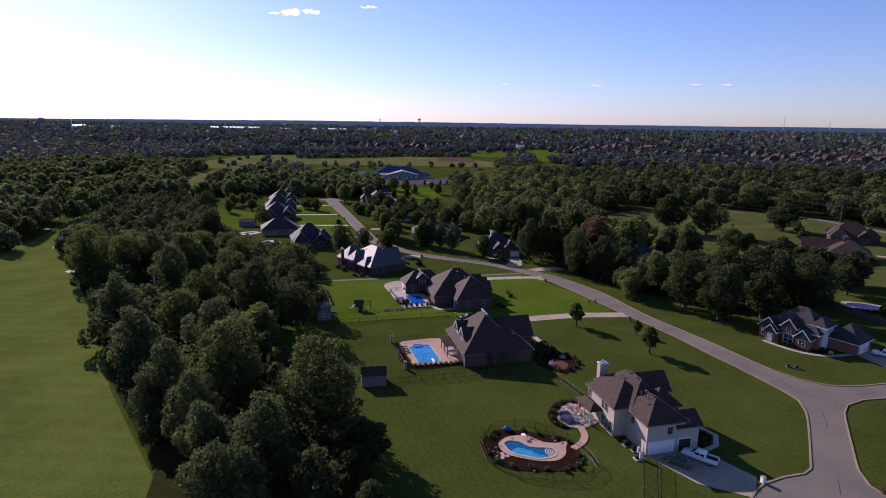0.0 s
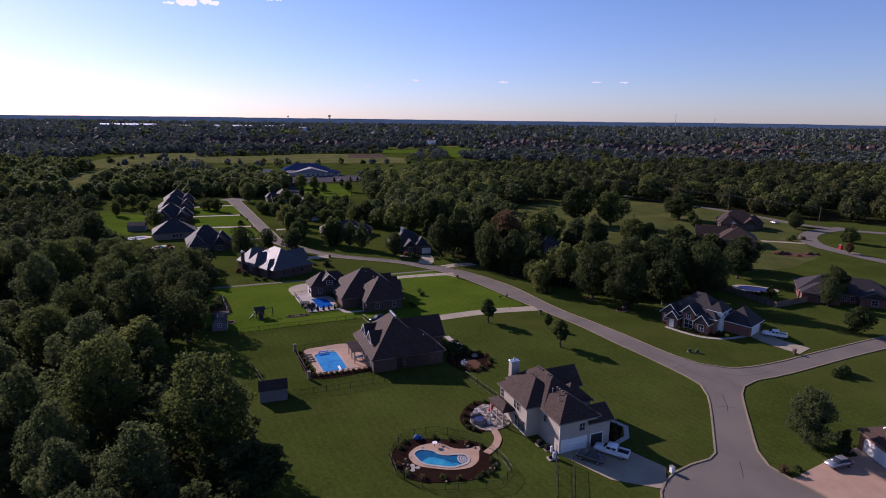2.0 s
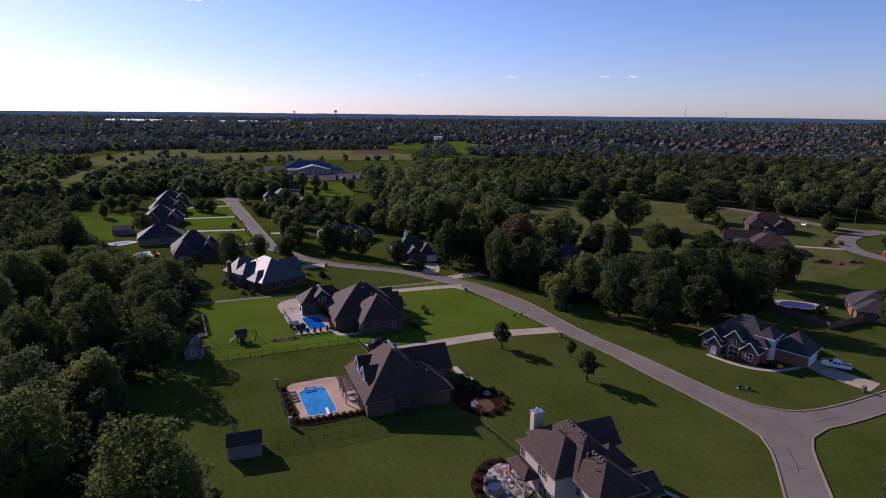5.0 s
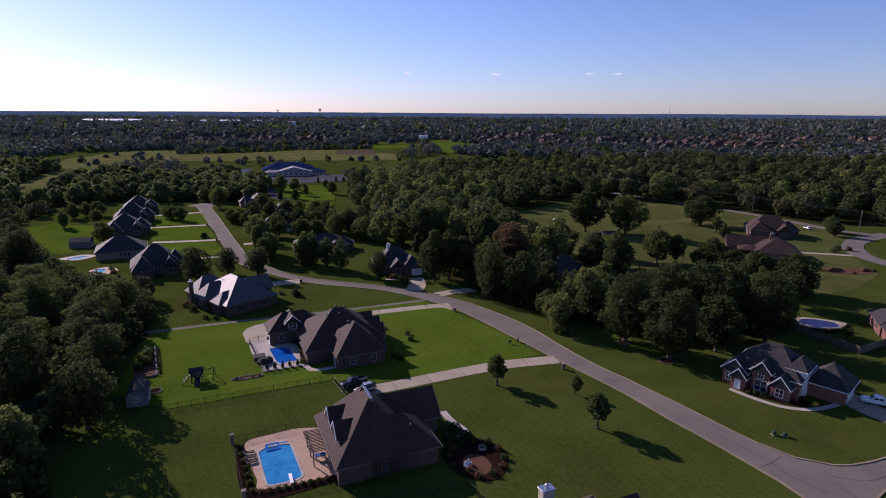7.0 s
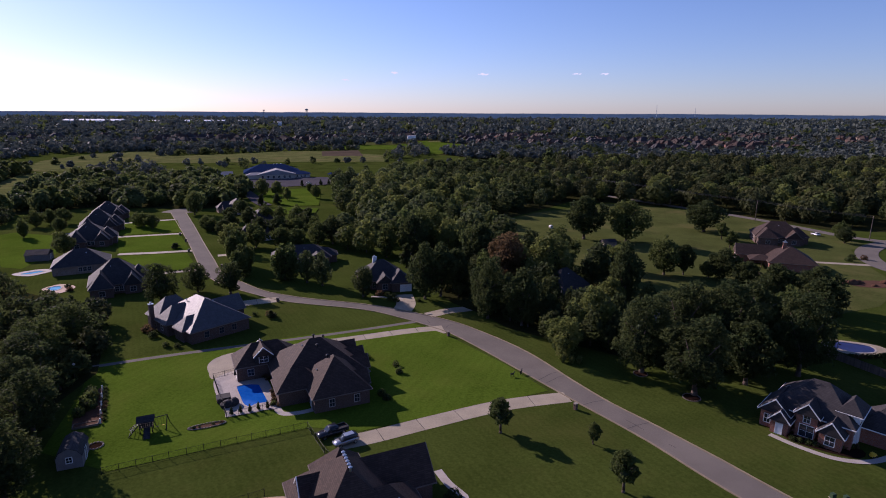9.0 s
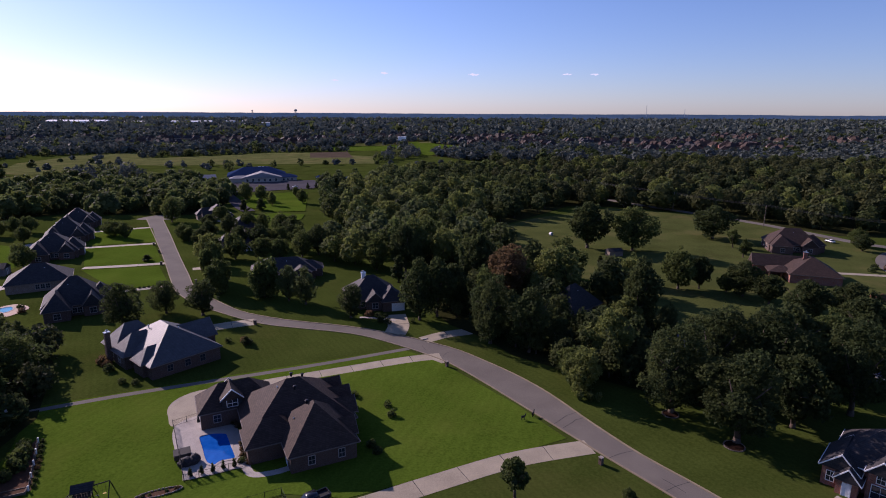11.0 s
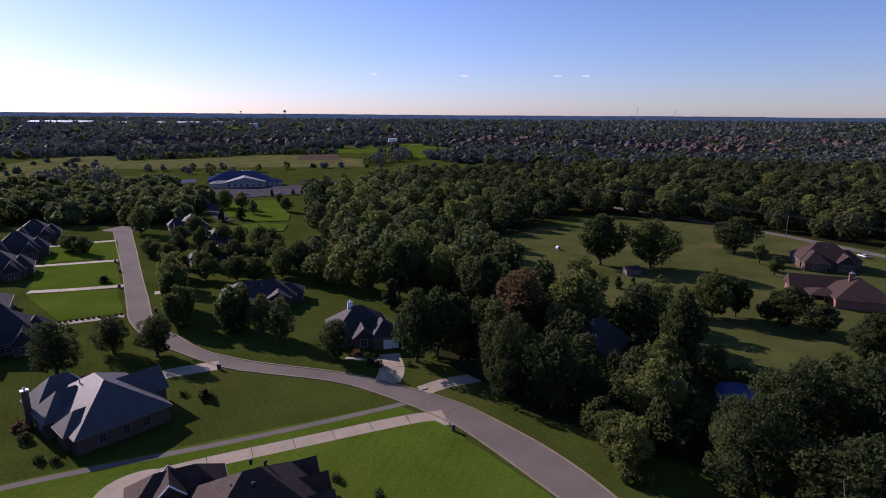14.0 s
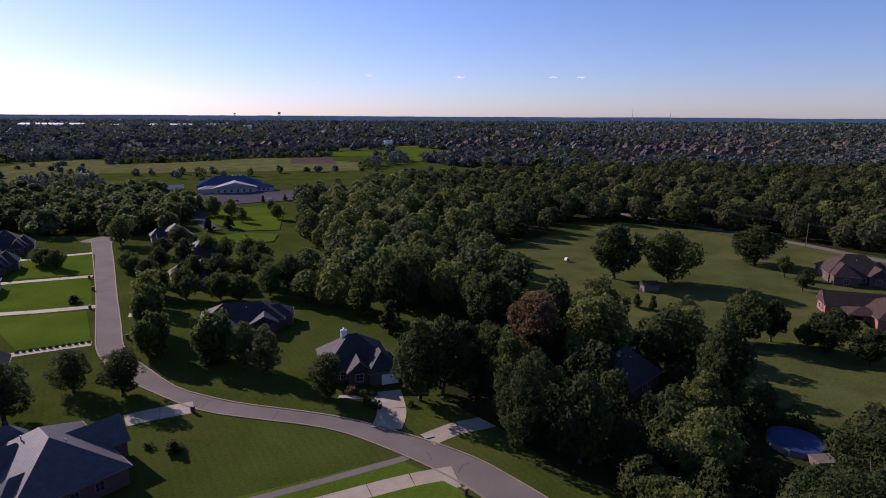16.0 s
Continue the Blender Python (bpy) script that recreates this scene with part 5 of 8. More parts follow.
grow(WILLOW, [(-48, 264, 12, 6.0), (34.4, 198, 9, 4.8), (-63.5, 268, 12, 5.2), (-70.8, 284, 14, 5.2), (-82.6, 318.3, 9, 5.0)], "drooping willow-like tree on a lawn", "street trees")
grow(TALL, [(19.4, 222.2, 19, 6.0), (50.1, 185, 21, 7.6), (56.9, 173.8, 18, 8.6), (63.2, 194.4, 20, 8.2), (72.8, 189.6, 21, 9.2), (84.5, 182.2, 21, 7.6)], "tall leafy oak at the wood's edge", "trees of the wood")
grow(DARK, [(28.2, 216, 17, 6.4), (34.9, 212.5, 10, 4.2), (62, 232, 20, 6.2), (70.2, 178.3, 15, 7.6), (83, 200, 17, 8.4), (22.4, 274.1, 19, 8), (1.5, 240.4, 18, 6.6), (6.6, 243, 18, 6.6), (-3, 291, 20, 7), (11.6, 248, 16, 5.4)],
     "big dark oak of the wood", "trees of the wood")
grow(OAKM, [(92.5, 199.9, 16, 7.8), (20.7, 240.4, 15, 6), (51.5, 273.4, 16, 8), (20, 293.1, 15, 8), (0.8, 301.9, 19, 8.4), (4.8, 317, 17, 8.6), (-14, 296, 14, 6)], "leafy green tree of the wood", "trees of the wood")
grow(YELLOW, [(45.6, 207.7, 15, 6.4), (43.9, 254, 20, 9.8), (68.9, 261.5, 13, 6.8), (34.4, 192.9, 10.5, 4.5), (57, 228, 11, 5)], "yellow-green tree of the wood", "trees of the wood")
grow(RUST, [(29.6, 257.4, 19, 8.2)], "rust-coloured autumn tree in the wood", "trees of the wood")
grow(CONE, [(34.7, 216.6, 9, 3.4), (69.5, 96, 5, 2.0), (141.3, 316.8, 6, 2.6), (148.3, 336.8, 6, 2.8), (72.6, 297.4, 5, 2.0), (76.5, 294.3, 5, 2.0), (79.3, 288.8, 4.4, 2.0), (-5.4, 279, 10, 4.2), (200.4, 284.1, 8, 3.2)],
     "dark conical evergreen in a garden", "evergreens")
grow(OAKM + DARK + DARK, [(77.6, 330.5, 22, 11.2), (96.0, 325.0, 20.5, 10.2), (144.6, 348.6, 16, 11.2), (89.8, 267.4, 15, 6.8), (96.9, 267, 12, 4.6), (107.2, 258.4, 12, 6.4), (111.1, 250.4, 10, 5.4), (104.3, 263, 7, 4), (127.2, 184.6, 11, 5.4), (113.3, 154.2, 8, 4.4), (75.6, 273, 12, 5.6), (111, 213, 15, 8), (108.3, 230, 15, 7.8), (120.4, 229, 14, 7.6),
            (201.9, 329.1, 9, 4.6), (201, 281, 8, 4.2), (197.1, 319.7, 8, 4.6)], "spreading leafy tree in the meadow", "meadow trees")
grow(YELLOW, [(165.8, 456, 20, 12), (219.5, 392, 13, 7), (186, 430, 15, 8)], "yellow-green tree along the country road", "meadow trees")
grow(YOUNG, [(143.5, 328.6, 9, 3.6), (137.8, 310.6, 8.4, 3.5)], "small oval tree on the meadow", "meadow trees")
grow(RUST, [(183, 256.8, 5.5, 2.2)], "small red autumn tree beside a street", "meadow trees")
grow(OAKM, [(-132, 401.3, 14, 6.9), (-109.6, 358.1, 7.5, 3.6), (-103.9, 350.4, 7, 4), (-148, 366.5, 8, 4.4), (-137, 359, 8, 4.2), (-143.5, 363, 8.5, 4.2), (-83.7, 373.8, 11, 5.0), (-75.5, 370.3, 10.5, 4.6),
            (-64.8, 364.7, 12, 6), (-58.3, 334.7, 11, 5.2), (-49.3, 330.5, 11, 5.0), (-72.5, 315.3, 11, 5.6), (-61.4, 314.6, 10, 5.6), (-54, 312, 10, 5), (-46, 318, 12, 5.6), (-104.5, 399.8, 10, 5.6)],
     "round garden tree by the far street", "far street trees")
grow(OAKM, [(-198.3, 364, 9, 5), (-195.3, 371, 9, 4.6), (-189.9, 374, 8.5, 4.8), (-177.8, 350, 8, 4.2), (-148.2, 303.6, 9.6, 5.6), (-186.7, 337, 9, 3.8), (-107.7, 353, 8, 3.6)], "round garden tree behind the houses", "far street trees")
grow(DARK, [(-89.1, 362.2, 11.5, 4.6), (-66.4, 331.5, 12, 6.2), (-75.6, 333.7, 11, 5.2), (-104, 378, 9, 5.6), (-96, 355, 9, 5.2), (-94, 338, 9, 4.6), (-56, 350, 12, 6), (-40, 322, 13, 6.4)], "dense dark garden tree by the far street", "far street trees")
grow(YELLOW, [(-80.8, 307.1, 13, 5.4), (-103.3, 479.8, 12, 5.5), (-115.1, 484, 14, 6.4), (-91.5, 459.6, 10, 3.2)], "thin pale-leaved tree beside the far street", "far street trees")
grow(CONE, [(-106.9, 314, 2.6, 3.0), (-42.7, 224, 2.6, 1.7)], "low rounded evergreen shrub on the lawn", "evergreens")


def wood(name, seed, poly, spacing, height, radius, leaves, size, material, label, avoid=(), count=99999, puffs=14, keep_open=True):
    """A stand of trees too many to count: trunks and leaf masses in one mesh each."""
    rng, r = np.random.default_rng(seed), random.Random(seed)
    patterns = [leaf_cloud(rng, leaves, size, Crown(rng, height, radius, height * 0.08, ("oak", "oak", "pear", "oak", "pear")[k]), 0.14, 0.0, puffs, 0.40, 0.25) for k in range(5)]
    kinds = sorted(set(material), key=lambda m: m.name)
    index = []
    xs, ys = [p[0] for p in poly], [p[1] for p in poly]
    cells, out, trunks = {}, [], bmesh.new()
    tries = int(1.9 * (max(xs) - min(xs)) * (max(ys) - min(ys)) / spacing ** 2)
    made = 0
    for _ in range(tries):
        x, y = r.uniform(min(xs), max(xs)), r.uniform(min(ys), max(ys))
        if made >= count or not inside(x, y, poly):
            continue
        if keep_open and any(inside(x, y, f) for f in OPEN):
            continue
        if any((x - a) ** 2 + (y - b) ** 2 < (0.62 * (c + radius)) ** 2 for a, b, c in avoid):
            continue
        key = (int(x // spacing), int(y // spacing))
        if any((x - q[0]) ** 2 + (y - q[1]) ** 2 < (spacing * 0.8) ** 2 for i in (-1, 0, 1) for j in (-1, 0, 1) for q in cells.get((key[0] + i, key[1] + j), ())):
            continue
        cells.setdefault(key, []).append((x, y))
        s, a = r.uniform(0.72, 1.18), r.uniform(0, 6.28)
        p = patterns[made % 5]
        q = np.empty_like(p)
        c, sn = math.cos(a), math.sin(a)
        wide = s * r.uniform(0.85, 1.2)
        q[..., 0] = (p[..., 0] * c - p[..., 1] * sn) * wide + x
        q[..., 1] = (p[..., 0] * sn + p[..., 1] * c) * wide + y
        q[..., 2] = p[..., 2] * s + ground_z(y)
        out.append(q)
        index.append(np.full(len(q), kinds.index(r.choice(material))))
        if leaves > 140:
            z = ground_z(y)
            rod(trunks, (x, y, z - 0.2), (x, y, z + height * 0.55 * s), 0.26, 0.12, 5)
        made += 1
    top = root(name, 0, 0, 0, label, "wood")
    top.location.z = 0
    top["kind"] = "stuff"
    ob = new("foliage", leaf_mesh("foliage", np.concatenate(out), kinds, np.concatenate(index)))
    ob.parent = top
    if leaves > 140:
        part("trunks", trunks, M_BARK, top)
    else:
        trunks.free()
    return made


GARDEN_WEST = [(-30, 300), (-50, 318), (-36, 352), (-46, 400), (-56, 430), (-62, 462), (-66, 520), (0, 640), (4, 640), (4, 301), (-14, 306)]
GARDEN_EAST = [(5, 301), (5, 640), (60, 640), (104, 456), (70, 414), (37, 374), (33, 336), (50, 296), (64, 262), (60, 244), (48, 262), (30, 262), (16, 270), (14, 276), (6, 300)]
wood("woodland", 1, GARDEN_WEST, 11.0, 17, 8.0, 1178, 0.70, (Y, P, P, Y, O, P, O, D), "dense leafy woods with paler yellow-green crowns", PLANTED, 9999, 22)
wood("woodland", 14, GARDEN_EAST, 11.0, 17, 8.0, 1178, 0.70, (O, D, D, P, D, O, Y, D, D), "dense dark leafy woods beyond the gardens", PLANTED, 9999, 22)
PLANTED.append((50, 243, 9.5))
PLANTED.append((46, 234, 7))
PLANTED.append((67, 214, 13))
PLANTED.append((60, 204, 8))
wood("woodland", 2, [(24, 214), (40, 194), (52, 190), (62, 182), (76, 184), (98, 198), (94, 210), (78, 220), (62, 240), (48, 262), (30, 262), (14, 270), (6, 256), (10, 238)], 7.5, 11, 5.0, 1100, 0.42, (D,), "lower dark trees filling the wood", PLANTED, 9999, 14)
# The belt's fill trees are darkened to read as shade between the crowns.
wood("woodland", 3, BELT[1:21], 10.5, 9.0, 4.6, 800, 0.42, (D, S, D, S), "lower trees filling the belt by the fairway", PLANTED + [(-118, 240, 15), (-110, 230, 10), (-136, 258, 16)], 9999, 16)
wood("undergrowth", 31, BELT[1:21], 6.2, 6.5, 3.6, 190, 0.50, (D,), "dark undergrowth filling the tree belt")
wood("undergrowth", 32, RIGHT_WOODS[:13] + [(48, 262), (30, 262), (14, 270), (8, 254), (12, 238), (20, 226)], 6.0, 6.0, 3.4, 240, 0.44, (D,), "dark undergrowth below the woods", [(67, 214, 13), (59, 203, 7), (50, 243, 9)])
wood("woodland", 4, WOODS_WEST, 11, 14, 7.2, 356, 1.25, MIXED, "leafy woods behind the houses", PLANTED)
wood("woodland", 5, [(102, 452), (130, 448), (178, 418), (196, 394), (216, 356), (300, 336), (560, 380), (600, 640), (330, 760), (95, 700), (62, 640)], 13.0, 16, 8.6, 520, 1.05, SHADY, "broad woods beyond the meadow, leaves darkened for shade", PLANTED)
wood("woodland", 6, [(-215, 208), (-300, 214), (-460, 262), (-430, 400), (-300, 396), (-262, 318), (-232, 240)], 12, 14, 7.2, 496, 1.05, MIXED, "trees across the fairway", PLANTED)
wood("hedgerow", 7, [(-215, 440), (-150, 432), (-122, 450), (-136, 490), (-160, 530), (-205, 540), (-250, 500)], 12, 13, 6.4, 496, 0.95, MIXED, "scattered trees before the hall", PLANTED)
# to the horizon, with open lawns and fields between
clear_rng = random.Random(44)
CLEARINGS = []
for _ in range(46):
    y = clear_rng.uniform(1180, 2900)
    x, w, d = clear_rng.uniform(-0.62, 0.62) * y, clear_rng.uniform(40, 120), clear_rng.uniform(30, 90)
    outline = spline([(x + w * math.cos(a) * clear_rng.uniform(0.6, 1.0), y + d * math.sin(a) * clear_rng.uniform(0.6, 1.0)) for a in (0, 0.9, 1.8, 2.7, 3.6, 4.5, 5.4)], 30, True)
    sheet("hay_field", outline, clear_rng.choice((M_HAYFIELD, M_MEADOW, M_SOD)), 0.3 + 0.02 * len(CLEARINGS), "open pale green field between distant woods")
    CLEARINGS.append((x, y, 0.9 * min(w, d)))
# distant housing estates, open among the woods
TOWNS = (((-560, -160, 1110, 1400), 95), ((-160, 40, 1400, 1620), 22), ((90, 330, 1150, 1560), 70), ((330, 640, 960, 1340), 75), ((720, 1100, 1180, 1450), 24), ((-1000, -700, 1150, 1400), 14), ((760, 960, 1500, 1620), 12))
for (x0, x1, y0, y1), _ in TOWNS:
    for x in np.arange(x0 + 30, x1, 62):
        for y in np.arange(y0 + 20, y1, 62):
            CLEARINGS.append((x, y, 60))
wood("distant_woodland", 8, [(330, 760), (600, 640), (560, 380), (900, 420), (1300, 800), (1200, 1100), (80, 1100), (-40, 1000), (85, 820)], 15.5, 12, 8.0, 71, 2.7, FAROFF, "distant mixed woods in haze-tinted blue-green", CLEARINGS)
wood("distant_woodland", 9, [(-1300, 800), (-700, 560), (-520, 720), (-520, 900), (-400, 950), (-66, 1165), (-1400, 1200)], 15.5, 12, 8.0, 71, 2.7, FAROFF, "distant mixed woods in haze-tinted blue-green", CLEARINGS)
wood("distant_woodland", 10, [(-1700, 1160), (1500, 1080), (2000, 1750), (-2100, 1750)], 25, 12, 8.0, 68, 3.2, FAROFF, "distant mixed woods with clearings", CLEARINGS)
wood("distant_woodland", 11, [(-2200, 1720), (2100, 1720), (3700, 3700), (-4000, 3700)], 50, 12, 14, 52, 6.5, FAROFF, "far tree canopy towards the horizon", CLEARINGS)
HEDGES = (([(-365, 872), (-277, 921), (-212, 988), (-150, 992), (-100, 1010), (-104, 1030), (-215, 1010), (-285, 945), (-372, 900)], 9, 9, 5.4, 200),
          ([(-280, 740), (-200, 764), (-130, 768), (-128, 756), (-200, 750), (-272, 728)], 17, 8, 4.8, 13),
          ([(-330, 640), (-300, 690), (-262, 660), (-236, 606), (-262, 586), (-300, 606)], 10, 13, 6.4, 24),
          ([(-118, 776), (52, 774), (52, 764), (-118, 766)], 16, 7, 4.0, 9),
          ([(-48, 800), (-20, 930), (-4, 930), (14, 905), (-6, 860), (-26, 800)], 13, 14, 7.4, 16),
          ([(-240, 690), (-150, 700), (-140, 730), (-235, 728)], 21, 9, 5.0, 14),
          ([(-455, 700), (-462, 784), (-410, 900), (-345, 800), (-320, 700), (-380, 680)], 26, 6, 3.6, 30))
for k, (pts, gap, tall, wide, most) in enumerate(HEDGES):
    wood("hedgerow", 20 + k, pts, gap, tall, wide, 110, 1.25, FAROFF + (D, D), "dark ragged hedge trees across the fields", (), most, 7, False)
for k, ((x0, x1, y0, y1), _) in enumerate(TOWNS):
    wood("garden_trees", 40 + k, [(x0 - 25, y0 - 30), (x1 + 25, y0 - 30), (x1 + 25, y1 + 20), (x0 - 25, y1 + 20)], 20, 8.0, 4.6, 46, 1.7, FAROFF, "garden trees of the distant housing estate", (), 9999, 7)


# ---- gardens, pools, cars and the far distance ----
def garden_bed(pts, label, material=None, dz=0.09):
    return sheet("garden_bed", spline(pts, 0.9, True), material or M_MULCH, dz, label)


def shrub_kind(seed, h, r, n, size, material, shape="willow"):
    rng = np.random.default_rng(seed)
    c = Crown(rng, h, r, 0.0, shape)
    return leaf_mesh("foliage", leaf_cloud(rng, n, size, c, 0.16, 0.0, 10), (material,)), core_mesh(c)


SHRUBS = [shrub_kind(200 + k, 1.1, 0.8, 260, 0.12, (M_LEAF_DARK, M_LEAF_OAK, M_LEAF_RUST)[k % 3]) for k in range(6)]
COLUMN = shrub_kind(210, 2.4, 0.5, 320, 0.11, M_LEAF_DARK, "cone")


def shrub(x, y, size=1.0, kind=None, label="clipped dark green garden shrub", tall=1.0, group="garden shrubs"):
    k = SHRUBS[kind] if kind is not None else SHRUBS[tree_rng.randrange(6)]
    if kind == "column":
        k = COLUMN
    s = new("shrub")
    s.matrix_world = Matrix.LocRotScale((x, y, ground_z(y)), Euler((0, 0, tree_rng.uniform(0, 6.28))), (size, size, size * tall))
    tagged(s, label, "shrub", group)
    f = new("foliage", k[0])
    f.parent = s
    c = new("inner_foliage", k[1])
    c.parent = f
    return s


def column_shrub(x, y, size=1.0):
    s = new("shrub")
    s.matrix_world = Matrix.LocRotScale((x, y, ground_z(y)), Euler((0, 0, tree_rng.uniform(0, 6.28))), (size, size, size))
    tagged(s, "narrow upright evergreen by the pool fence", "shrub", "upright evergreens")
    f = new("foliage", COLUMN[0])
    f.parent = s
    new("inner_foliage", COLUMN[1]).parent = f


def iron_fence(line, label, height=1.3, span=2.4, closed=False):
    """Black iron fence: posts, rails and a panel of pickets in each bay."""
    pts = [Vector(p) for p in (line + line[:1] if closed else line)]
    f = root("fence", *pts[0], 0, label, "fence")
    base = f.matrix_world.translation.copy()
    first = True
    for a, b in zip(pts, pts[1:]):
        n = max(1, round((b - a).length / span))
        for k in range(n):
            p, q = a + (b - a) * k / n, a + (b - a) * (k + 1) / n
            zp, zq = ground_z(p.y) - base.z, ground_z(q.y) - base.z
            P, Q = Vector((p.x - base.x, p.y - base.y, zp)), Vector((q.x - base.x, q.y - base.y, zq))
            if first or k or not closed:
                bm = bmesh.new()
                rod(bm, P, P + Vector((0, 0, height + 0.12)), 0.05, None, 6)
                part("post", bm, M_DARKMETAL, f)
                first = False
            for h in (0.15, height - 0.05):
                bm = bmesh.new()
                rod(bm, P + Vector((0, 0, h)), Q + Vector((0, 0, h)), 0.026, None, 4)
                part("rail", bm, M_DARKMETAL, f)
            m = max(2, int((q - p).length / 0.16))
            bm = bmesh.new()
            for j in range(1, m):
                v = P.lerp(Q, j / m)
                d = 0.008
                vs = [bm.verts.new(v + Vector((dx, dy, z))) for z in (0.1, height) for dx, dy in ((-d, -d), (d, -d), (0, d))]
                for i in range(3):
                    bm.faces.new((vs[i], vs[(i + 1) % 3], vs[3 + (i + 1) % 3], vs[3 + i]))
            pk = part("picket_panel", bm, M_DARKMETAL, f)
            pk["kind"] = "stuff"
    return f


def pool(outline, water, deck_outline, deck_mat, label, deck_label, step=0.4):
    rim = spline(outline, step, True)
    deck = sheet("pool_deck", spline(deck_outline, 0.6, True), deck_mat, 0.14, deck_label, rim)
    p = root("swimming_pool", *outline[0], 0, label, "swimming pool")
    off = p.matrix_world.translation
    w = sheet("water", rim, water, 0.10, "", kind="", parent=None)
    w.parent, w.matrix_parent_inverse = p, p.matrix_world.inverted()
    line = rim + rim[:1]
    c = ribbon("coping", line, 0.2, M_PATIO, 0.10, "", 0.10, "", None)
    c.parent, c.matrix_parent_inverse = p, p.matrix_world.inverted()
    return p


# kidney pool behind the cream house
garden_bed([(-6.4, 93.9), (-5.9, 97.7), (-3.2, 100.1), (3.6, 99.9), (8.4, 99), (9.9, 96.2), (10.8, 92.2), (10, 90.4), (6.8, 88.7), (1.7, 87.9), (-1.7, 88), (-4.4, 89.9)], "dark mulch bed round the kidney pool")
kp = pool([(-2.9, 95.3), (-2.1, 96.5), (-1, 96.6), (0.3, 96.3), (1.4, 95.4), (2.6, 95.1), (4, 95.3), (5.5, 95.3), (6.2, 94.5), (6.1, 93), (4.8, 92.1), (3.4, 91.6), (1.2, 91.9), (-0.6, 92.3), (-1.8, 93.2)], M_POOL_KIDNEY,
          [(-3.7, 95.2), (-2.6, 97.3), (-1, 98.3), (1.2, 98.7), (2.6, 98), (4, 97.1), (6.4, 97.1), (8.5, 98), (8.1, 96.2), (8, 94.3), (7.5, 92.9), (6.1, 91.5), (3.4, 91), (0.8, 91.3), (-1.5, 91.8), (-3, 93)], M_TANDECK, "kidney-shaped pool of clear turquoise water", "tan concrete deck round the kidney pool")
kp_off = kp.matrix_world.translation
shallow = sheet("shallow_end", spline([(-1.5, 93), (-0.4, 94.4), (0.7, 94.4), (2.1, 93.9), (3.3, 93.1), (4.5, 92.8), (4.8, 92.2), (3.4, 91.8), (1.2, 92), (-0.6, 92.4)], 0.8, True), M_POOL_TEAL, 0.106, "", kind="")
shallow.parent, shallow.matrix_parent_inverse = kp, kp.matrix_world.inverted()
STEP_AT = [(6.1, 94.2)][0]
for k in range(4):
    bm = bmesh.new()
    for r0, r1 in ((1.75 - 0.4 * k, 1.5 - 0.4 * k),):
        ring = [[bm.verts.new((r * math.cos(a), r * math.sin(a), 0)) for r in (r0, r1)] for a in np.linspace(2.2, 4.6, 12)]
        for p, q in zip(ring, ring[1:]):
            bm.faces.new((p[0], q[0], q[1], p[1]))
    bm.transform(Matrix.Translation((STEP_AT[0] - kp_off.x, STEP_AT[1] - kp_off.y, 0.116 + 0.004 * k)))
    part("pool_step", bm, M_PATIO, kp)
for x, y in [(-2.9, 92.1), (-2.7, 91.5), (-2.8, 90.8), (-2, 91.5)]:
    bm = bmesh.new()
    rod(bm, (0, 0, 0.05), (0, 0, 0.17), 0.42, 0.38, 9)
    o = part("stepping_stone", bm, M_PATIO)
    o.location = (x, y, ground_z(y))
    tagged(o, "pale round stepping stone in dark mulch", "stepping stone", "stepping stones")
iron_fence([(x, y) for x, y in spline([(-6.9, 94.6), (-5.0, 100.5), (0.9, 102.4), (6.6, 100.4), (10.2, 96.9), (13, 90.3), (11, 87), (6.3, 85.8), (0.5, 86.1), (-5.3, 89.5)], 3.2, True)], "black iron fence round the kidney pool", 1.3, 2.2, True)
ribbon("garden_path", spline([(9.3, 95.8), (11.0, 98.1), (11.7, 100.6), (11.2, 103.3)], 0.6), 0.65, M_TANDECK, 0.13, "curved tan path from patio to pool")
for x, y, s in ((-5.2, 97, .9), (-4.4, 98.8, .8), (-2.2, 100, .8), (0.6, 100.4, .9), (3.4, 99.6, .8), (6.4, 98.8, .9), (8.6, 97.8, .7), (10.2, 93.6, .9), (9.6, 90.4, .9), (7.6, 89, .8), (4.6, 88.8, .7), (2, 88.9, .8), (-1, 88.8, .8), (-3.6, 89.8, .9), (-5.4, 92, .9), (10.4, 92, .7), (8.4, 90, .7)):
    shrub(x, y, s, None, "low flowering shrub in dark mulch", 0.9)
for x, y, w in ((89.4, 127.2, 1.7), (91.4, 128.4, 2.2), (93.0, 129.2, 1.7)):
    shrub(x, y, w, 1, "loose olive bush at the street corner", 1.15)
rs = random.Random(9)
for k in range(26):
    a = rs.choice((rs.uniform(-0.7, 0.6), rs.uniform(2.6, 4.2), rs.uniform(0, 6.28)))
    x, y = 3.2 + rs.uniform(6.6, 7.8) * math.cos(a), 93.2 + rs.uniform(4.9, 5.7) * math.sin(a)
    bm = bmesh.new()
    bmesh.ops.create_icosphere(bm, subdivisions=1, radius=rs.uniform(0.10, 0.30))
    for v in bm.verts:
        v.co *= rs.uniform(0.75, 1.2)
        v.co.z *= 0.6
    o = part("rock", bm, M_STONE)
    o.location = (x, y, ground_z(y) + 0.2)
    tagged(o, "rounded field stone edging the pool bed", "rock", "edging stones")
ball = root("pool_toy", -2.6, 99.8, 0, "blue vinyl pool toy bundled in the bed", "pool toy")
bm = bmesh.new()
bmesh.ops.create_icosphere(bm, subdivisions=2, radius=0.55, matrix=pose(0, 0, 0.5))
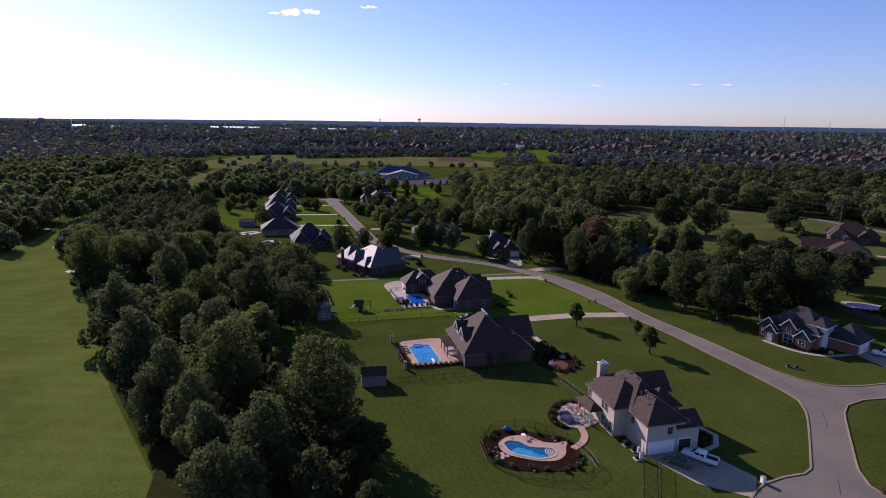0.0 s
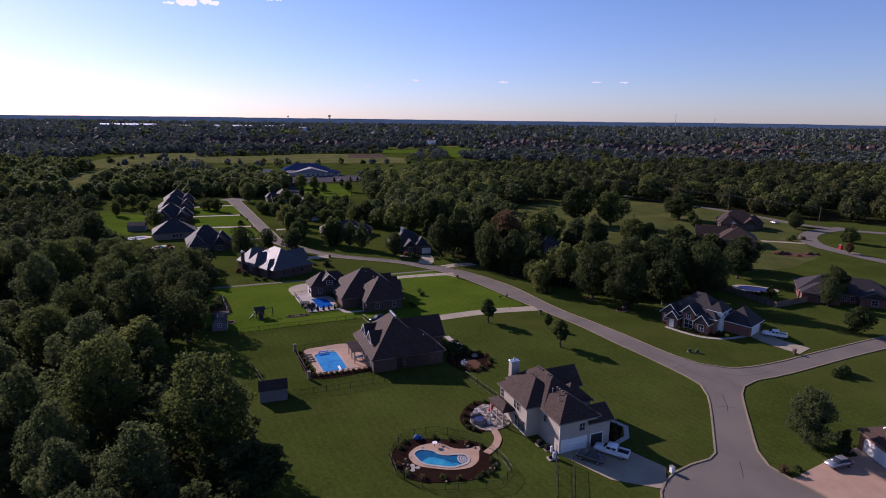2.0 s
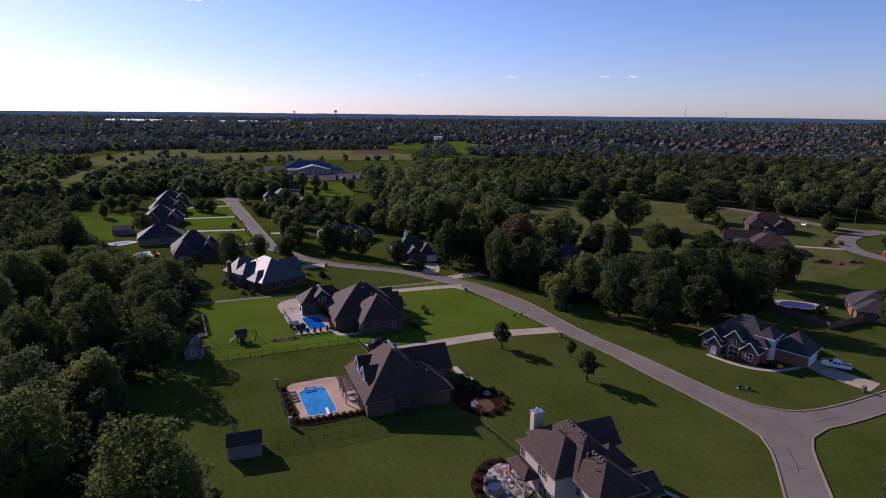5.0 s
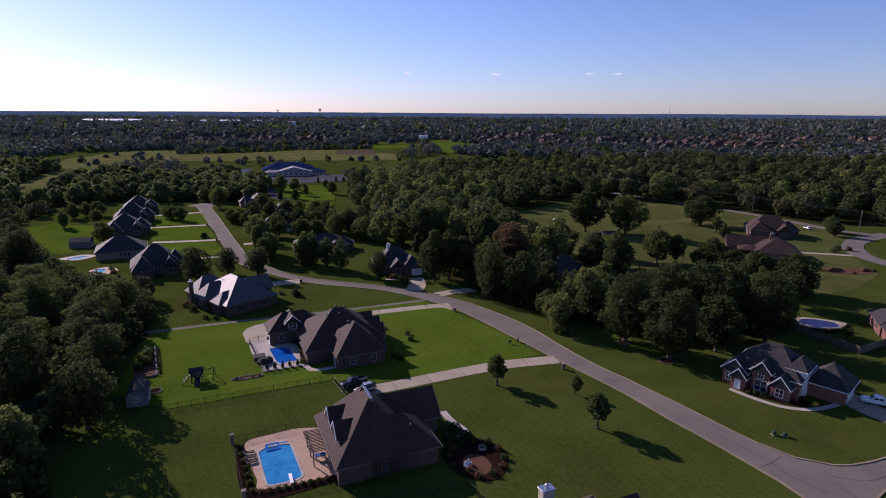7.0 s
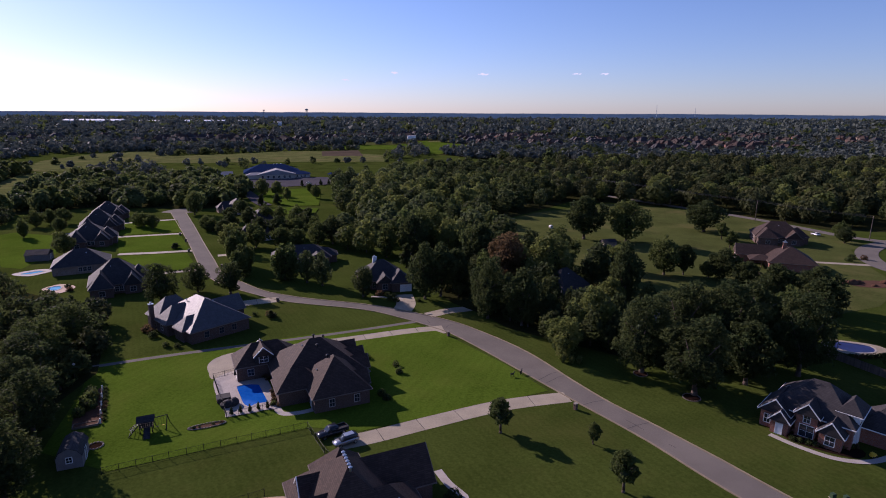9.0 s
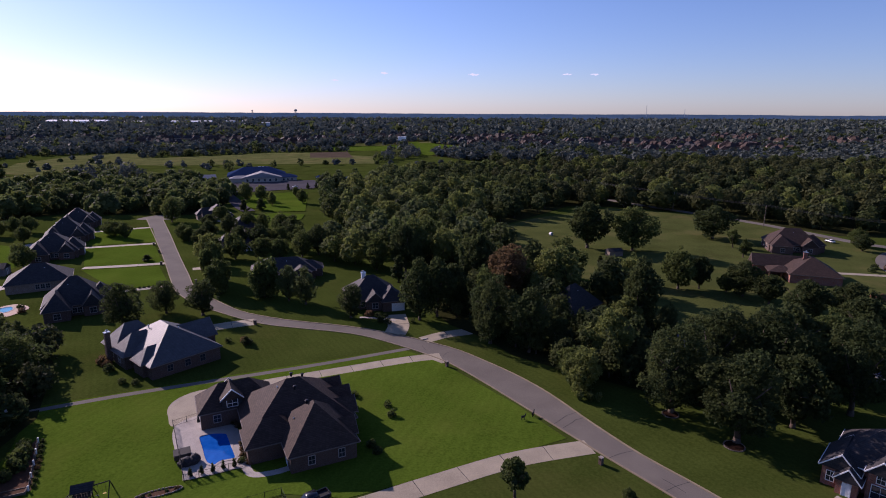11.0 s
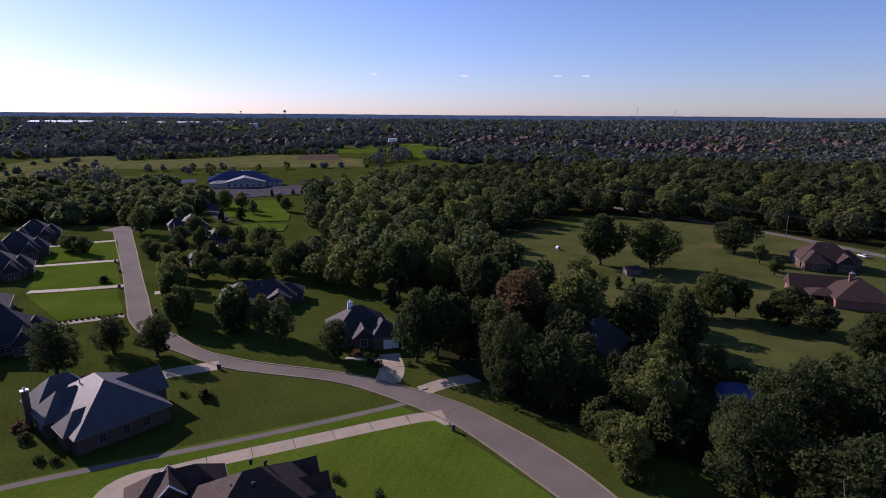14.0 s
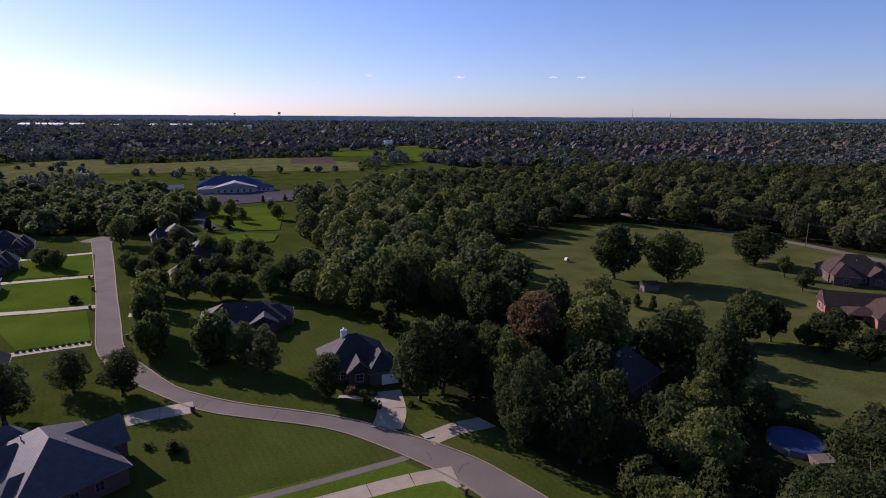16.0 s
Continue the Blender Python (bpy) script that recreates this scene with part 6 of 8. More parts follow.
bmesh.ops.create_icosphere(bm, subdivisions=2, radius=0.4, matrix=pose(0.7, 0.1, 0.38))
for v in bm.verts:
    v.co += v.co.normalized() * noise.noise(v.co * 2.0) * 0.18
part("vinyl_shell", bm, M_BLUEPLASTIC, ball, "", True)
bistro = root("bistro_set", 0.6, 97.7, 30, "small white table with curved iron chair on the pool deck", "garden furniture", "", 0.14)
bm = bmesh.new()
rod(bm, (0, 0, 0.68), (0, 0, 0.72), 0.45, None, 16)
part("tabletop", bm, M_WHITE, bistro)
bm = bmesh.new()
rod(bm, (0, 0, 0), (0, 0, 0.68), 0.05)
part("pedestal", bm, M_DARKMETAL, bistro)
part("seat", block(0.7, 1.25, -0.28, 0.28, 0.4, 0.46, 0.03), M_DARKMETAL, bistro)
part("backrest", block(1.2, 1.26, -0.28, 0.28, 0.46, 0.95, 0.02), M_DARKMETAL, bistro)
for sx in (0.74, 1.2):
    for sy in (-0.24, 0.24):
        part("leg", block(sx - 0.02, sx + 0.02, sy - 0.02, sy + 0.02, 0, 0.4), M_DARKMETAL, bistro)
# stone patio with spa
PATIO = [(7.4, 105.6), (7.4, 108.8), (9.2, 112.2), (11.4, 112.6), (14.6, 107.8), (14.0, 104.9), (10.9, 103.0), (8.6, 103.6)]
garden_bed([(5.7, 104.6), (5.3, 108.2), (7.2, 112.8), (10.2, 114.2), (12, 112), (9.8, 103), (7.2, 102.8)], "dark mulch bed edging the stone patio", None, 0.08)
pat = sheet("stone_patio", spline(PATIO, 1.0, True), M_STONE, 0.11, "flagstone patio of grey and tan stones")
rp = random.Random(21)
for k in range(150):
    x, y = rp.uniform(7, 14.6), rp.uniform(103, 112.8)
    if inside(x, y, PATIO):
        n, r = rp.randint(5, 7), rp.uniform(0.28, 0.5)
        bm = bmesh.new()
        vs = [bm.verts.new((r * math.cos(6.283 * i / n + 0.3) * rp.uniform(0.8, 1.15), r * math.sin(6.283 * i / n + 0.3) * rp.uniform(0.8, 1.15), 0)) for i in range(n)]
        f = bm.faces.new(vs)
        ex = bmesh.ops.extrude_face_region(bm, geom=[f])["geom"]
        for v in ex:
            if isinstance(v, bmesh.types.BMVert):
                v.co.z += 0.05 + rp.uniform(0, 0.02)
        bmesh.ops.recalc_face_normals(bm, faces=bm.faces[:])
        o = part("flagstone", bm, (M_STONE, M_PATIO, M_ROOF_SLATE)[k % 3], pat)
        o.location = (x, y, ground_z(y) + 0.11)
spa = root("hot_tub", 8.6, 106.2, 0, "round stone-faced spa with dark blue water", "hot tub")
bm = bmesh.new()
bmesh.ops.create_cone(bm, cap_ends=False, segments=28, radius1=1.55, radius2=1.5, depth=0.8, matrix=pose(0, 0, 0.4))
bmesh.ops.create_cone(bm, cap_ends=False, segments=28, radius1=1.2, radius2=1.2, depth=0.5, matrix=pose(0, 0, 0.55))
part("tub_wall", bm, M_STONE, spa)
bm = bmesh.new()
bmesh.ops.create_circle(bm, cap_ends=True, segments=28, radius=1.25, matrix=pose(0, 0, 0.62))
part("water", bm, M_COVER, spa)
um = root("patio_umbrella", 10.9, 109.6, 0, "folded red patio umbrella leaning by the porch", "umbrella")
bm = bmesh.new()
rod(bm, (0, 0, 0), (0.9, 0.5, 1.75), 0.03)
part("pole", bm, M_STEEL, um)
bm = bmesh.new()
rod(bm, (0.1, 0.06, 0.25), (0.88, 0.49, 1.7), 0.46, 0.14, 10)
part("canopy", bm, M_RED, um)
ch = root("patio_chair", 10.6, 105.2, 30, "white resin patio chair on flagstones", "chair")
part("seat", block(-0.3, 0.3, -0.3, 0.3, 0.38, 0.45, 0.02), M_WHITE, ch)
part("backrest", block(-0.3, 0.3, 0.25, 0.32, 0.45, 1.0, 0.02), M_WHITE, ch)
for sx in (-0.26, 0.26):
    for sy in (-0.26, 0.26):
        part("leg", block(sx - 0.03, sx + 0.03, sy - 0.03, sy + 0.03, 0, 0.38), M_WHITE, ch)
for k in range(2):
    copy_thing(ch, pose(8.6 + 2.8 * k, 109.4 - 1.4 * k, ground_z(100), 0, 0, 140 + 60 * k))
for x, y in ((6.1, 106), (6.0, 108.5), (6.8, 111), (8.2, 112.9), (10.2, 113.5), (6.6, 104), (7.8, 103.2)):
    shrub(x, y, 0.75, None, "leafy shrub edging the stone patio")
for k in range(2):
    ac = root("air_conditioner", 18.7 + 1.1 * k, 98.6 - 1.4 * k, 22, "dark outdoor air conditioner on a pad", "air conditioner", "air conditioners")
    part("case", block(-0.42, 0.42, -0.42, 0.42, 0.08, 0.92, 0.05), M_DARKMETAL, ac)
    part("pad", block(-0.55, 0.55, -0.55, 0.55, 0, 0.1), M_CONCRETE, ac)
    bm = bmesh.new()
    rod(bm, (0, 0, 0.92), (0, 0, 0.96), 0.34, None, 16)
    part("fan_grille", bm, M_DARKMETAL, ac)
eq = root("pool_equipment", 20.2, 94.6, 22, "white pool pump and filter on a slab", "pool equipment")
part("slab_base", block(-0.9, 0.9, -0.6, 0.6, 0, 0.15), M_PATIO, eq)
bm = bmesh.new()
rod(bm, (0.35, 0, 0.15), (0.35, 0, 1.15), 0.32, None, 14)
part("filter_tank", bm, M_WHITE, eq)
part("pump", block(-0.7, -0.1, -0.2, 0.2, 0.15, 0.6, 0.08), M_DARKMETAL, eq)
part("meter_box", block(-0.1, 0.35, 0.5, 0.75, 0.8, 1.9, 0.03), M_WHITE, eq)
garden_bed([(31.8, 98.8), (33.6, 101.6), (34.8, 105.2), (32.6, 106), (31.4, 102)], "small planted bed beside the garage")
ribbon("garden_path", [(31.5, 98.7), (34.6, 101.2), (35.6, 104.8), (33.2, 107.4)], 0.5, M_PATIO, 0.12, "pale L-shaped path to the front door")
for x, y in ((32.4, 101), (33, 103), (33.6, 104.6)):
    shrub(x, y, 0.8)


# cars
def wheel(parent, x, y, r=0.36, w=0.24):
    bm = bmesh.new()
    bmesh.ops.create_cone(bm, cap_ends=True, segments=18, radius1=r, radius2=r, depth=w, matrix=pose(x, y, r, 90, 0, 0))
    bmesh.ops.bevel(bm, geom=[e for e in bm.edges if abs(e.verts[0].co.y - e.verts[1].co.y) < 0.01], offset=0.04, segments=1, affect="EDGES")
    t = part("wheel", bm, M_RUBBER, parent)
    bm = bmesh.new()
    bmesh.ops.create_cone(bm, cap_ends=True, segments=14, radius1=r * 0.62, radius2=r * 0.55, depth=w + 0.03, matrix=pose(x, y, r, 90, 0, 0))
    part("rim", bm, M_STEEL, t)


def loft(sections, material, name, parent, bevel=0.06):
    """A shell through cross-sections (x, half width, low, high)."""
    bm = bmesh.new()
    rows = []
    for x, w, lo, hi, tuck in sections:
        rows.append([bm.verts.new((x, s * ww, z)) for s, ww, z in ((-1, w, lo), (-1, w, lo + (hi - lo) * 0.55), (-1, w * tuck, hi), (1, w * tuck, hi), (1, w, lo + (hi - lo) * 0.55), (1, w, lo))])
    for r, q in zip(rows, rows[1:]):
        for k in range(6):
            bm.faces.new((r[k], r[(k + 1) % 6], q[(k + 1) % 6], q[k]))
    bm.faces.new(rows[0])
    bm.faces.new(rows[-1][::-1])
    bmesh.ops.recalc_face_normals(bm, faces=bm.faces[:])
    bmesh.ops.bevel(bm, geom=bm.edges[:], offset=bevel, segments=2, affect="EDGES", clamp_overlap=True)
    return part(name, bm, material, parent, "", True)


def car(x, y, turn, kind, paint, label, group=""):
    """A parked car facing its local +x."""
    c = root("car", x, y, turn, label, "car", group, 0.06)
    if kind == "pickup":
        loft([(-2.9, 0.93, 0.48, 0.86, 0.98), (-0.9, 0.97, 0.40, 0.88, 0.98), (1.2, 0.97, 0.40, 1.12, 0.95), (2.35, 0.96, 0.45, 1.08, 0.90), (2.9, 0.88, 0.5, 0.94, 0.9)], paint, "body", c)
        for sy in (-1, 1):
            part("bed_side", block(-2.85, -0.95, min(sy * 0.80, sy * 0.95), max(sy * 0.80, sy * 0.95), 0.84, 1.22, 0.03), paint, c)
        part("tailgate", block(-2.9, -2.8, -0.82, 0.82, 0.7, 1.2, 0.03), paint, c)
        part("truck_bed", block(-2.8, -0.95, -0.79, 0.79, 0.86, 0.92, 0.01), M_RUBBER, c)
        cab = loft([(-1.0, 0.90, 0.85, 1.60, 0.86), (-0.86, 0.90, 0.85, 1.84, 0.80), (0.55, 0.90, 0.85, 1.86, 0.80), (1.35, 0.92, 0.85, 1.16, 0.92)], paint, "cab", c)
        for sy in (-1, 1):
            for x0, x1 in ((-0.78, -0.12), (0.0, 0.78)):
                part("side_window", block(x0, x1, min(sy * 0.80, sy * 0.905), max(sy * 0.80, sy * 0.905), 1.22, 1.62, 0.02), M_GLASS, cab)
        bm = block(-0.03, 0.03, -0.70, 0.70, -0.40, 0.40, 0.02)
        bm.transform(pose(1.02, 0, 1.50, 0, -48, 0))
        part("windscreen", bm, M_GLASS, cab)
        part("rear_window", block(-1.03, -0.93, -0.6, 0.6, 1.28, 1.58, 0.02), M_GLASS, cab)
        xs, r = (1.85, -1.75), 0.42
    else:
        hi = 1.72 if kind == "van" else 1.45
        loft([(-2.25, 0.8, 0.42, 0.95, 0.92), (-1.2, 0.9, 0.36, 1.0, 0.93), (0.9, 0.9, 0.36, 1.0, 0.93), (1.7, 0.88, 0.38, 0.92, 0.9), (2.3, 0.76, 0.45, 0.76, 0.88)], paint, "body", c)
        back = -2.05 if kind == "van" else -1.75
        cab = loft([(back, 0.78, 0.95, 1.1 if kind != "van" else 1.5, 0.9), (back + 0.55, 0.78, 0.95, hi, 0.8), (0.35, 0.78, 0.95, hi, 0.8), (1.15, 0.8, 0.95, 1.02, 0.9)], M_GLASS, "cabin_glass", c)
        part("cabin_roof", block(back + 0.6, 0.3, -0.58, 0.58, hi - 0.03, hi + 0.05, 0.03), paint, cab)
        xs, r = (1.4, -1.4), 0.34
    for sx in xs:
        for sy in (-0.82, 0.82):
            wheel(c, sx, sy, r)
    front = 2.86 if kind == "pickup" else 2.22
    for sy in (-0.6, 0.6):
        part("headlight", block(front - 0.12, front + 0.02, sy - 0.17, sy + 0.17, 0.7, 0.86, 0.02), M_STEEL, c)
        part("tail_light", block(-front - 0.0, -front + 0.1, sy - 0.12, sy + 0.12, 0.75, 0.98, 0.02), M_RED, c)
    return c


def paint(name, colour, metal=0.0):
    return mat(name, colour, tuple(v * 0.9 for v in colour), 1.0, 8, 0.22, 0.0, metal, spec=0.6)


P_WHITE, P_SILVER, P_DARK, P_GREY = paint("white_car_paint", (0.75, 0.75, 0.76)), paint("silver_car_paint", (0.42, 0.43, 0.45), 0.6), paint("black_car_paint", (0.015, 0.016, 0.02)), paint("bronze_car_paint", (0.13, 0.115, 0.10), 0.4)
car(30.4, 96.0, 150, "pickup", P_WHITE, "white pickup truck parked on the shaded driveway")
car(26.4, 94.2, 150, "sedan", P_GREY, "dark bronze sedan parked on the shaded driveway")
car(-15.6, 160.3, 214, "pickup", P_DARK, "black pickup truck parked beside the house")
car(-12.8, 157.4, 212, "van", P_SILVER, "silver van parked beside the house")
car(89.4, 151.2, 150, "pickup", P_WHITE, "white pickup truck on the concrete driveway")
car(66.8, 93.2, 195, "sedan", P_SILVER, "silver hatchback on the tan driveway")
car(196, 338, 100, "sedan", P_WHITE, "white car by the side street")

# terrace pool behind the dormered house
tp = pool([(-28.2, 135.0), (-28.1, 135.8), (-27.6, 136.7), (-26.8, 137.2), (-24.4, 138.0), (-23.5, 137.9), (-23.0, 137.2), (-19.6, 129.9), (-19.4, 128.9), (-20.0, 128.0), (-23.4, 126.6), (-24.3, 126.8), (-24.8, 127.6)], M_POOL_BLUE,
     [(-31.2, 138.6), (-27.5, 141), (-22.6, 143), (-17.4, 141.6), (-13.4, 131.0), (-14.0, 129.4), (-24.4, 125.6), (-26.4, 128.4), (-29.6, 134)], M_TANDECK, "rectangular blue pool with rounded corners", "tan stamped concrete pool deck")
spa_well = sheet("spa_well", [(-27.5, 137.5), (-25.7, 138.3), (-25.0, 136.6), (-26.8, 135.8)], M_POOL_KIDNEY, 0.145, "", kind="")
spa_rim = ribbon("spa_rim", [(-27.5, 137.5), (-25.7, 138.3), (-25.0, 136.6), (-26.8, 135.8), (-27.5, 137.5)], 0.22, M_POOL_DEEP, 0.12, "", 0.10, "", None)
for o in (spa_well, spa_rim):
    o.parent, o.matrix_parent_inverse = tp, tp.matrix_world.inverted()
iron_fence([(-23.2, 143.4), (-33.5, 138.2), (-26.6, 123.2), (-12.8, 128.0)], "black iron fence round the pool terrace")
for x, y in ((-33.5, 138.2), (-26.6, 123.2)):
    p = root("gate_pillar", x, y, 22, "brick pillar with stone cap on fence", "pillar", "fence pillars")
    part("shaft", block(-0.28, 0.28, -0.28, 0.28, 0, 1.7, 0.02), M_BRICK_TAN, p)
    part("cap", block(-0.36, 0.36, -0.36, 0.36, 1.7, 1.85, 0.03), M_STONE, p)
garden_bed([(-32.6, 137.6), (-31.4, 138), (-30.0, 134), (-26.8, 128), (-24.8, 125.2), (-14, 129.2), (-14, 127.8), (-26, 123.6)], "dark mulch bed along the pool fence")
for k in range(7):
    shrub(-31.8 + 0.95 * k, 136.6 - 1.9 * k, 0.75, None, "low dark shrub along the pool fence")
for k in range(10):
    shrub(-24.6 + 1.15 * k, 124.9 + 0.4 * k, 0.7, None, "low dark shrub along the pool fence")
db = root("diving_board", -20.6, 127.2, 22, "white diving board over the pool end", "diving board")
part("board", block(-0.25, 0.25, -0.6, 2.0, 0.5, 0.57, 0.02), M_WHITE, db)
part("stand", block(-0.22, 0.22, -0.5, 0.3, 0.1, 0.5, 0.04), M_WHITE, db)
st = root("pool_steps", -25.4, 138.6, 22, "white moulded steps at the pool end", "steps")
for k in range(3):
    part("tread", block(-1.2, 1.2, -0.9 + 0.3 * k, 0.4, 0.06 + 0.03 * k, 0.12 + 0.035 * k, 0.01), M_POOL_BLUE if k < 2 else M_PATIO, st)


def lounger(x, y, turn, material, label):
    l = root("sun_lounger", x, y, turn, label, "lounger", "sun loungers", 0.14)
    part("frame", block(-0.32, 0.32, -0.9, 0.9, 0.25, 0.33, 0.02), M_DARKMETAL, l)
    part("mattress", block(-0.3, 0.3, -0.85, 0.3, 0.33, 0.41, 0.03), material, l)
    bm = block(-0.3, 0.3, 0, 0.75, 0, 0.08, 0.03)
    bm.transform(pose(0, 0.3, 0.35, 40, 0, 0))
    part("backrest", bm, material, l)
    for sx in (-0.28, 0.28):
        for sy in (-0.8, 0.8):
            part("leg", block(sx - 0.03, sx + 0.03, sy - 0.03, sy + 0.03, 0, 0.26), M_DARKMETAL, l)


for k in range(3):
    lounger(-29.6 + 0.62 * k, 135.0 - 1.3 * k, 110, M_ROOF_GREY, "grey cushioned lounger on the pool deck")
pg = root("pergola", -17.4, 134.9, 22, "weathered timber pergola over the terrace", "pergola", "", 0.1)
for sx in (-1.9, 1.9):
    for sy in (-3.0, 0.0, 3.0):
        part("post", block(sx - 0.09, sx + 0.09, sy - 0.09, sy + 0.09, 0, 2.6, 0.01), M_TIMBER, pg)
    part("beam", block(sx - 0.07, sx + 0.07, -3.5, 3.5, 2.55, 2.78, 0.01), M_TIMBER, pg)
for k in range(16):
    y = -3.3 + 0.44 * k
    part("slat", block(-2.5, 2.5, y - 0.04, y + 0.04, 2.78, 2.93), M_TIMBER, pg)
tb = root("patio_table", -17.4, 133.6, 22, "blue-topped patio table under the pergola", "table", "", 0.14)
part("tabletop", block(-0.9, 0.9, -0.55, 0.55, 0.7, 0.76, 0.02), M_BLUEPLASTIC, tb)
for sx in (-0.75, 0.75):
    for sy in (-0.42, 0.42):
        part("leg", block(sx - 0.04, sx + 0.04, sy - 0.04, sy + 0.04, 0, 0.7), M_DARKMETAL, tb)
gr = root("barbecue_grill", -14.6, 132.2, 22, "black barbecue grill against the wall", "grill", "", 0.14)
part("cart", block(-0.5, 0.5, -0.3, 0.3, 0.1, 0.85, 0.03), M_DARKMETAL, gr)
part("hood", block(-0.48, 0.48, -0.3, 0.3, 0.85, 1.2, 0.12), M_DARKMETAL, gr)
part("side_shelf", block(0.5, 0.95, -0.25, 0.25, 0.8, 0.85, 0.01), M_STEEL, gr)
# narrow fenced run beside the cream house
iron_fence([(21.2, 96.3), (20, 90.3), (18.7, 82.9), (17.5, 77)], "black iron fence along the narrow side run")
iron_fence([(23.2, 92.7), (22.1, 87.4), (21.1, 83.0), (19.8, 77)], "black iron fence along the narrow side run")
# planted island with seating
garden_bed([(3.0, 136.3), (4.6, 138.4), (9.5, 139.4), (13.6, 135.4), (12.8, 130), (10.2, 127.6), (6.0, 128.6), (3.2, 132.6)], "planted mulch island with stone edging")
sheet("seating_circle", spline([(6.4, 131.2), (6.8, 134.4), (9.4, 134.2), (10.8, 131.4), (9.2, 129.0)], 0.8, True), M_SOIL, 0.12, "red gravel circle in the planted island")
fp = root("fire_pit", 9.6, 136.4, 0, "pale stone fire pit ring", "fire pit", "", 0.1)
bm = bmesh.new()
bmesh.ops.create_cone(bm, cap_ends=False, segments=20, radius1=0.75, radius2=0.72, depth=0.4, matrix=pose(0, 0, 0.2))
bmesh.ops.create_cone(bm, cap_ends=False, segments=20, radius1=0.5, radius2=0.5, depth=0.4, matrix=pose(0, 0, 0.2))
part("stone_ring", bm, M_PATIO, fp)
for k in range(2):
    copy_thing(ch, pose(6.6 + 0.6 * (k % 2), 131.0 + 0.75 * k, ground_z(130) + 0.1, 0, 0, 40 + 25 * k))
for a in range(12):
    x, y = 8.4 + 4.6 * math.cos(a * 0.524), 133.6 + 5.0 * math.sin(a * 0.524)
    shrub(x, y, 1.0, (0, 2, 3, 5)[a % 4], "mixed flowering shrub in the island bed")
for x, y, s in ((5.2, 141.2, 2.0), (7.2, 139.4, 1.7), (4.2, 138.8, 1.6)):
    shrub(x, y, s, 0, "large dark shrub at the house corner")
# fences along the lots
iron_fence([(-50.4, 149.4), (-41.6, 153.6), (-31.8, 158), (-20.5, 162.8), (-16, 154.3), (-13.6, 151)], "long black iron fence between two gardens")
iron_fence([(-40.5, 128.5), (-33.9, 117.4), (-29.0, 115.0), (-19.4, 118.4), (-8.1, 123.2), (6.9, 125.6), (13, 115.2)], "long black iron fence across the lawn")


def barn_shed(x, y, turn, w, d, eave, rise, wall, roof, label, gambrel):
    s = root("shed", x, y, turn, label, "shed")
    if gambrel:
        bm = bmesh.new()
        prof = [(-w / 2, 0), (-w / 2, eave), (-w * 0.33, eave + rise * 0.62), (0, eave + rise), (w * 0.33, eave + rise * 0.62), (w / 2, eave), (w / 2, 0)]
        a, b = [bm.verts.new((px, 0, pz)) for px, pz in prof], [bm.verts.new((px, d, pz)) for px, pz in prof]
        bm.faces.new(a)
        bm.faces.new(b[::-1])
        for k in range(7):
            bm.faces.new((a[k], a[(k + 1) % 7], b[(k + 1) % 7], b[k]))
        bmesh.ops.recalc_face_normals(bm, faces=bm.faces[:])
        part("wall", bm, wall, s)
        bm = bmesh.new()
        rows = []
        for y0 in (-0.25, d + 0.25):
            rows.append([bm.verts.new((px * 1.06, y0, pz + 0.06)) for px, pz in prof[1:6]])
        for k in range(4):
            bm.faces.new((rows[0][k], rows[0][k + 1], rows[1][k + 1], rows[1][k]))
        ex = bmesh.ops.extrude_face_region(bm, geom=bm.faces[:])["geom"]
        for v in ex:
            if isinstance(v, bmesh.types.BMVert):
                v.co.z += 0.09
        bmesh.ops.recalc_face_normals(bm, faces=bm.faces[:])
        part("roof", bm, roof, s)
    else:
        part("wall", gable_prism(-w / 2, w / 2, 0, d, eave, rise, "gx"), wall, s)
        part("roof", roof_prism(-w / 2, w / 2, 0, d, eave + 0.05, rise, "gx", 0.2, 0.1), roof, s)
    if gambrel:
        window(s, (-w / 2, w / 2, 0, d), "s", w * 0.5, 1.1, 0.8, 0.9, M_WHITE)
    front_door(s, (-w / 2, w / 2, 0, d), "e", d * 0.5, wall)
    return s


M_SHEDGREY = mat("grey_shed_boards", (0.20, 0.18, 0.175), (0.14, 0.125, 0.12), 0.8, 8, 0.8, 0.2)
barn_shed(-31.3, 113.2, 18, 5.2, 3.6, 2.5, 1.3, M_SHEDGREY, M_ROOF_BROWN, "low grey garden shed by the fence", False)
barn_shed(-56.3, 151.2, 20, 3.7, 5.2, 2.0, 1.6, M_SHEDGREY, M_ROOF_GREY, "grey barn-style shed under the trees", True)

# third garden: pool, play frame, vegetable plot
pool([(-38.9, 179.6), (-38.6, 180.4), (-36.6, 181.2), (-34.4, 181.0), (-33.6, 179.8), (-32, 176.6), (-30.4, 173.4), (-30.7, 172.6), (-32.4, 172.0), (-33.2, 170.9), (-34.4, 171.4), (-35.4, 172.6), (-37.2, 176.2)], M_POOL_DEEP,
     [(-44.6, 183.6), (-38, 189.4), (-33.6, 184), (-28.2, 171.6), (-30, 169.6), (-36.2, 167.2), (-37.6, 169)], M_PATIO, "rectangular deep blue pool with pale coping", "pale grey concrete pool deck")
iron_fence([(-37.4, 189.8), (-45.0, 184), (-36.5, 166.8), (-28.4, 170.4)], "black iron fence round the small pool")
spa2 = root("hot_tub", -39.4, 173.8, 24, "covered brown hot tub on the deck", "hot tub", "", 0.14)
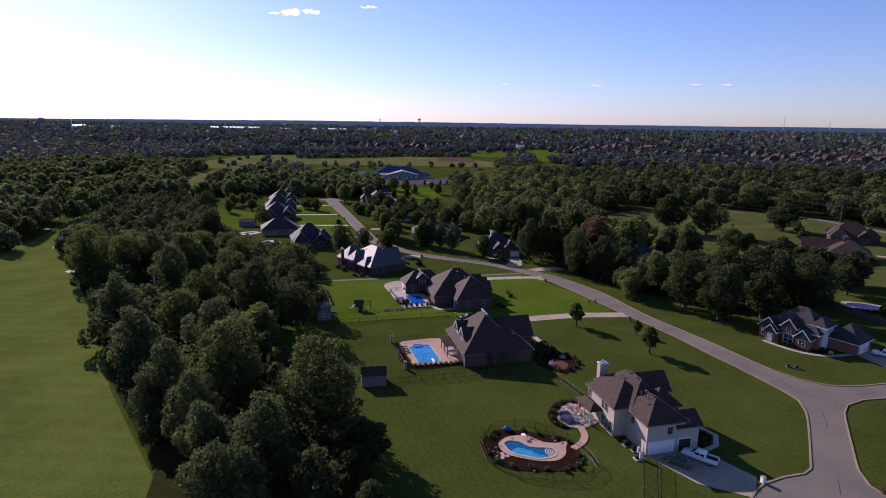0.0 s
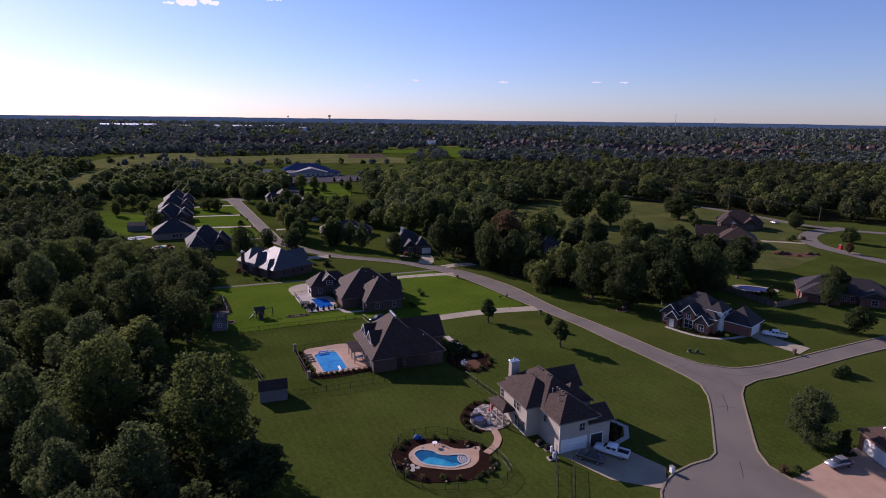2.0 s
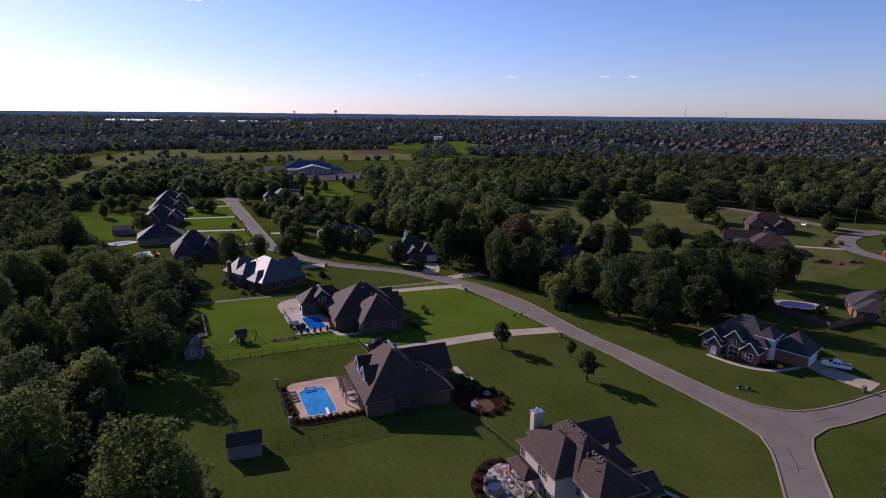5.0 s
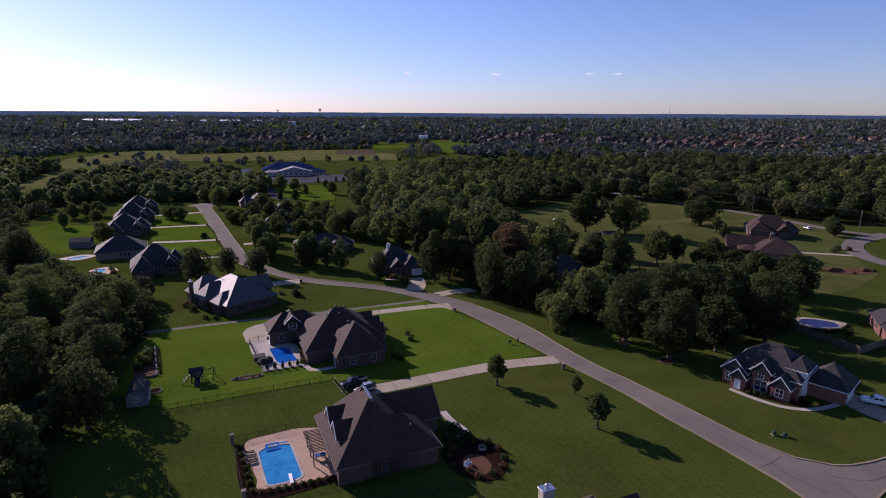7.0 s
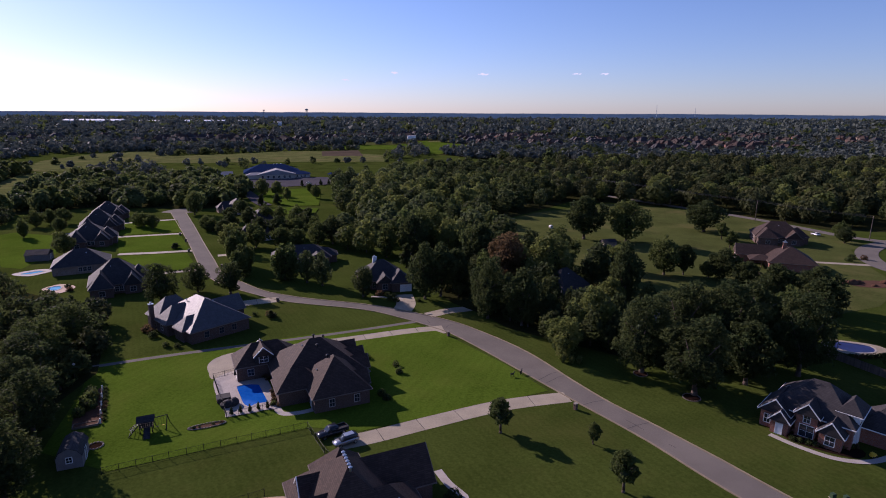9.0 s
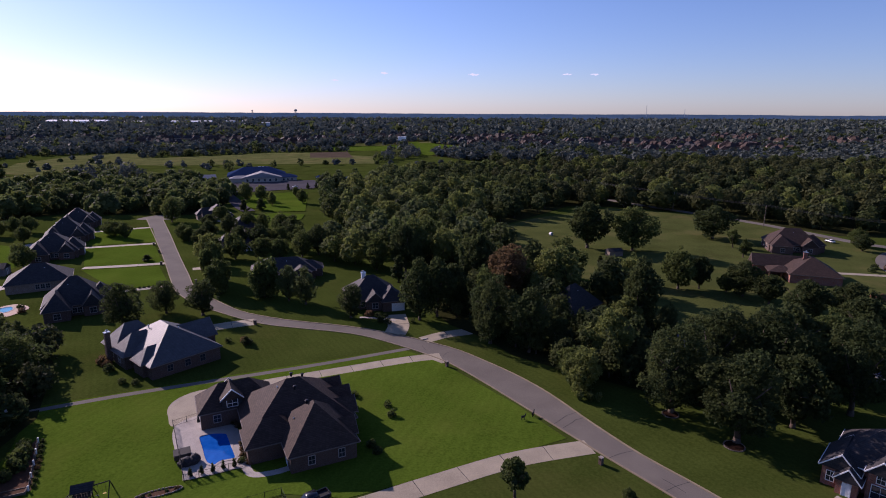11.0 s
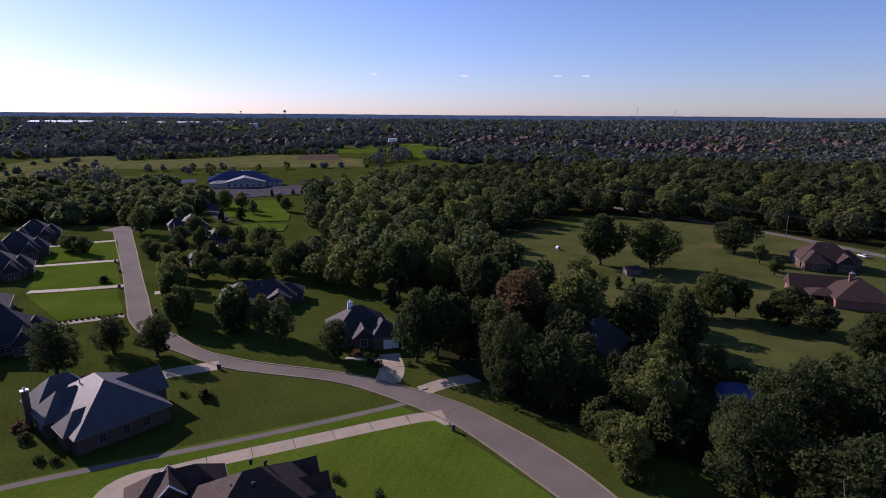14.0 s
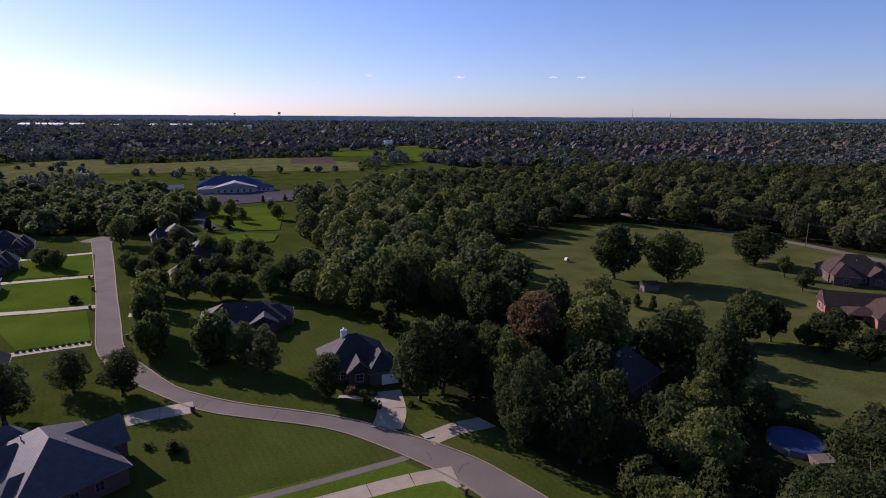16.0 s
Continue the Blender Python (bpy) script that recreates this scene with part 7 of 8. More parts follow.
part("tub_shell", block(-1.3, 1.3, -1.1, 1.1, 0, 0.85, 0.1), M_BRICK_BROWN, spa2)
part("cover", block(-1.35, 1.35, -1.15, 1.15, 0.85, 0.98, 0.05), M_ROOF_GREY, spa2)
rocks = root("rock_waterfall", -37.6, 171.4, 24, "dark boulder waterfall at pool edge", "rockwork", "", 0.1)
for k in range(6):
    bm = bmesh.new()
    bmesh.ops.create_icosphere(bm, subdivisions=2, radius=0.7 + 0.12 * (k % 3), matrix=pose(-0.9 + 0.4 * k, 0.35 * (k % 2), 0.3 + 0.1 * (k % 3)))
    for v in bm.verts:
        v.co += v.co.normalized() * noise.noise(v.co * 1.7 + Vector((k * 3.1, 0, 0))) * 0.22
    part("boulder", bm, M_ROOF_GREY, rocks)
for k in range(5):
    column_shrub(-36.0 + 1.55 * k, 168.1 + 0.62 * k, 0.95)
pt = root("patio_umbrella", -40.0, 183.2, 0, "closed dark umbrella over patio table", "umbrella", "", 0.14)
bm = bmesh.new()
rod(bm, (0, 0, 0), (0, 0, 2.5), 0.035)
part("pole", bm, M_STEEL, pt)
bm = bmesh.new()
rod(bm, (0, 0, 1.2), (0, 0, 2.5), 0.3, 0.06, 10)
part("canopy", bm, M_DARKMETAL, pt)
t2 = root("patio_table", -39.2, 183.6, 0, "dark round metal table on deck", "table", "", 0.14)
bm = bmesh.new()
rod(bm, (0, 0, 0.68), (0, 0, 0.74), 0.6, None, 16)
part("tabletop", bm, M_DARKMETAL, t2)
bm = bmesh.new()
rod(bm, (0, 0, 0), (0, 0, 0.7), 0.06, None, 8)
part("pedestal", bm, M_DARKMETAL, t2)
for x, y in ((-30.4, 177.2), (-29.8, 175.4), (-29.2, 173.4), (-29.0, 171.8), (-34.2, 184.4), (-32.8, 183.2), (-27.6, 171.4)):
    shrub(x, y, 1.0, (2, 1, 5)[int(x * 10) % 3], "flowering shrub against the house wall")
garden_bed([(-42.2, 162.8), (-42.0, 163.9), (-39.4, 164.8), (-37.0, 165.7), (-36.2, 165.3), (-36.6, 164.4), (-39.0, 163.4), (-41.2, 162.4)], "oval flower bed of red-brown soil on lawn", M_SOIL)
edge_rng = random.Random(31)
edging = root("bed_edging", -39.2, 164.1, 22, "pale stones edging an oval flower bed", "garden edging", "", 0.08)
for k in range(40):
    a = k * 2 * math.pi / 40
    part("stone", block(-0.2, 0.2, -0.1, 0.1, 0, edge_rng.uniform(0.12, 0.2), 0.03), M_STONE, edging).matrix_local = pose(3.25 * math.cos(a), 0.85 * math.sin(a), 0, 0, 0, math.degrees(math.atan2(0.85 * math.cos(a), -3.25 * math.sin(a))))
for k, (x, y) in enumerate(((-41.2, 163.1), (-40.4, 163.6), (-38.2, 164.5), (-36.9, 165.0))):
    shrub(x, y, (0.62, 0.4, 0.5, 0.62)[k], None, "small flower clump in stone bed")
ps = root("swing_set", -49.4, 162.6, 20, "dark timber play tower with swings", "play frame")
for sx in (-1.0, 1.0):
    for sy in (-0.8, 0.8):
        part("post", block(sx - 0.08, sx + 0.08, sy - 0.08, sy + 0.08, 0, 2.4), M_DARKMETAL, ps)
part("platform", block(-1.15, 1.15, -0.95, 0.95, 1.2, 1.32), M_TIMBER, ps)
part("tower_roof", roof_prism(-1.2, 1.2, -1.0, 1.0, 2.4, 0.75, "gx", 0.25, 0.08), M_ROOF_GREY, ps, "dark fabric canopy")
for sy in (-0.9, 0.9):
    for k in range(6):
        part("panel_board", block(-1.0 + k * 0.34, -0.72 + k * 0.34, sy - 0.02, sy + 0.02, 1.32, 1.95), M_ROOF_GREY, ps)
bm = block(-0.55, 0.55, 0, 2.5, -0.03, 0.03)
for sx in (-0.55, 0.51):
    bm2 = block(sx, sx + 0.04, 0, 2.5, 0.03, 0.18)
    bm.from_mesh(mesh_of(bm2, "slide_side", M_ROOF_GREY))
bm.transform(pose(0.2, -3.1, 0.05, 27, 0, 0))
part("slide", bm, M_ROOF_GREY, ps)
bm = bmesh.new()
rod(bm, (1.0, 0, 2.35), (3.5, 0.5, 2.35), 0.08)
part("swing_beam", bm, M_DARKMETAL, ps)
for x0, y0, x1, y1 in ((3.7, 1.9, 3.5, 0.5), (3.2, -1.1, 3.5, 0.5), (1.3, 1.9, 1.1, 0.1)):
    bm = bmesh.new()
    rod(bm, (x0, y0, 0), (x1, y1, 2.35), 0.08)
    part("brace", bm, M_DARKMETAL, ps)
for y0, y1 in ((1.7, 0.7), (-1.5, -0.7)):
    bm = bmesh.new()
    rod(bm, (-3.0, y0, 0), (-1.0, y1, 1.9), 0.08)
    part("climbing_rail", bm, M_DARKMETAL, ps)
for k in range(5):
    f = 0.15 + 0.17 * k
    bm = bmesh.new()
    rod(bm, (-3.0 + 2 * f, 1.7 - 1.0 * f, 1.9 * f), (-3.0 + 2 * f, -1.5 + 0.8 * f, 1.9 * f), 0.04, None, 6)
    part("climbing_rung", bm, M_DARKMETAL, ps)
for k in range(2):
    x = 1.7 + k * 0.95
    y = 0.2 * (x - 1.0)
    sw = part("swing_seat", block(x - 0.24, x + 0.24, y - 0.1, y + 0.1, 0.5, 0.55), M_YELLOW if k == 1 else M_DARKMETAL, ps)
    for dx in (-0.22, 0.22):
        bm = bmesh.new()
        rod(bm, (x + dx, y, 0.5), (x + dx, y, 2.3), 0.015, None, 4)
        part("chain", bm, M_DARKMETAL, sw)
garden_bed([(-67.4, 180.2), (-66.6, 180.0), (-62.4, 172.2), (-59.0, 165.6), (-60.2, 164.8), (-63.4, 164.0), (-66, 170)], "vegetable plot of bare soil and plants", M_SOIL, 0.1)
pf = root("picket_fence", -66.2, 179.2, 0, "short white and dark picket fence", "fence")
o0 = pf.matrix_world.translation
for k in range(9):
    x, y = -66.2 + 0.86 * k - o0.x, 179.2 - 1.7 * k - o0.y
    part("post", block(x - 0.12, x + 0.12, y - 0.12, y + 0.12, 0, 1.2, 0.02), M_WHITE if k % 2 == 0 else M_TIMBER, pf)
for h in (0.4, 1.0):
    bm = bmesh.new()
    rod(bm, (0, 0, h), (6.9, -13.6, h), 0.05, None, 4)
    part("rail", bm, M_TIMBER, pf)
for k in range(9):
    shrub(-65.7 + 0.82 * k, 179.6 - 1.62 * k, 0.7, None, "leafy vegetable row beside picket fence")
for x, y, h in ((-66.4, 175.6, 2.2), (-65.6, 173.2, 2.5), (-64.4, 171.0, 2.1), (-67.4, 177.4, 1.9), (-64.8, 168.4, 1.8)):
    shrub(x, y, h, 1, "tall leafy bush over the vegetable plot", 1.1)
bx = root("raised_bed", -61.4, 164.6, 22, "low timber-edged soil bed", "raised bed", "", 0.1)
for x0, x1, y0, y1 in ((-2.1, 2.1, -0.75, -0.63), (-2.1, 2.1, 0.63, 0.75), (-2.1, -1.98, -0.63, 0.63), (1.98, 2.1, -0.63, 0.63)):
    part("edge_board", block(x0, x1, y0, y1, 0, 0.4, 0.01), M_TIMBER, bx)
part("soil", block(-1.98, 1.98, -0.63, 0.63, 0, 0.3), M_SOIL, bx)
ring_bed = root("rock_bed", -55.9, 157.8, 0, "small round rock-edged bed beside shed", "flower bed", "", 0.06)
bm = bmesh.new()
bmesh.ops.create_circle(bm, cap_ends=True, segments=20, radius=1.1, matrix=pose(0, 0, 0.02))
part("soil", bm, M_MULCH, ring_bed)
for k in range(14):
    a = k * 2 * math.pi / 14
    part("stone", block(-0.2, 0.2, -0.13, 0.13, -0.05, 0.2, 0.05), M_STONE, ring_bed).matrix_local = pose(1.15 * math.cos(a), 1.15 * math.sin(a), 0, 0, 0, math.degrees(a) + 90)
bl = root("lamp_post", -75, 185, 0, "slim lawn lamp post with white globe", "lamp post")
bm = bmesh.new()
rod(bm, (0, 0, 0), (0, 0, 3.2), 0.06)
part("pole", bm, M_DARKMETAL, bl)
bm = bmesh.new()
bmesh.ops.create_icosphere(bm, subdivisions=2, radius=0.3, matrix=pose(0, 0, 3.4))
part("globe", bm, M_WHITE, bl)


# mailboxes and kerbside boxes
def mailbox(x, y, turn, label):
    b = root("mailbox", x, y, turn, label, "mailbox", "kerbside mailboxes")
    part("pillar", block(-0.32, 0.32, -0.3, 0.3, -0.05, 1.25, 0.02), M_BRICK_BROWN, b)
    part("cap", block(-0.38, 0.38, -0.36, 0.36, 1.25, 1.37, 0.03), M_STONE, b)
    part("box_door", block(-0.12, 0.12, 0.28, 0.33, 0.85, 1.12, 0.01), M_DARKMETAL, b)


for x, y, a in ((7.4, 208.6, 120), (30.6, 168.4, 120), (-44.4, 238.6, 150), (-98.4, 306.8, 60), (-116.6, 342.6, 60), (-107.8, 327.4, 60), (-75.6, 280.4, 60)):
    mailbox(x, y, a, "dark brick mailbox pillar at the kerb")
mailbox(87.6, 139.6, 20, "red-brown brick mailbox at the drive")
bin_ = root("wheeled_bin", 38.6, 91.0, 20, "pale grey wheeled bin at the kerb", "bin")
part("body", block(-0.3, 0.3, -0.35, 0.35, 0.05, 1.05, 0.05), M_WHITE, bin_)
part("lid", block(-0.33, 0.33, -0.4, 0.4, 1.05, 1.14, 0.03), M_ROOF_PALE, bin_)
rb = root("portable_toilet", 185.6, 266.0, 20, "red portable toilet with pale roof beside the street", "portable toilet")
part("cabin", block(-0.62, 0.62, -0.62, 0.62, 0, 2.15, 0.05), M_RED, rb)
part("door", block(-0.40, 0.40, -0.66, -0.60, 0.12, 2.0, 0.01), M_RED, rb)
part("roof", block(-0.68, 0.68, -0.68, 0.68, 2.15, 2.35, 0.08), M_ROOF_PALE, rb)
part("skid", block(-0.66, 0.66, -0.66, 0.66, -0.05, 0.08), M_DARKMETAL, rb)
for x, y in ((62.4, 140.5), (64.0, 139.9)):
    u = root("utility_box", x, y, 10, "green utility pedestal on the verge", "utility box", "utility boxes")
    part("case", block(-0.35, 0.35, -0.3, 0.3, 0, 0.8, 0.05), M_GREENBOX, u)
    part("base", block(-0.45, 0.45, -0.4, 0.4, -0.02, 0.08), M_CONCRETE, u)
for x, y, a in ((21.6, 186.4, 20), (23.8, 187.6, 60)):
    s = root("lawn_ornament", x - 1.2, y - 3.0, a, "small dark figure-like lawn ornament stand", "ornament", "lawn ornaments")
    bm = bmesh.new()
    rod(bm, (-0.3, 0, 0.7), (0.4, 0, 0.75), 0.22, 0.18)
    rod(bm, (0.4, 0, 0.75), (0.65, 0, 1.3), 0.12, 0.08)
    part("form", bm, M_DARKMETAL, s)
    for dx in (-0.25, 0.3):
        part("leg", block(dx - 0.05, dx + 0.05, -0.08, 0.08, 0, 0.7), M_DARKMETAL, s)
mc = root("manhole_frame", 2.6, 225.8, 20, "pale storm-drain inlet at the kerb", "drain")
part("hood", block(-0.9, 0.9, -0.35, 0.35, 0.0, 0.22, 0.04), M_PATIO, mc)
part("grate", block(-0.6, 0.6, -0.36, -0.3, 0.02, 0.15), M_DARKMETAL, mc)

# red brick house garden
garden_bed([(65.6, 156.6), (70, 152.2), (74.2, 150.2), (76.4, 152.6), (72, 155), (67, 159)], "dark mulch flower bed before the brick house")
for k in range(11):
    shrub(66.4 + 0.95 * k, 156.4 - 0.78 * k + 0.05 * k * k, 0.9, None, "clipped shrub before the brick house")
pc = root("toy_car", 76.6, 150.6, 20, "yellow plastic ride-on toy by bed", "toy")
part("shell", block(-0.6, 0.6, -0.35, 0.35, 0.2, 0.65, 0.1), M_YELLOW, pc)
part("hood", block(-0.5, 0.1, -0.3, 0.3, 0.6, 0.95, 0.1), M_YELLOW, pc)
for sx in (-0.4, 0.4):
    for sy in (-0.36, 0.36):
        bm = bmesh.new()
        rod(bm, (sx, sy - 0.05, 0.2), (sx, sy + 0.05, 0.2), 0.2, None, 12)
        part("wheel", bm, M_RUBBER, pc)
# timber fence and covered pool beyond
tf = root("timber_fence", 94.4, 206, 0, "weathered timber privacy fence round a garden", "fence")
fo = tf.matrix_world.translation.copy()
fence_pts = [(94.4, 206), (99.5, 191), (104.7, 176.8), (124.1, 186.2)]
for a, b in zip(fence_pts, fence_pts[1:]):
    n = int(math.dist(a, b) / 0.3)
    for k in range(n):
        x, y = a[0] + (b[0] - a[0]) * k / n, a[1] + (b[1] - a[1]) * k / n
        bm = block(-0.14, 0.14, -0.02, 0.02, 0, 1.9 + 0.04 * (k % 3))
        ang = math.degrees(math.atan2(b[1] - a[1], b[0] - a[0]))
        o = part("board", bm, M_TIMBER, tf)
        o.location, o.rotation_euler = (x - fo.x, y - fo.y, ground_z(y) - fo.z), (0, 0, radians(ang))
pool([(104, 199.6), (108, 202), (114, 198.4), (112, 194.6), (106.4, 194.8)], M_COVER, [(102.6, 199.8), (106.6, 203.4), (115.4, 199.8), (116.4, 195.4), (112, 193.2), (104.8, 193.8)], M_CONCRETE, "pool under a dark blue cover", "pale concrete deck round covered pool", 1.4)
for k in range(9):
    shrub(100.6 + 1.5 * k, 192.4 - 0.4 * k + (0.2 * k) ** 2, 1.2, None, "dark shrub round the covered pool")
abp = root("above_ground_pool", 69.0, 218.4, 0, "round above-ground pool with blue cover", "swimming pool")
bm = bmesh.new()
bmesh.ops.create_cone(bm, cap_ends=False, segments=32, radius1=4.6, radius2=4.6, depth=1.3, matrix=pose(0, 0, 0.65))
part("pool_wall", bm, M_ROOF_PALE, abp)
bm = bmesh.new()
bmesh.ops.create_circle(bm, cap_ends=True, segments=32, radius=4.55, matrix=pose(0, 0, 1.22))
part("cover", bm, M_COVER, abp)
part("timber_deck", block(-1.0, 5.2, -7.4, -4.6, 0, 1.3, 0.02), M_TIMBER, abp)
for k in range(3):
    part("deck_step", block(0.2 + 0 * k, 1.6, -8.3 + 0.3 * k, -8.0 + 0.3 * k, 0, 0.3 + 0.3 * k), M_TIMBER, abp)
lounger(70.6, 212.4, 30, M_WHITE, "white lounger on the timber deck")

# soil heaps on the building plot
for x, y, s in ((151, 254.5, 1.5), (154.4, 255.6, 1.1), (164, 255, 1.2), (167, 254.4, 0.8), (157, 251, 0.7)):
    heap = root("soil_heap", x, y, 0, "heap of bare red-brown soil on the plot", "soil heap", "soil heaps")
    bm = bmesh.new()
    bmesh.ops.create_icosphere(bm, subdivisions=3, radius=1.0)
    for v in bm.verts:
        v.co *= 1 + 0.45 * noise.noise(v.co * 1.6 + Vector((x, y, 0)))
        v.co = Vector((v.co.x * s * 1.8, v.co.y * s * 1.2, v.co.z * s))
    part("soil", bm, M_SOIL, heap, "", True)

# pools and sheds of the left-hand houses
pool([(-145.6, 272.4), (-141, 277), (-138.6, 276), (-142, 271.4)], M_POOL_TEAL, [(-148, 272), (-142.6, 279), (-136.4, 277), (-140, 269.6)], M_PATIO, "small freeform pool of turquoise water", "pale concrete deck round the pool", 1.5)
pool([(-124.6, 254.6), (-122, 257), (-119.6, 254), (-120.4, 251)], M_POOL_TEAL, [(-125.6, 253.6), (-122.4, 259.2), (-115.8, 255.4), (-117.2, 247.8), (-120.4, 249)], M_TANDECK, "small turquoise pool beside the house", "tan concrete deck round the pool", 1.5)
pool([(-172, 345), (-166, 350), (-163.4, 348), (-169, 343)], M_POOL_BLUE, [(-174, 345), (-166, 352.6), (-161, 348), (-169, 340.6)], M_PATIO, "small blue pool on a far lawn", "pale concrete deck round far pool", 1.5)
barn_shed(-151.6, 291.5, 14, 8, 6, 2.6, 1.6, M_SHEDGREY, M_ROOF_GREY, "grey outbuilding behind the houses", False)
for x, y, s in ((-118.5, 255.6, 1.4), (-115.4, 251.6, 1.5), (-128.6, 248.6, 1.6), (-149, 270, 1.2), (-66, 212, 1.9), (-69.4, 209.6, 1.7), (-63.4, 203, 1.4), (-60.2, 202.4, 1.2), (-42.2, 225, 1.3), (-43.6, 225.6, 1.5), (-42.8, 224.2, 1.2), (-73.1, 214, 2.2), (-71.4, 212.6, 1.6), (-10.6, 243.2, 1.6), (-13.2, 244.4, 1.9), (-8.4, 243.6, 1.2), (-7.6, 238, 1.6), (-9.4, 239.4, 1.8), (-0.6, 238.4, 1.3), (-48, 226, 1.2),
                (56.8, 91.4, 1.2), (58.2, 90.6, 1.0), (59.4, 92, 0.9), (-6.6, 173.6, 1.3), (-7.8, 175.6, 1.5), (-4.6, 186, 1.4), (-5.6, 190, 1.2), (-12.6, 194.6, 1.2), (-98.4, 343.6, 1.4), (-99.8, 345, 1.3), (174, 286, 2.0), (178, 290, 2.2), (182, 288, 2.0)):
    shrub(x, y, s, None, "rounded dark green shrub by a house")
for k in range(12):
    shrub(-84.6 - 1.3 * k, 278.4 - 0.55 * k, 0.7, 0, "low hedge shrub along the drive")

# meadow: bale, shed, poles with wires
bale = root("hay_bale", 67.9, 358.3, 30, "white-wrapped round hay bale", "hay bale")
bm = bmesh.new()
bmesh.ops.create_cone(bm, cap_ends=True, segments=20, radius1=0.9, radius2=0.9, depth=1.5, matrix=pose(0, 0, 0.85, 90, 0, 0))
bmesh.ops.bevel(bm, geom=[e for e in bm.edges if abs(e.verts[0].co.y - e.verts[1].co.y) < 0.01], offset=0.12, segments=2, affect="EDGES")
part("bale_body", bm, M_WHITE, bale)
bm = bmesh.new()
rod(bm, (0, -0.77, 0.85), (0, -0.8, 0.85), 0.5, None, 16)
part("bale_end", bm, M_HAYFIELD, bale)
barn_shed(85, 314, 10, 6, 4, 2.2, 1.0, M_TIMBER, M_ROOF_GREY, "small dark shed in the meadow", False)
POLES = [(128, 505), (162.5, 431), (188.5, 378), (214, 326)]
for x, y in POLES:
    p = root("power_pole", x, y, 62, "grey timber power pole with crossarm", "power pole", "power poles")
    bm = bmesh.new()
    rod(bm, (0, 0, -0.5), (0, 0, 11.6), 0.2, 0.13)
    part("pole", bm, M_TIMBER, p)
    part("crossarm", block(-1.3, 1.3, -0.06, 0.06, 10.9, 11.05), M_TIMBER, p)
    for dx in (-1.15, 0, 1.15):
        bm = bmesh.new()
        rod(bm, (dx, 0, 11.05 if dx else 11.6), (dx, 0, 11.3 if dx else 11.85), 0.06)
        part("insulator", bm, M_STEEL, p)
for a, b in zip(POLES, POLES[1:]):
    for off in (-1.1, 1.1, 0.0):
        w = root("power_line", *a, 0, "thin dark power line between poles", "cable", "power lines")
        o = w.matrix_world.translation
        bm = bmesh.new()
        rings = []
        for k in range(9):
            t = k / 8
            x, y = a[0] + (b[0] - a[0]) * t, a[1] + (b[1] - a[1]) * t
            v = Vector((x + off * 0.9 - o.x, y + off * 0.45 - o.y, ground_z(y) + (11.3 if off else 11.9) - 2.2 * t * (1 - t) - o.z))
            rings.append([bm.verts.new(v + Vector(q) * 0.05) for q in ((1, 0.5, 0), (0, 0, 1), (-1, -0.5, 0))])
        for r, q in zip(rings, rings[1:]):
            for k in range(3):
                bm.faces.new((r[k], r[(k + 1) % 3], q[(k + 1) % 3], q[k]))
        part("wire", bm, M_DARKMETAL, w)

# meeting hall with the blue roof
hall = root("meeting_hall", -158, 584, 16, "broad hall with blue metal roof", "hall", "", 0.2)
hall.scale = (0.88, 0.92, 0.98)
HALL = (0, 56, 12, 44)
part("wall", block(*HALL, -0.3, 5.0), M_SIDING, hall)
part("roof", roof_prism(*HALL, 5.1, 6.6, "hip", 1.0, 0.5), M_ROOF_BLUE, hall)
part("wall", gable_prism(14, 50, 0, 30, 4.2, 4.2, "gy"), M_SIDING, hall)
part("roof", roof_prism(14, 50, 0, 30, 4.3, 4.2, "gy", 1.2, 0.4), M_ROOF_PALE, hall)
part("wall", block(2, 22, 2, 14, -0.3, 3.6), M_SIDING, hall)
part("roof", roof_prism(2, 22, 2, 14, 3.7, 2.0, "hip", 0.8, 0.35), M_ROOF_PALE, hall)
part("wall", block(42, 66, 6, 20, -0.3, 3.4), M_SIDING, hall)
part("roof", roof_prism(42, 66, 6, 20, 3.5, 2.4, "hip", 0.8, 0.35), M_ROOF_BLUE, hall)
for k in range(6):
    window(hall, (14, 50, 0, 30), "s", 4 + 5.4 * k, 0.6, 2.0, 2.4, M_WHITE)
for k in range(5):
    window(hall, (42, 66, 6, 20), "s", 3 + 4 * k, 0.6, 1.8, 2.0, M_WHITE)
for k in range(3):
    part("roof_unit", block(30 + 3.4 * k, 32 + 3.4 * k, 31, 33.4, 8.6, 11.4, 0.05), M_STEEL, hall)
canopy = root("entrance_canopy", -178, 592, 20, "gabled canopy over the drop-off lane", "canopy", "", 0.2)
part("roof", roof_prism(-7, 7, -5, 5, 4.2, 2.4, "gx", 0.4, 0.3), M_ROOF_PALE, canopy)
for sx in (-6, 6):
    for sy in (-4, 4):
        part("column", block(sx - 0.5, sx + 0.5, sy - 0.5, sy + 0.5, 0, 4.0, 0.03), M_BRICK_TAN, canopy)
for k in range(5):
    q = root("shade_sail", -84 + 9 * k, 606 - 3 * k, 20 * k, "blue shade canopy by the hall", "canopy", "shade canopies", 0.2)
    bm = bmesh.new()
    bmesh.ops.create_cone(bm, cap_ends=True, segments=4, radius1=4.2, radius2=0.2, depth=1.8, matrix=pose(0, 0, 3.8))
    part("canopy_top", bm, M_ROOF_BLUE, q)
    for dx in (-2.4, 2.4):
        bm = bmesh.new()
        rod(bm, (dx, 0, 0), (dx, 0, 3.0), 0.1)
        part("pole", bm, M_STEEL, q)
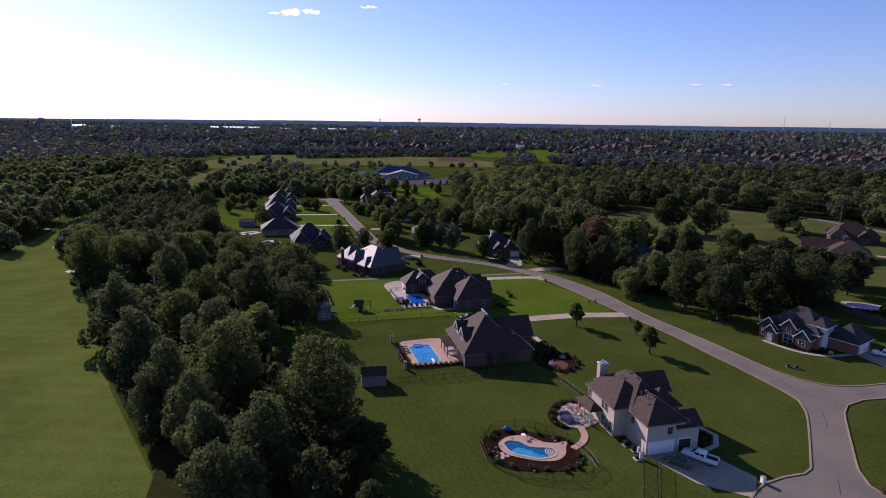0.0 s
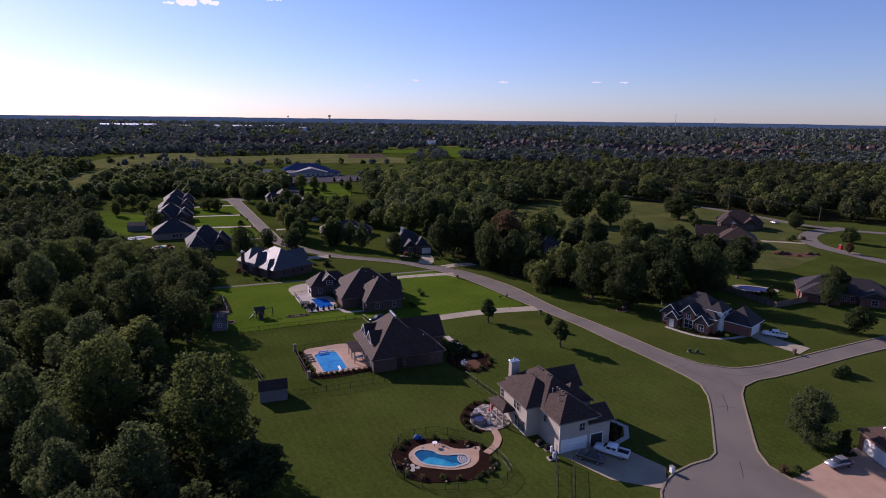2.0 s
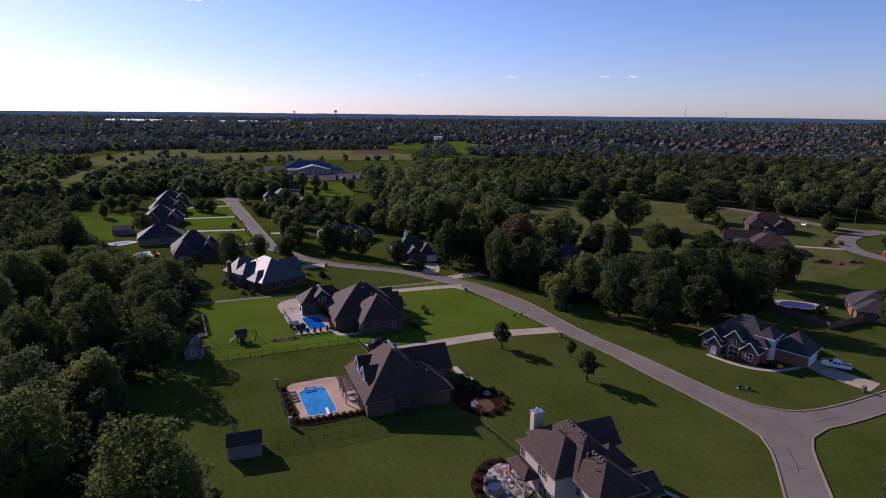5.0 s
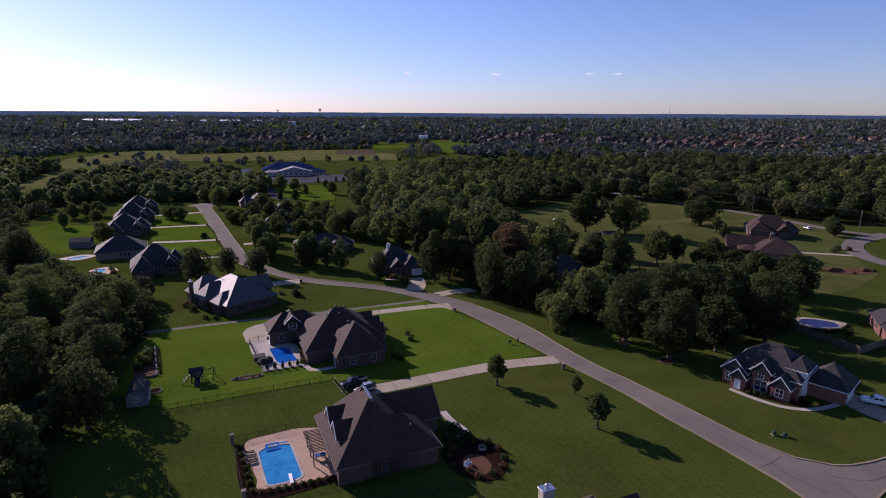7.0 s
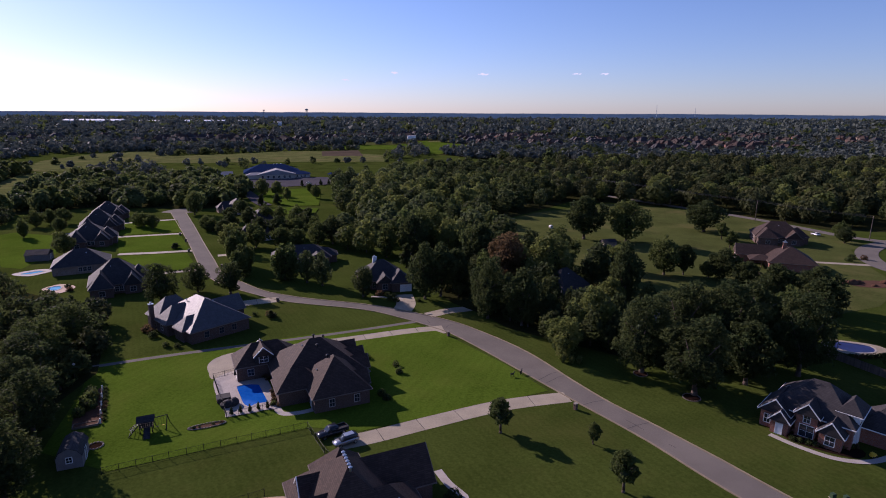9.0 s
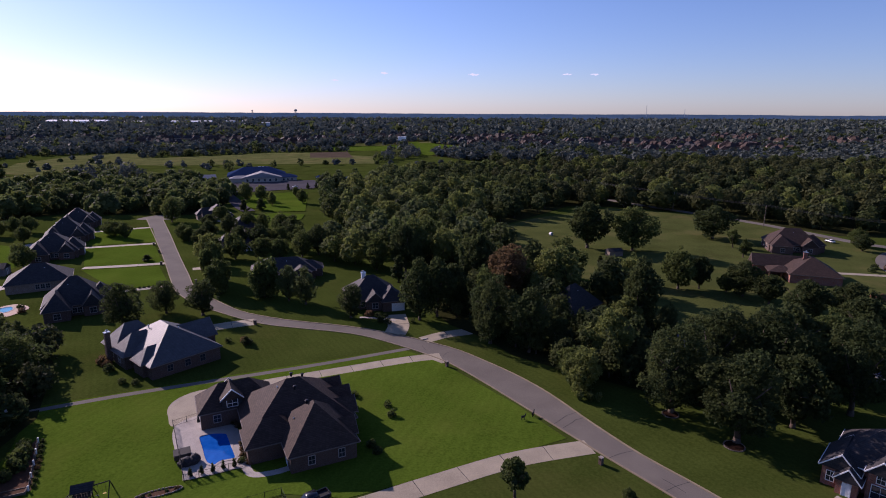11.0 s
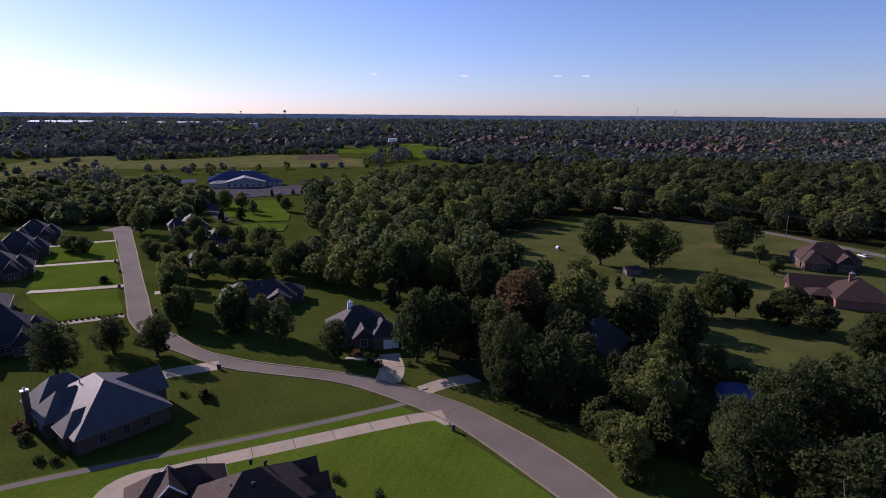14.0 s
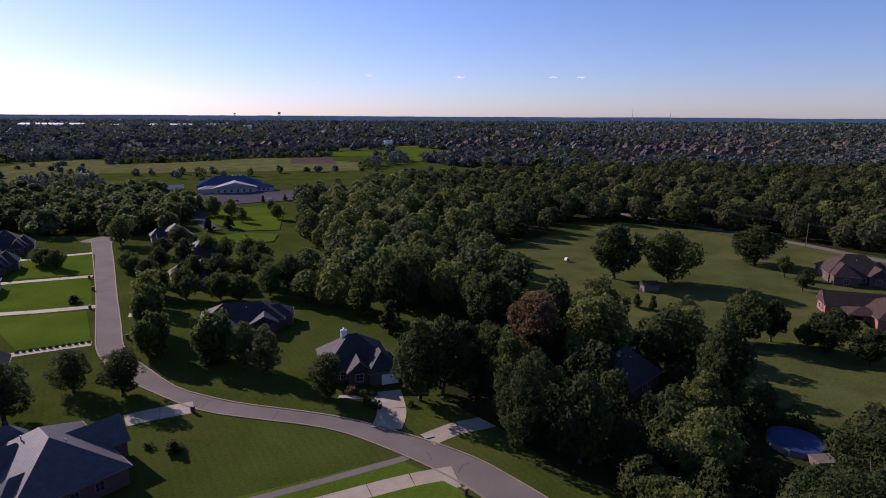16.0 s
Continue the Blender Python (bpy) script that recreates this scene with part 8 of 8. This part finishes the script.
for k, (x, y) in enumerate(((-196, 606), (-190, 609), (-184, 611), (-72, 566), (-68, 569), (-64, 572), (-74, 590), (-70, 593), (-118, 545), (-96, 556))):
    car(x, y, 110 + 4 * k, "sedan", (P_WHITE, P_SILVER, P_DARK)[k % 3], "distant car in the parking lot", "cars at the hall")
grow(CONE, [(-102.5, 434.6, 8, 3.9), (-94.5, 442.3, 8, 4.2), (-98, 540, 5.5, 2.2), (-84, 548, 5, 1.9), (-78, 552, 5, 1.8)], "dark conical evergreen by the hall", "evergreens")
grow(OAKM, [(-84, 500, 8, 3), (-60, 556, 13, 6.4), (-74, 470, 10, 4.6)], "small tree beside the parking lot", "parking lot trees")


# stone-edged mulch rings round the two oaks by the street, and plume grass
def tree_ring(x, y, r):
    ring = root("tree_ring_bed", x, y, 0, "round dark mulch bed edged with stones", "flower bed", "tree rings")
    bm = bmesh.new()
    bmesh.ops.create_circle(bm, cap_ends=True, segments=28, radius=r, matrix=pose(0, 0, 0.10))
    part("mulch", bm, M_MULCH, ring)
    stone = mesh_of(block(-0.19, 0.19, -0.11, 0.11, -0.1, 0.18, 0.05), "stone", M_TRIM)
    for k in range(26):
        a = k * 2 * math.pi / 26
        s = new("stone", stone)
        s.matrix_local = pose(math.cos(a) * r, math.sin(a) * r, 0.0, 0, 0, math.degrees(a) + 90)
        s.parent = ring


tree_ring(49.6, 184.2, 1.5)
tree_ring(55.8, 172.6, 1.7)


def plume_grass(x, y, h):
    g = root("ornamental_grass", x, y, 0, "tall pale ornamental grass with feathery plumes", "grass clump", "ornamental grasses")
    r = random.Random(int(x * 10))
    for name, n, material, tall_of in (("blades", 70, M_LEAF_YELLOW, 0.7), ("plumes", 12, M_HAYFIELD, 1.0)):
        bm = bmesh.new()
        for _ in range(n):
            a, q = r.uniform(0, 6.28), r.uniform(0.2, 0.9)
            z = h * tall_of * r.uniform(0.7, 1.0)
            rod(bm, (0.2 * math.cos(a), 0.2 * math.sin(a), 0), (q * math.cos(a), q * math.sin(a), z), 0.05 if name == "blades" else 0.02, 0.02 if name == "blades" else 0.12, 4)
        part(name[:-1] + "_clump", bm, material, g)


for x, y in ((33.6, 190.8), (35.6, 190.2), (37.2, 190.0)):
    plume_grass(x, y, 2.2)


# distant houses, warehouses, towers
def far_house_meshes(seed):
    r = random.Random(seed)
    w, d = r.uniform(14, 20), r.uniform(11, 14)
    body = mesh_of(block(-w / 2, w / 2, -d / 2, d / 2, -1, 5.0), "wall", (M_BRICK_TAN, M_BRICK_BROWN, M_BRICK_RED)[seed % 3])
    roof = mesh_of(roof_prism(-w / 2, w / 2, -d / 2, d / 2, 5.0, r.uniform(5.6, 7.2), "hip"), "roof", (M_ROOF_GREY, M_ROOF_BROWN, M_ROOF_BROWN, M_ROOF_BROWN)[seed % 4])
    ell = mesh_of(roof_prism(-w * 0.4, w * 0.1, -d * 0.8, 0, 5.0, 5.2, "gy"), "roof", (M_ROOF_GREY, M_ROOF_BROWN, M_ROOF_BROWN, M_ROOF_BROWN)[seed % 4])
    ell_wall = mesh_of(gable_prism(-w * 0.4, w * 0.1, -d * 0.8, 0, 4.9, 5.0, "gy"), "wall", (M_BRICK_TAN, M_BRICK_BROWN, M_BRICK_RED)[seed % 3])
    return body, roof, ell, ell_wall


FAR = [far_house_meshes(k) for k in range(8)]
rf = random.Random(31)
for zone, n in TOWNS:
    for _ in range(n):
        x, y = rf.uniform(*zone[:2]), rf.uniform(*zone[2:])
        h = new("house")
        h.matrix_world = pose(x, y, ground_z(y) + 0.4, 0, 0, rf.choice((0, 20, 70, 90, 160, 200)))
        tagged(h, "distant brick house with steep roof", "house", "distant houses")
        for name, me in zip(("wall", "roof", "roof", "wall"), FAR[rf.randrange(8)]):
            new(name, me).parent = h
M_FARWHITE = mat("white_warehouse_steel", (0.75, 0.75, 0.77), (0.62, 0.62, 0.64), 0.01, 0.2, 0.5, 0.0)
for x, y, w, h in ((-1385, 2600, 230, 3), (-1150, 2600, 90, 3), (-930, 2620, 160, 3), (-760, 2640, 70, 5), (-560, 2350, 36, 6), (-20, 1250, 16, 5)):
    b = root("warehouse", x, y, 8, "long white distant warehouse building", "warehouse", "distant warehouses", 8)
    part("wall", block(-w / 2, w / 2, -w / 6, w / 6, -8, h), M_FARWHITE, b)
    part("roof", roof_prism(-w / 2, w / 2, -w / 6, w / 6, h, w / 40, "gx", 0.6, 0.5), M_FARWHITE, b)


for x, y, r, h in ((-1968, 2318, 42, 13), (-1912, 2330, 10, 9), (-1809, 2317, 11, 12)):
    b = root("dome_roof", x, y, 0, "wide white domed roof far away", "dome", "distant domes", 8)
    bm = bmesh.new()
    bmesh.ops.create_uvsphere(bm, u_segments=28, v_segments=14, radius=r)
    bmesh.ops.delete(bm, geom=[v for v in bm.verts if v.co.z < -0.1], context="VERTS")
    for v in bm.verts:
        v.co.z *= h / r
    part("shell", bm, M_FARWHITE, b)
    part("wall", block(-r * 0.7, r * 0.7, -r * 0.7, r * 0.7, -8, 0.5), M_FARWHITE, b)


def water_tower(x, y, height, r, label):
    w = root("water_tower", x, y, 0, label, "water tower")
    bm = bmesh.new()
    bmesh.ops.create_uvsphere(bm, u_segments=20, v_segments=12, radius=r, matrix=pose(0, 0, height))
    for v in bm.verts:
        v.co.z = height + (v.co.z - height) * 0.62
    part("tank", bm, M_ROOF_PALE, w)
    for k in range(6):
        a = k * 1.047
        bm = bmesh.new()
        rod(bm, (math.cos(a) * r * 0.95, math.sin(a) * r * 0.95, -5), (math.cos(a) * r * 0.8, math.sin(a) * r * 0.8, height), r * 0.05)
        part("leg", bm, M_ROOF_PALE, w)
    bm = bmesh.new()
    rod(bm, (0, 0, -5), (0, 0, height), r * 0.12)
    part("riser", bm, M_ROOF_PALE, w)


water_tower(-1706, 1830, 46, 13, "pale water tower on six legs")
water_tower(-823, 4300, 52, 11, "pale water tower on the horizon")
water_tower(-1126, 4300, 46, 7, "small water tower on the horizon")
for x, y, h in ((1719, 4300, 100), (2007, 4300, 75), (-1587, 1830, 60)):
    t = root("radio_mast", x, y, 0, "slender lattice radio mast far away", "mast", "radio masts")
    for dx in (-1, 1):
        bm = bmesh.new()
        rod(bm, (dx * 2.0, 0, -5), (dx * 0.6, 0, h), 0.9, 0.6, 4)
        part("leg", bm, M_STEEL, t)
    for k in range(8):
        part("brace", block(-1.6, 1.6, -0.4, 0.4, h * k / 8 + 3, h * k / 8 + 4.2), M_STEEL, t)


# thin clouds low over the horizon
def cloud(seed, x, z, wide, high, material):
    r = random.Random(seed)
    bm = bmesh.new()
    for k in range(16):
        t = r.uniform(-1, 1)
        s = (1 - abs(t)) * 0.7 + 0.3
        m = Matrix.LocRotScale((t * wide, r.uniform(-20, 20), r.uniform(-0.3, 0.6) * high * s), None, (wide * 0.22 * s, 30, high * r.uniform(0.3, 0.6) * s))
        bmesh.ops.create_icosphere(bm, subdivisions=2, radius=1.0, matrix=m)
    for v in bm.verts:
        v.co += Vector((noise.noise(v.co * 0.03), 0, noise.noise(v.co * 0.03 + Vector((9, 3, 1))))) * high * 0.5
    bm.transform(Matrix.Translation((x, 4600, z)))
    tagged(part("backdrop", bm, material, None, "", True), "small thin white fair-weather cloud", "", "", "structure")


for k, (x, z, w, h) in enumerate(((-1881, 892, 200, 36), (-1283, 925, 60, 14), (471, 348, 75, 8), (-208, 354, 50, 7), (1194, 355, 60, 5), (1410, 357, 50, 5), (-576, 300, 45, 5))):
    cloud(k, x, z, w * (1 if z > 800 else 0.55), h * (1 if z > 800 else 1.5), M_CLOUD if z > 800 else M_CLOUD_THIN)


# hills on the horizon, their haze put in as a glowing blue
M_HILLS = bpy.data.materials.new("hazy_hills")
M_HILLS.use_nodes = True
hn, hl = M_HILLS.node_tree.nodes, M_HILLS.node_tree.links
hill_p, hill_tc, hill_map, hill_noise, hill_ramp = hn["Principled BSDF"], hn.new("ShaderNodeTexCoord"), hn.new("ShaderNodeMapping"), hn.new("ShaderNodeTexNoise"), hn.new("ShaderNodeValToRGB")
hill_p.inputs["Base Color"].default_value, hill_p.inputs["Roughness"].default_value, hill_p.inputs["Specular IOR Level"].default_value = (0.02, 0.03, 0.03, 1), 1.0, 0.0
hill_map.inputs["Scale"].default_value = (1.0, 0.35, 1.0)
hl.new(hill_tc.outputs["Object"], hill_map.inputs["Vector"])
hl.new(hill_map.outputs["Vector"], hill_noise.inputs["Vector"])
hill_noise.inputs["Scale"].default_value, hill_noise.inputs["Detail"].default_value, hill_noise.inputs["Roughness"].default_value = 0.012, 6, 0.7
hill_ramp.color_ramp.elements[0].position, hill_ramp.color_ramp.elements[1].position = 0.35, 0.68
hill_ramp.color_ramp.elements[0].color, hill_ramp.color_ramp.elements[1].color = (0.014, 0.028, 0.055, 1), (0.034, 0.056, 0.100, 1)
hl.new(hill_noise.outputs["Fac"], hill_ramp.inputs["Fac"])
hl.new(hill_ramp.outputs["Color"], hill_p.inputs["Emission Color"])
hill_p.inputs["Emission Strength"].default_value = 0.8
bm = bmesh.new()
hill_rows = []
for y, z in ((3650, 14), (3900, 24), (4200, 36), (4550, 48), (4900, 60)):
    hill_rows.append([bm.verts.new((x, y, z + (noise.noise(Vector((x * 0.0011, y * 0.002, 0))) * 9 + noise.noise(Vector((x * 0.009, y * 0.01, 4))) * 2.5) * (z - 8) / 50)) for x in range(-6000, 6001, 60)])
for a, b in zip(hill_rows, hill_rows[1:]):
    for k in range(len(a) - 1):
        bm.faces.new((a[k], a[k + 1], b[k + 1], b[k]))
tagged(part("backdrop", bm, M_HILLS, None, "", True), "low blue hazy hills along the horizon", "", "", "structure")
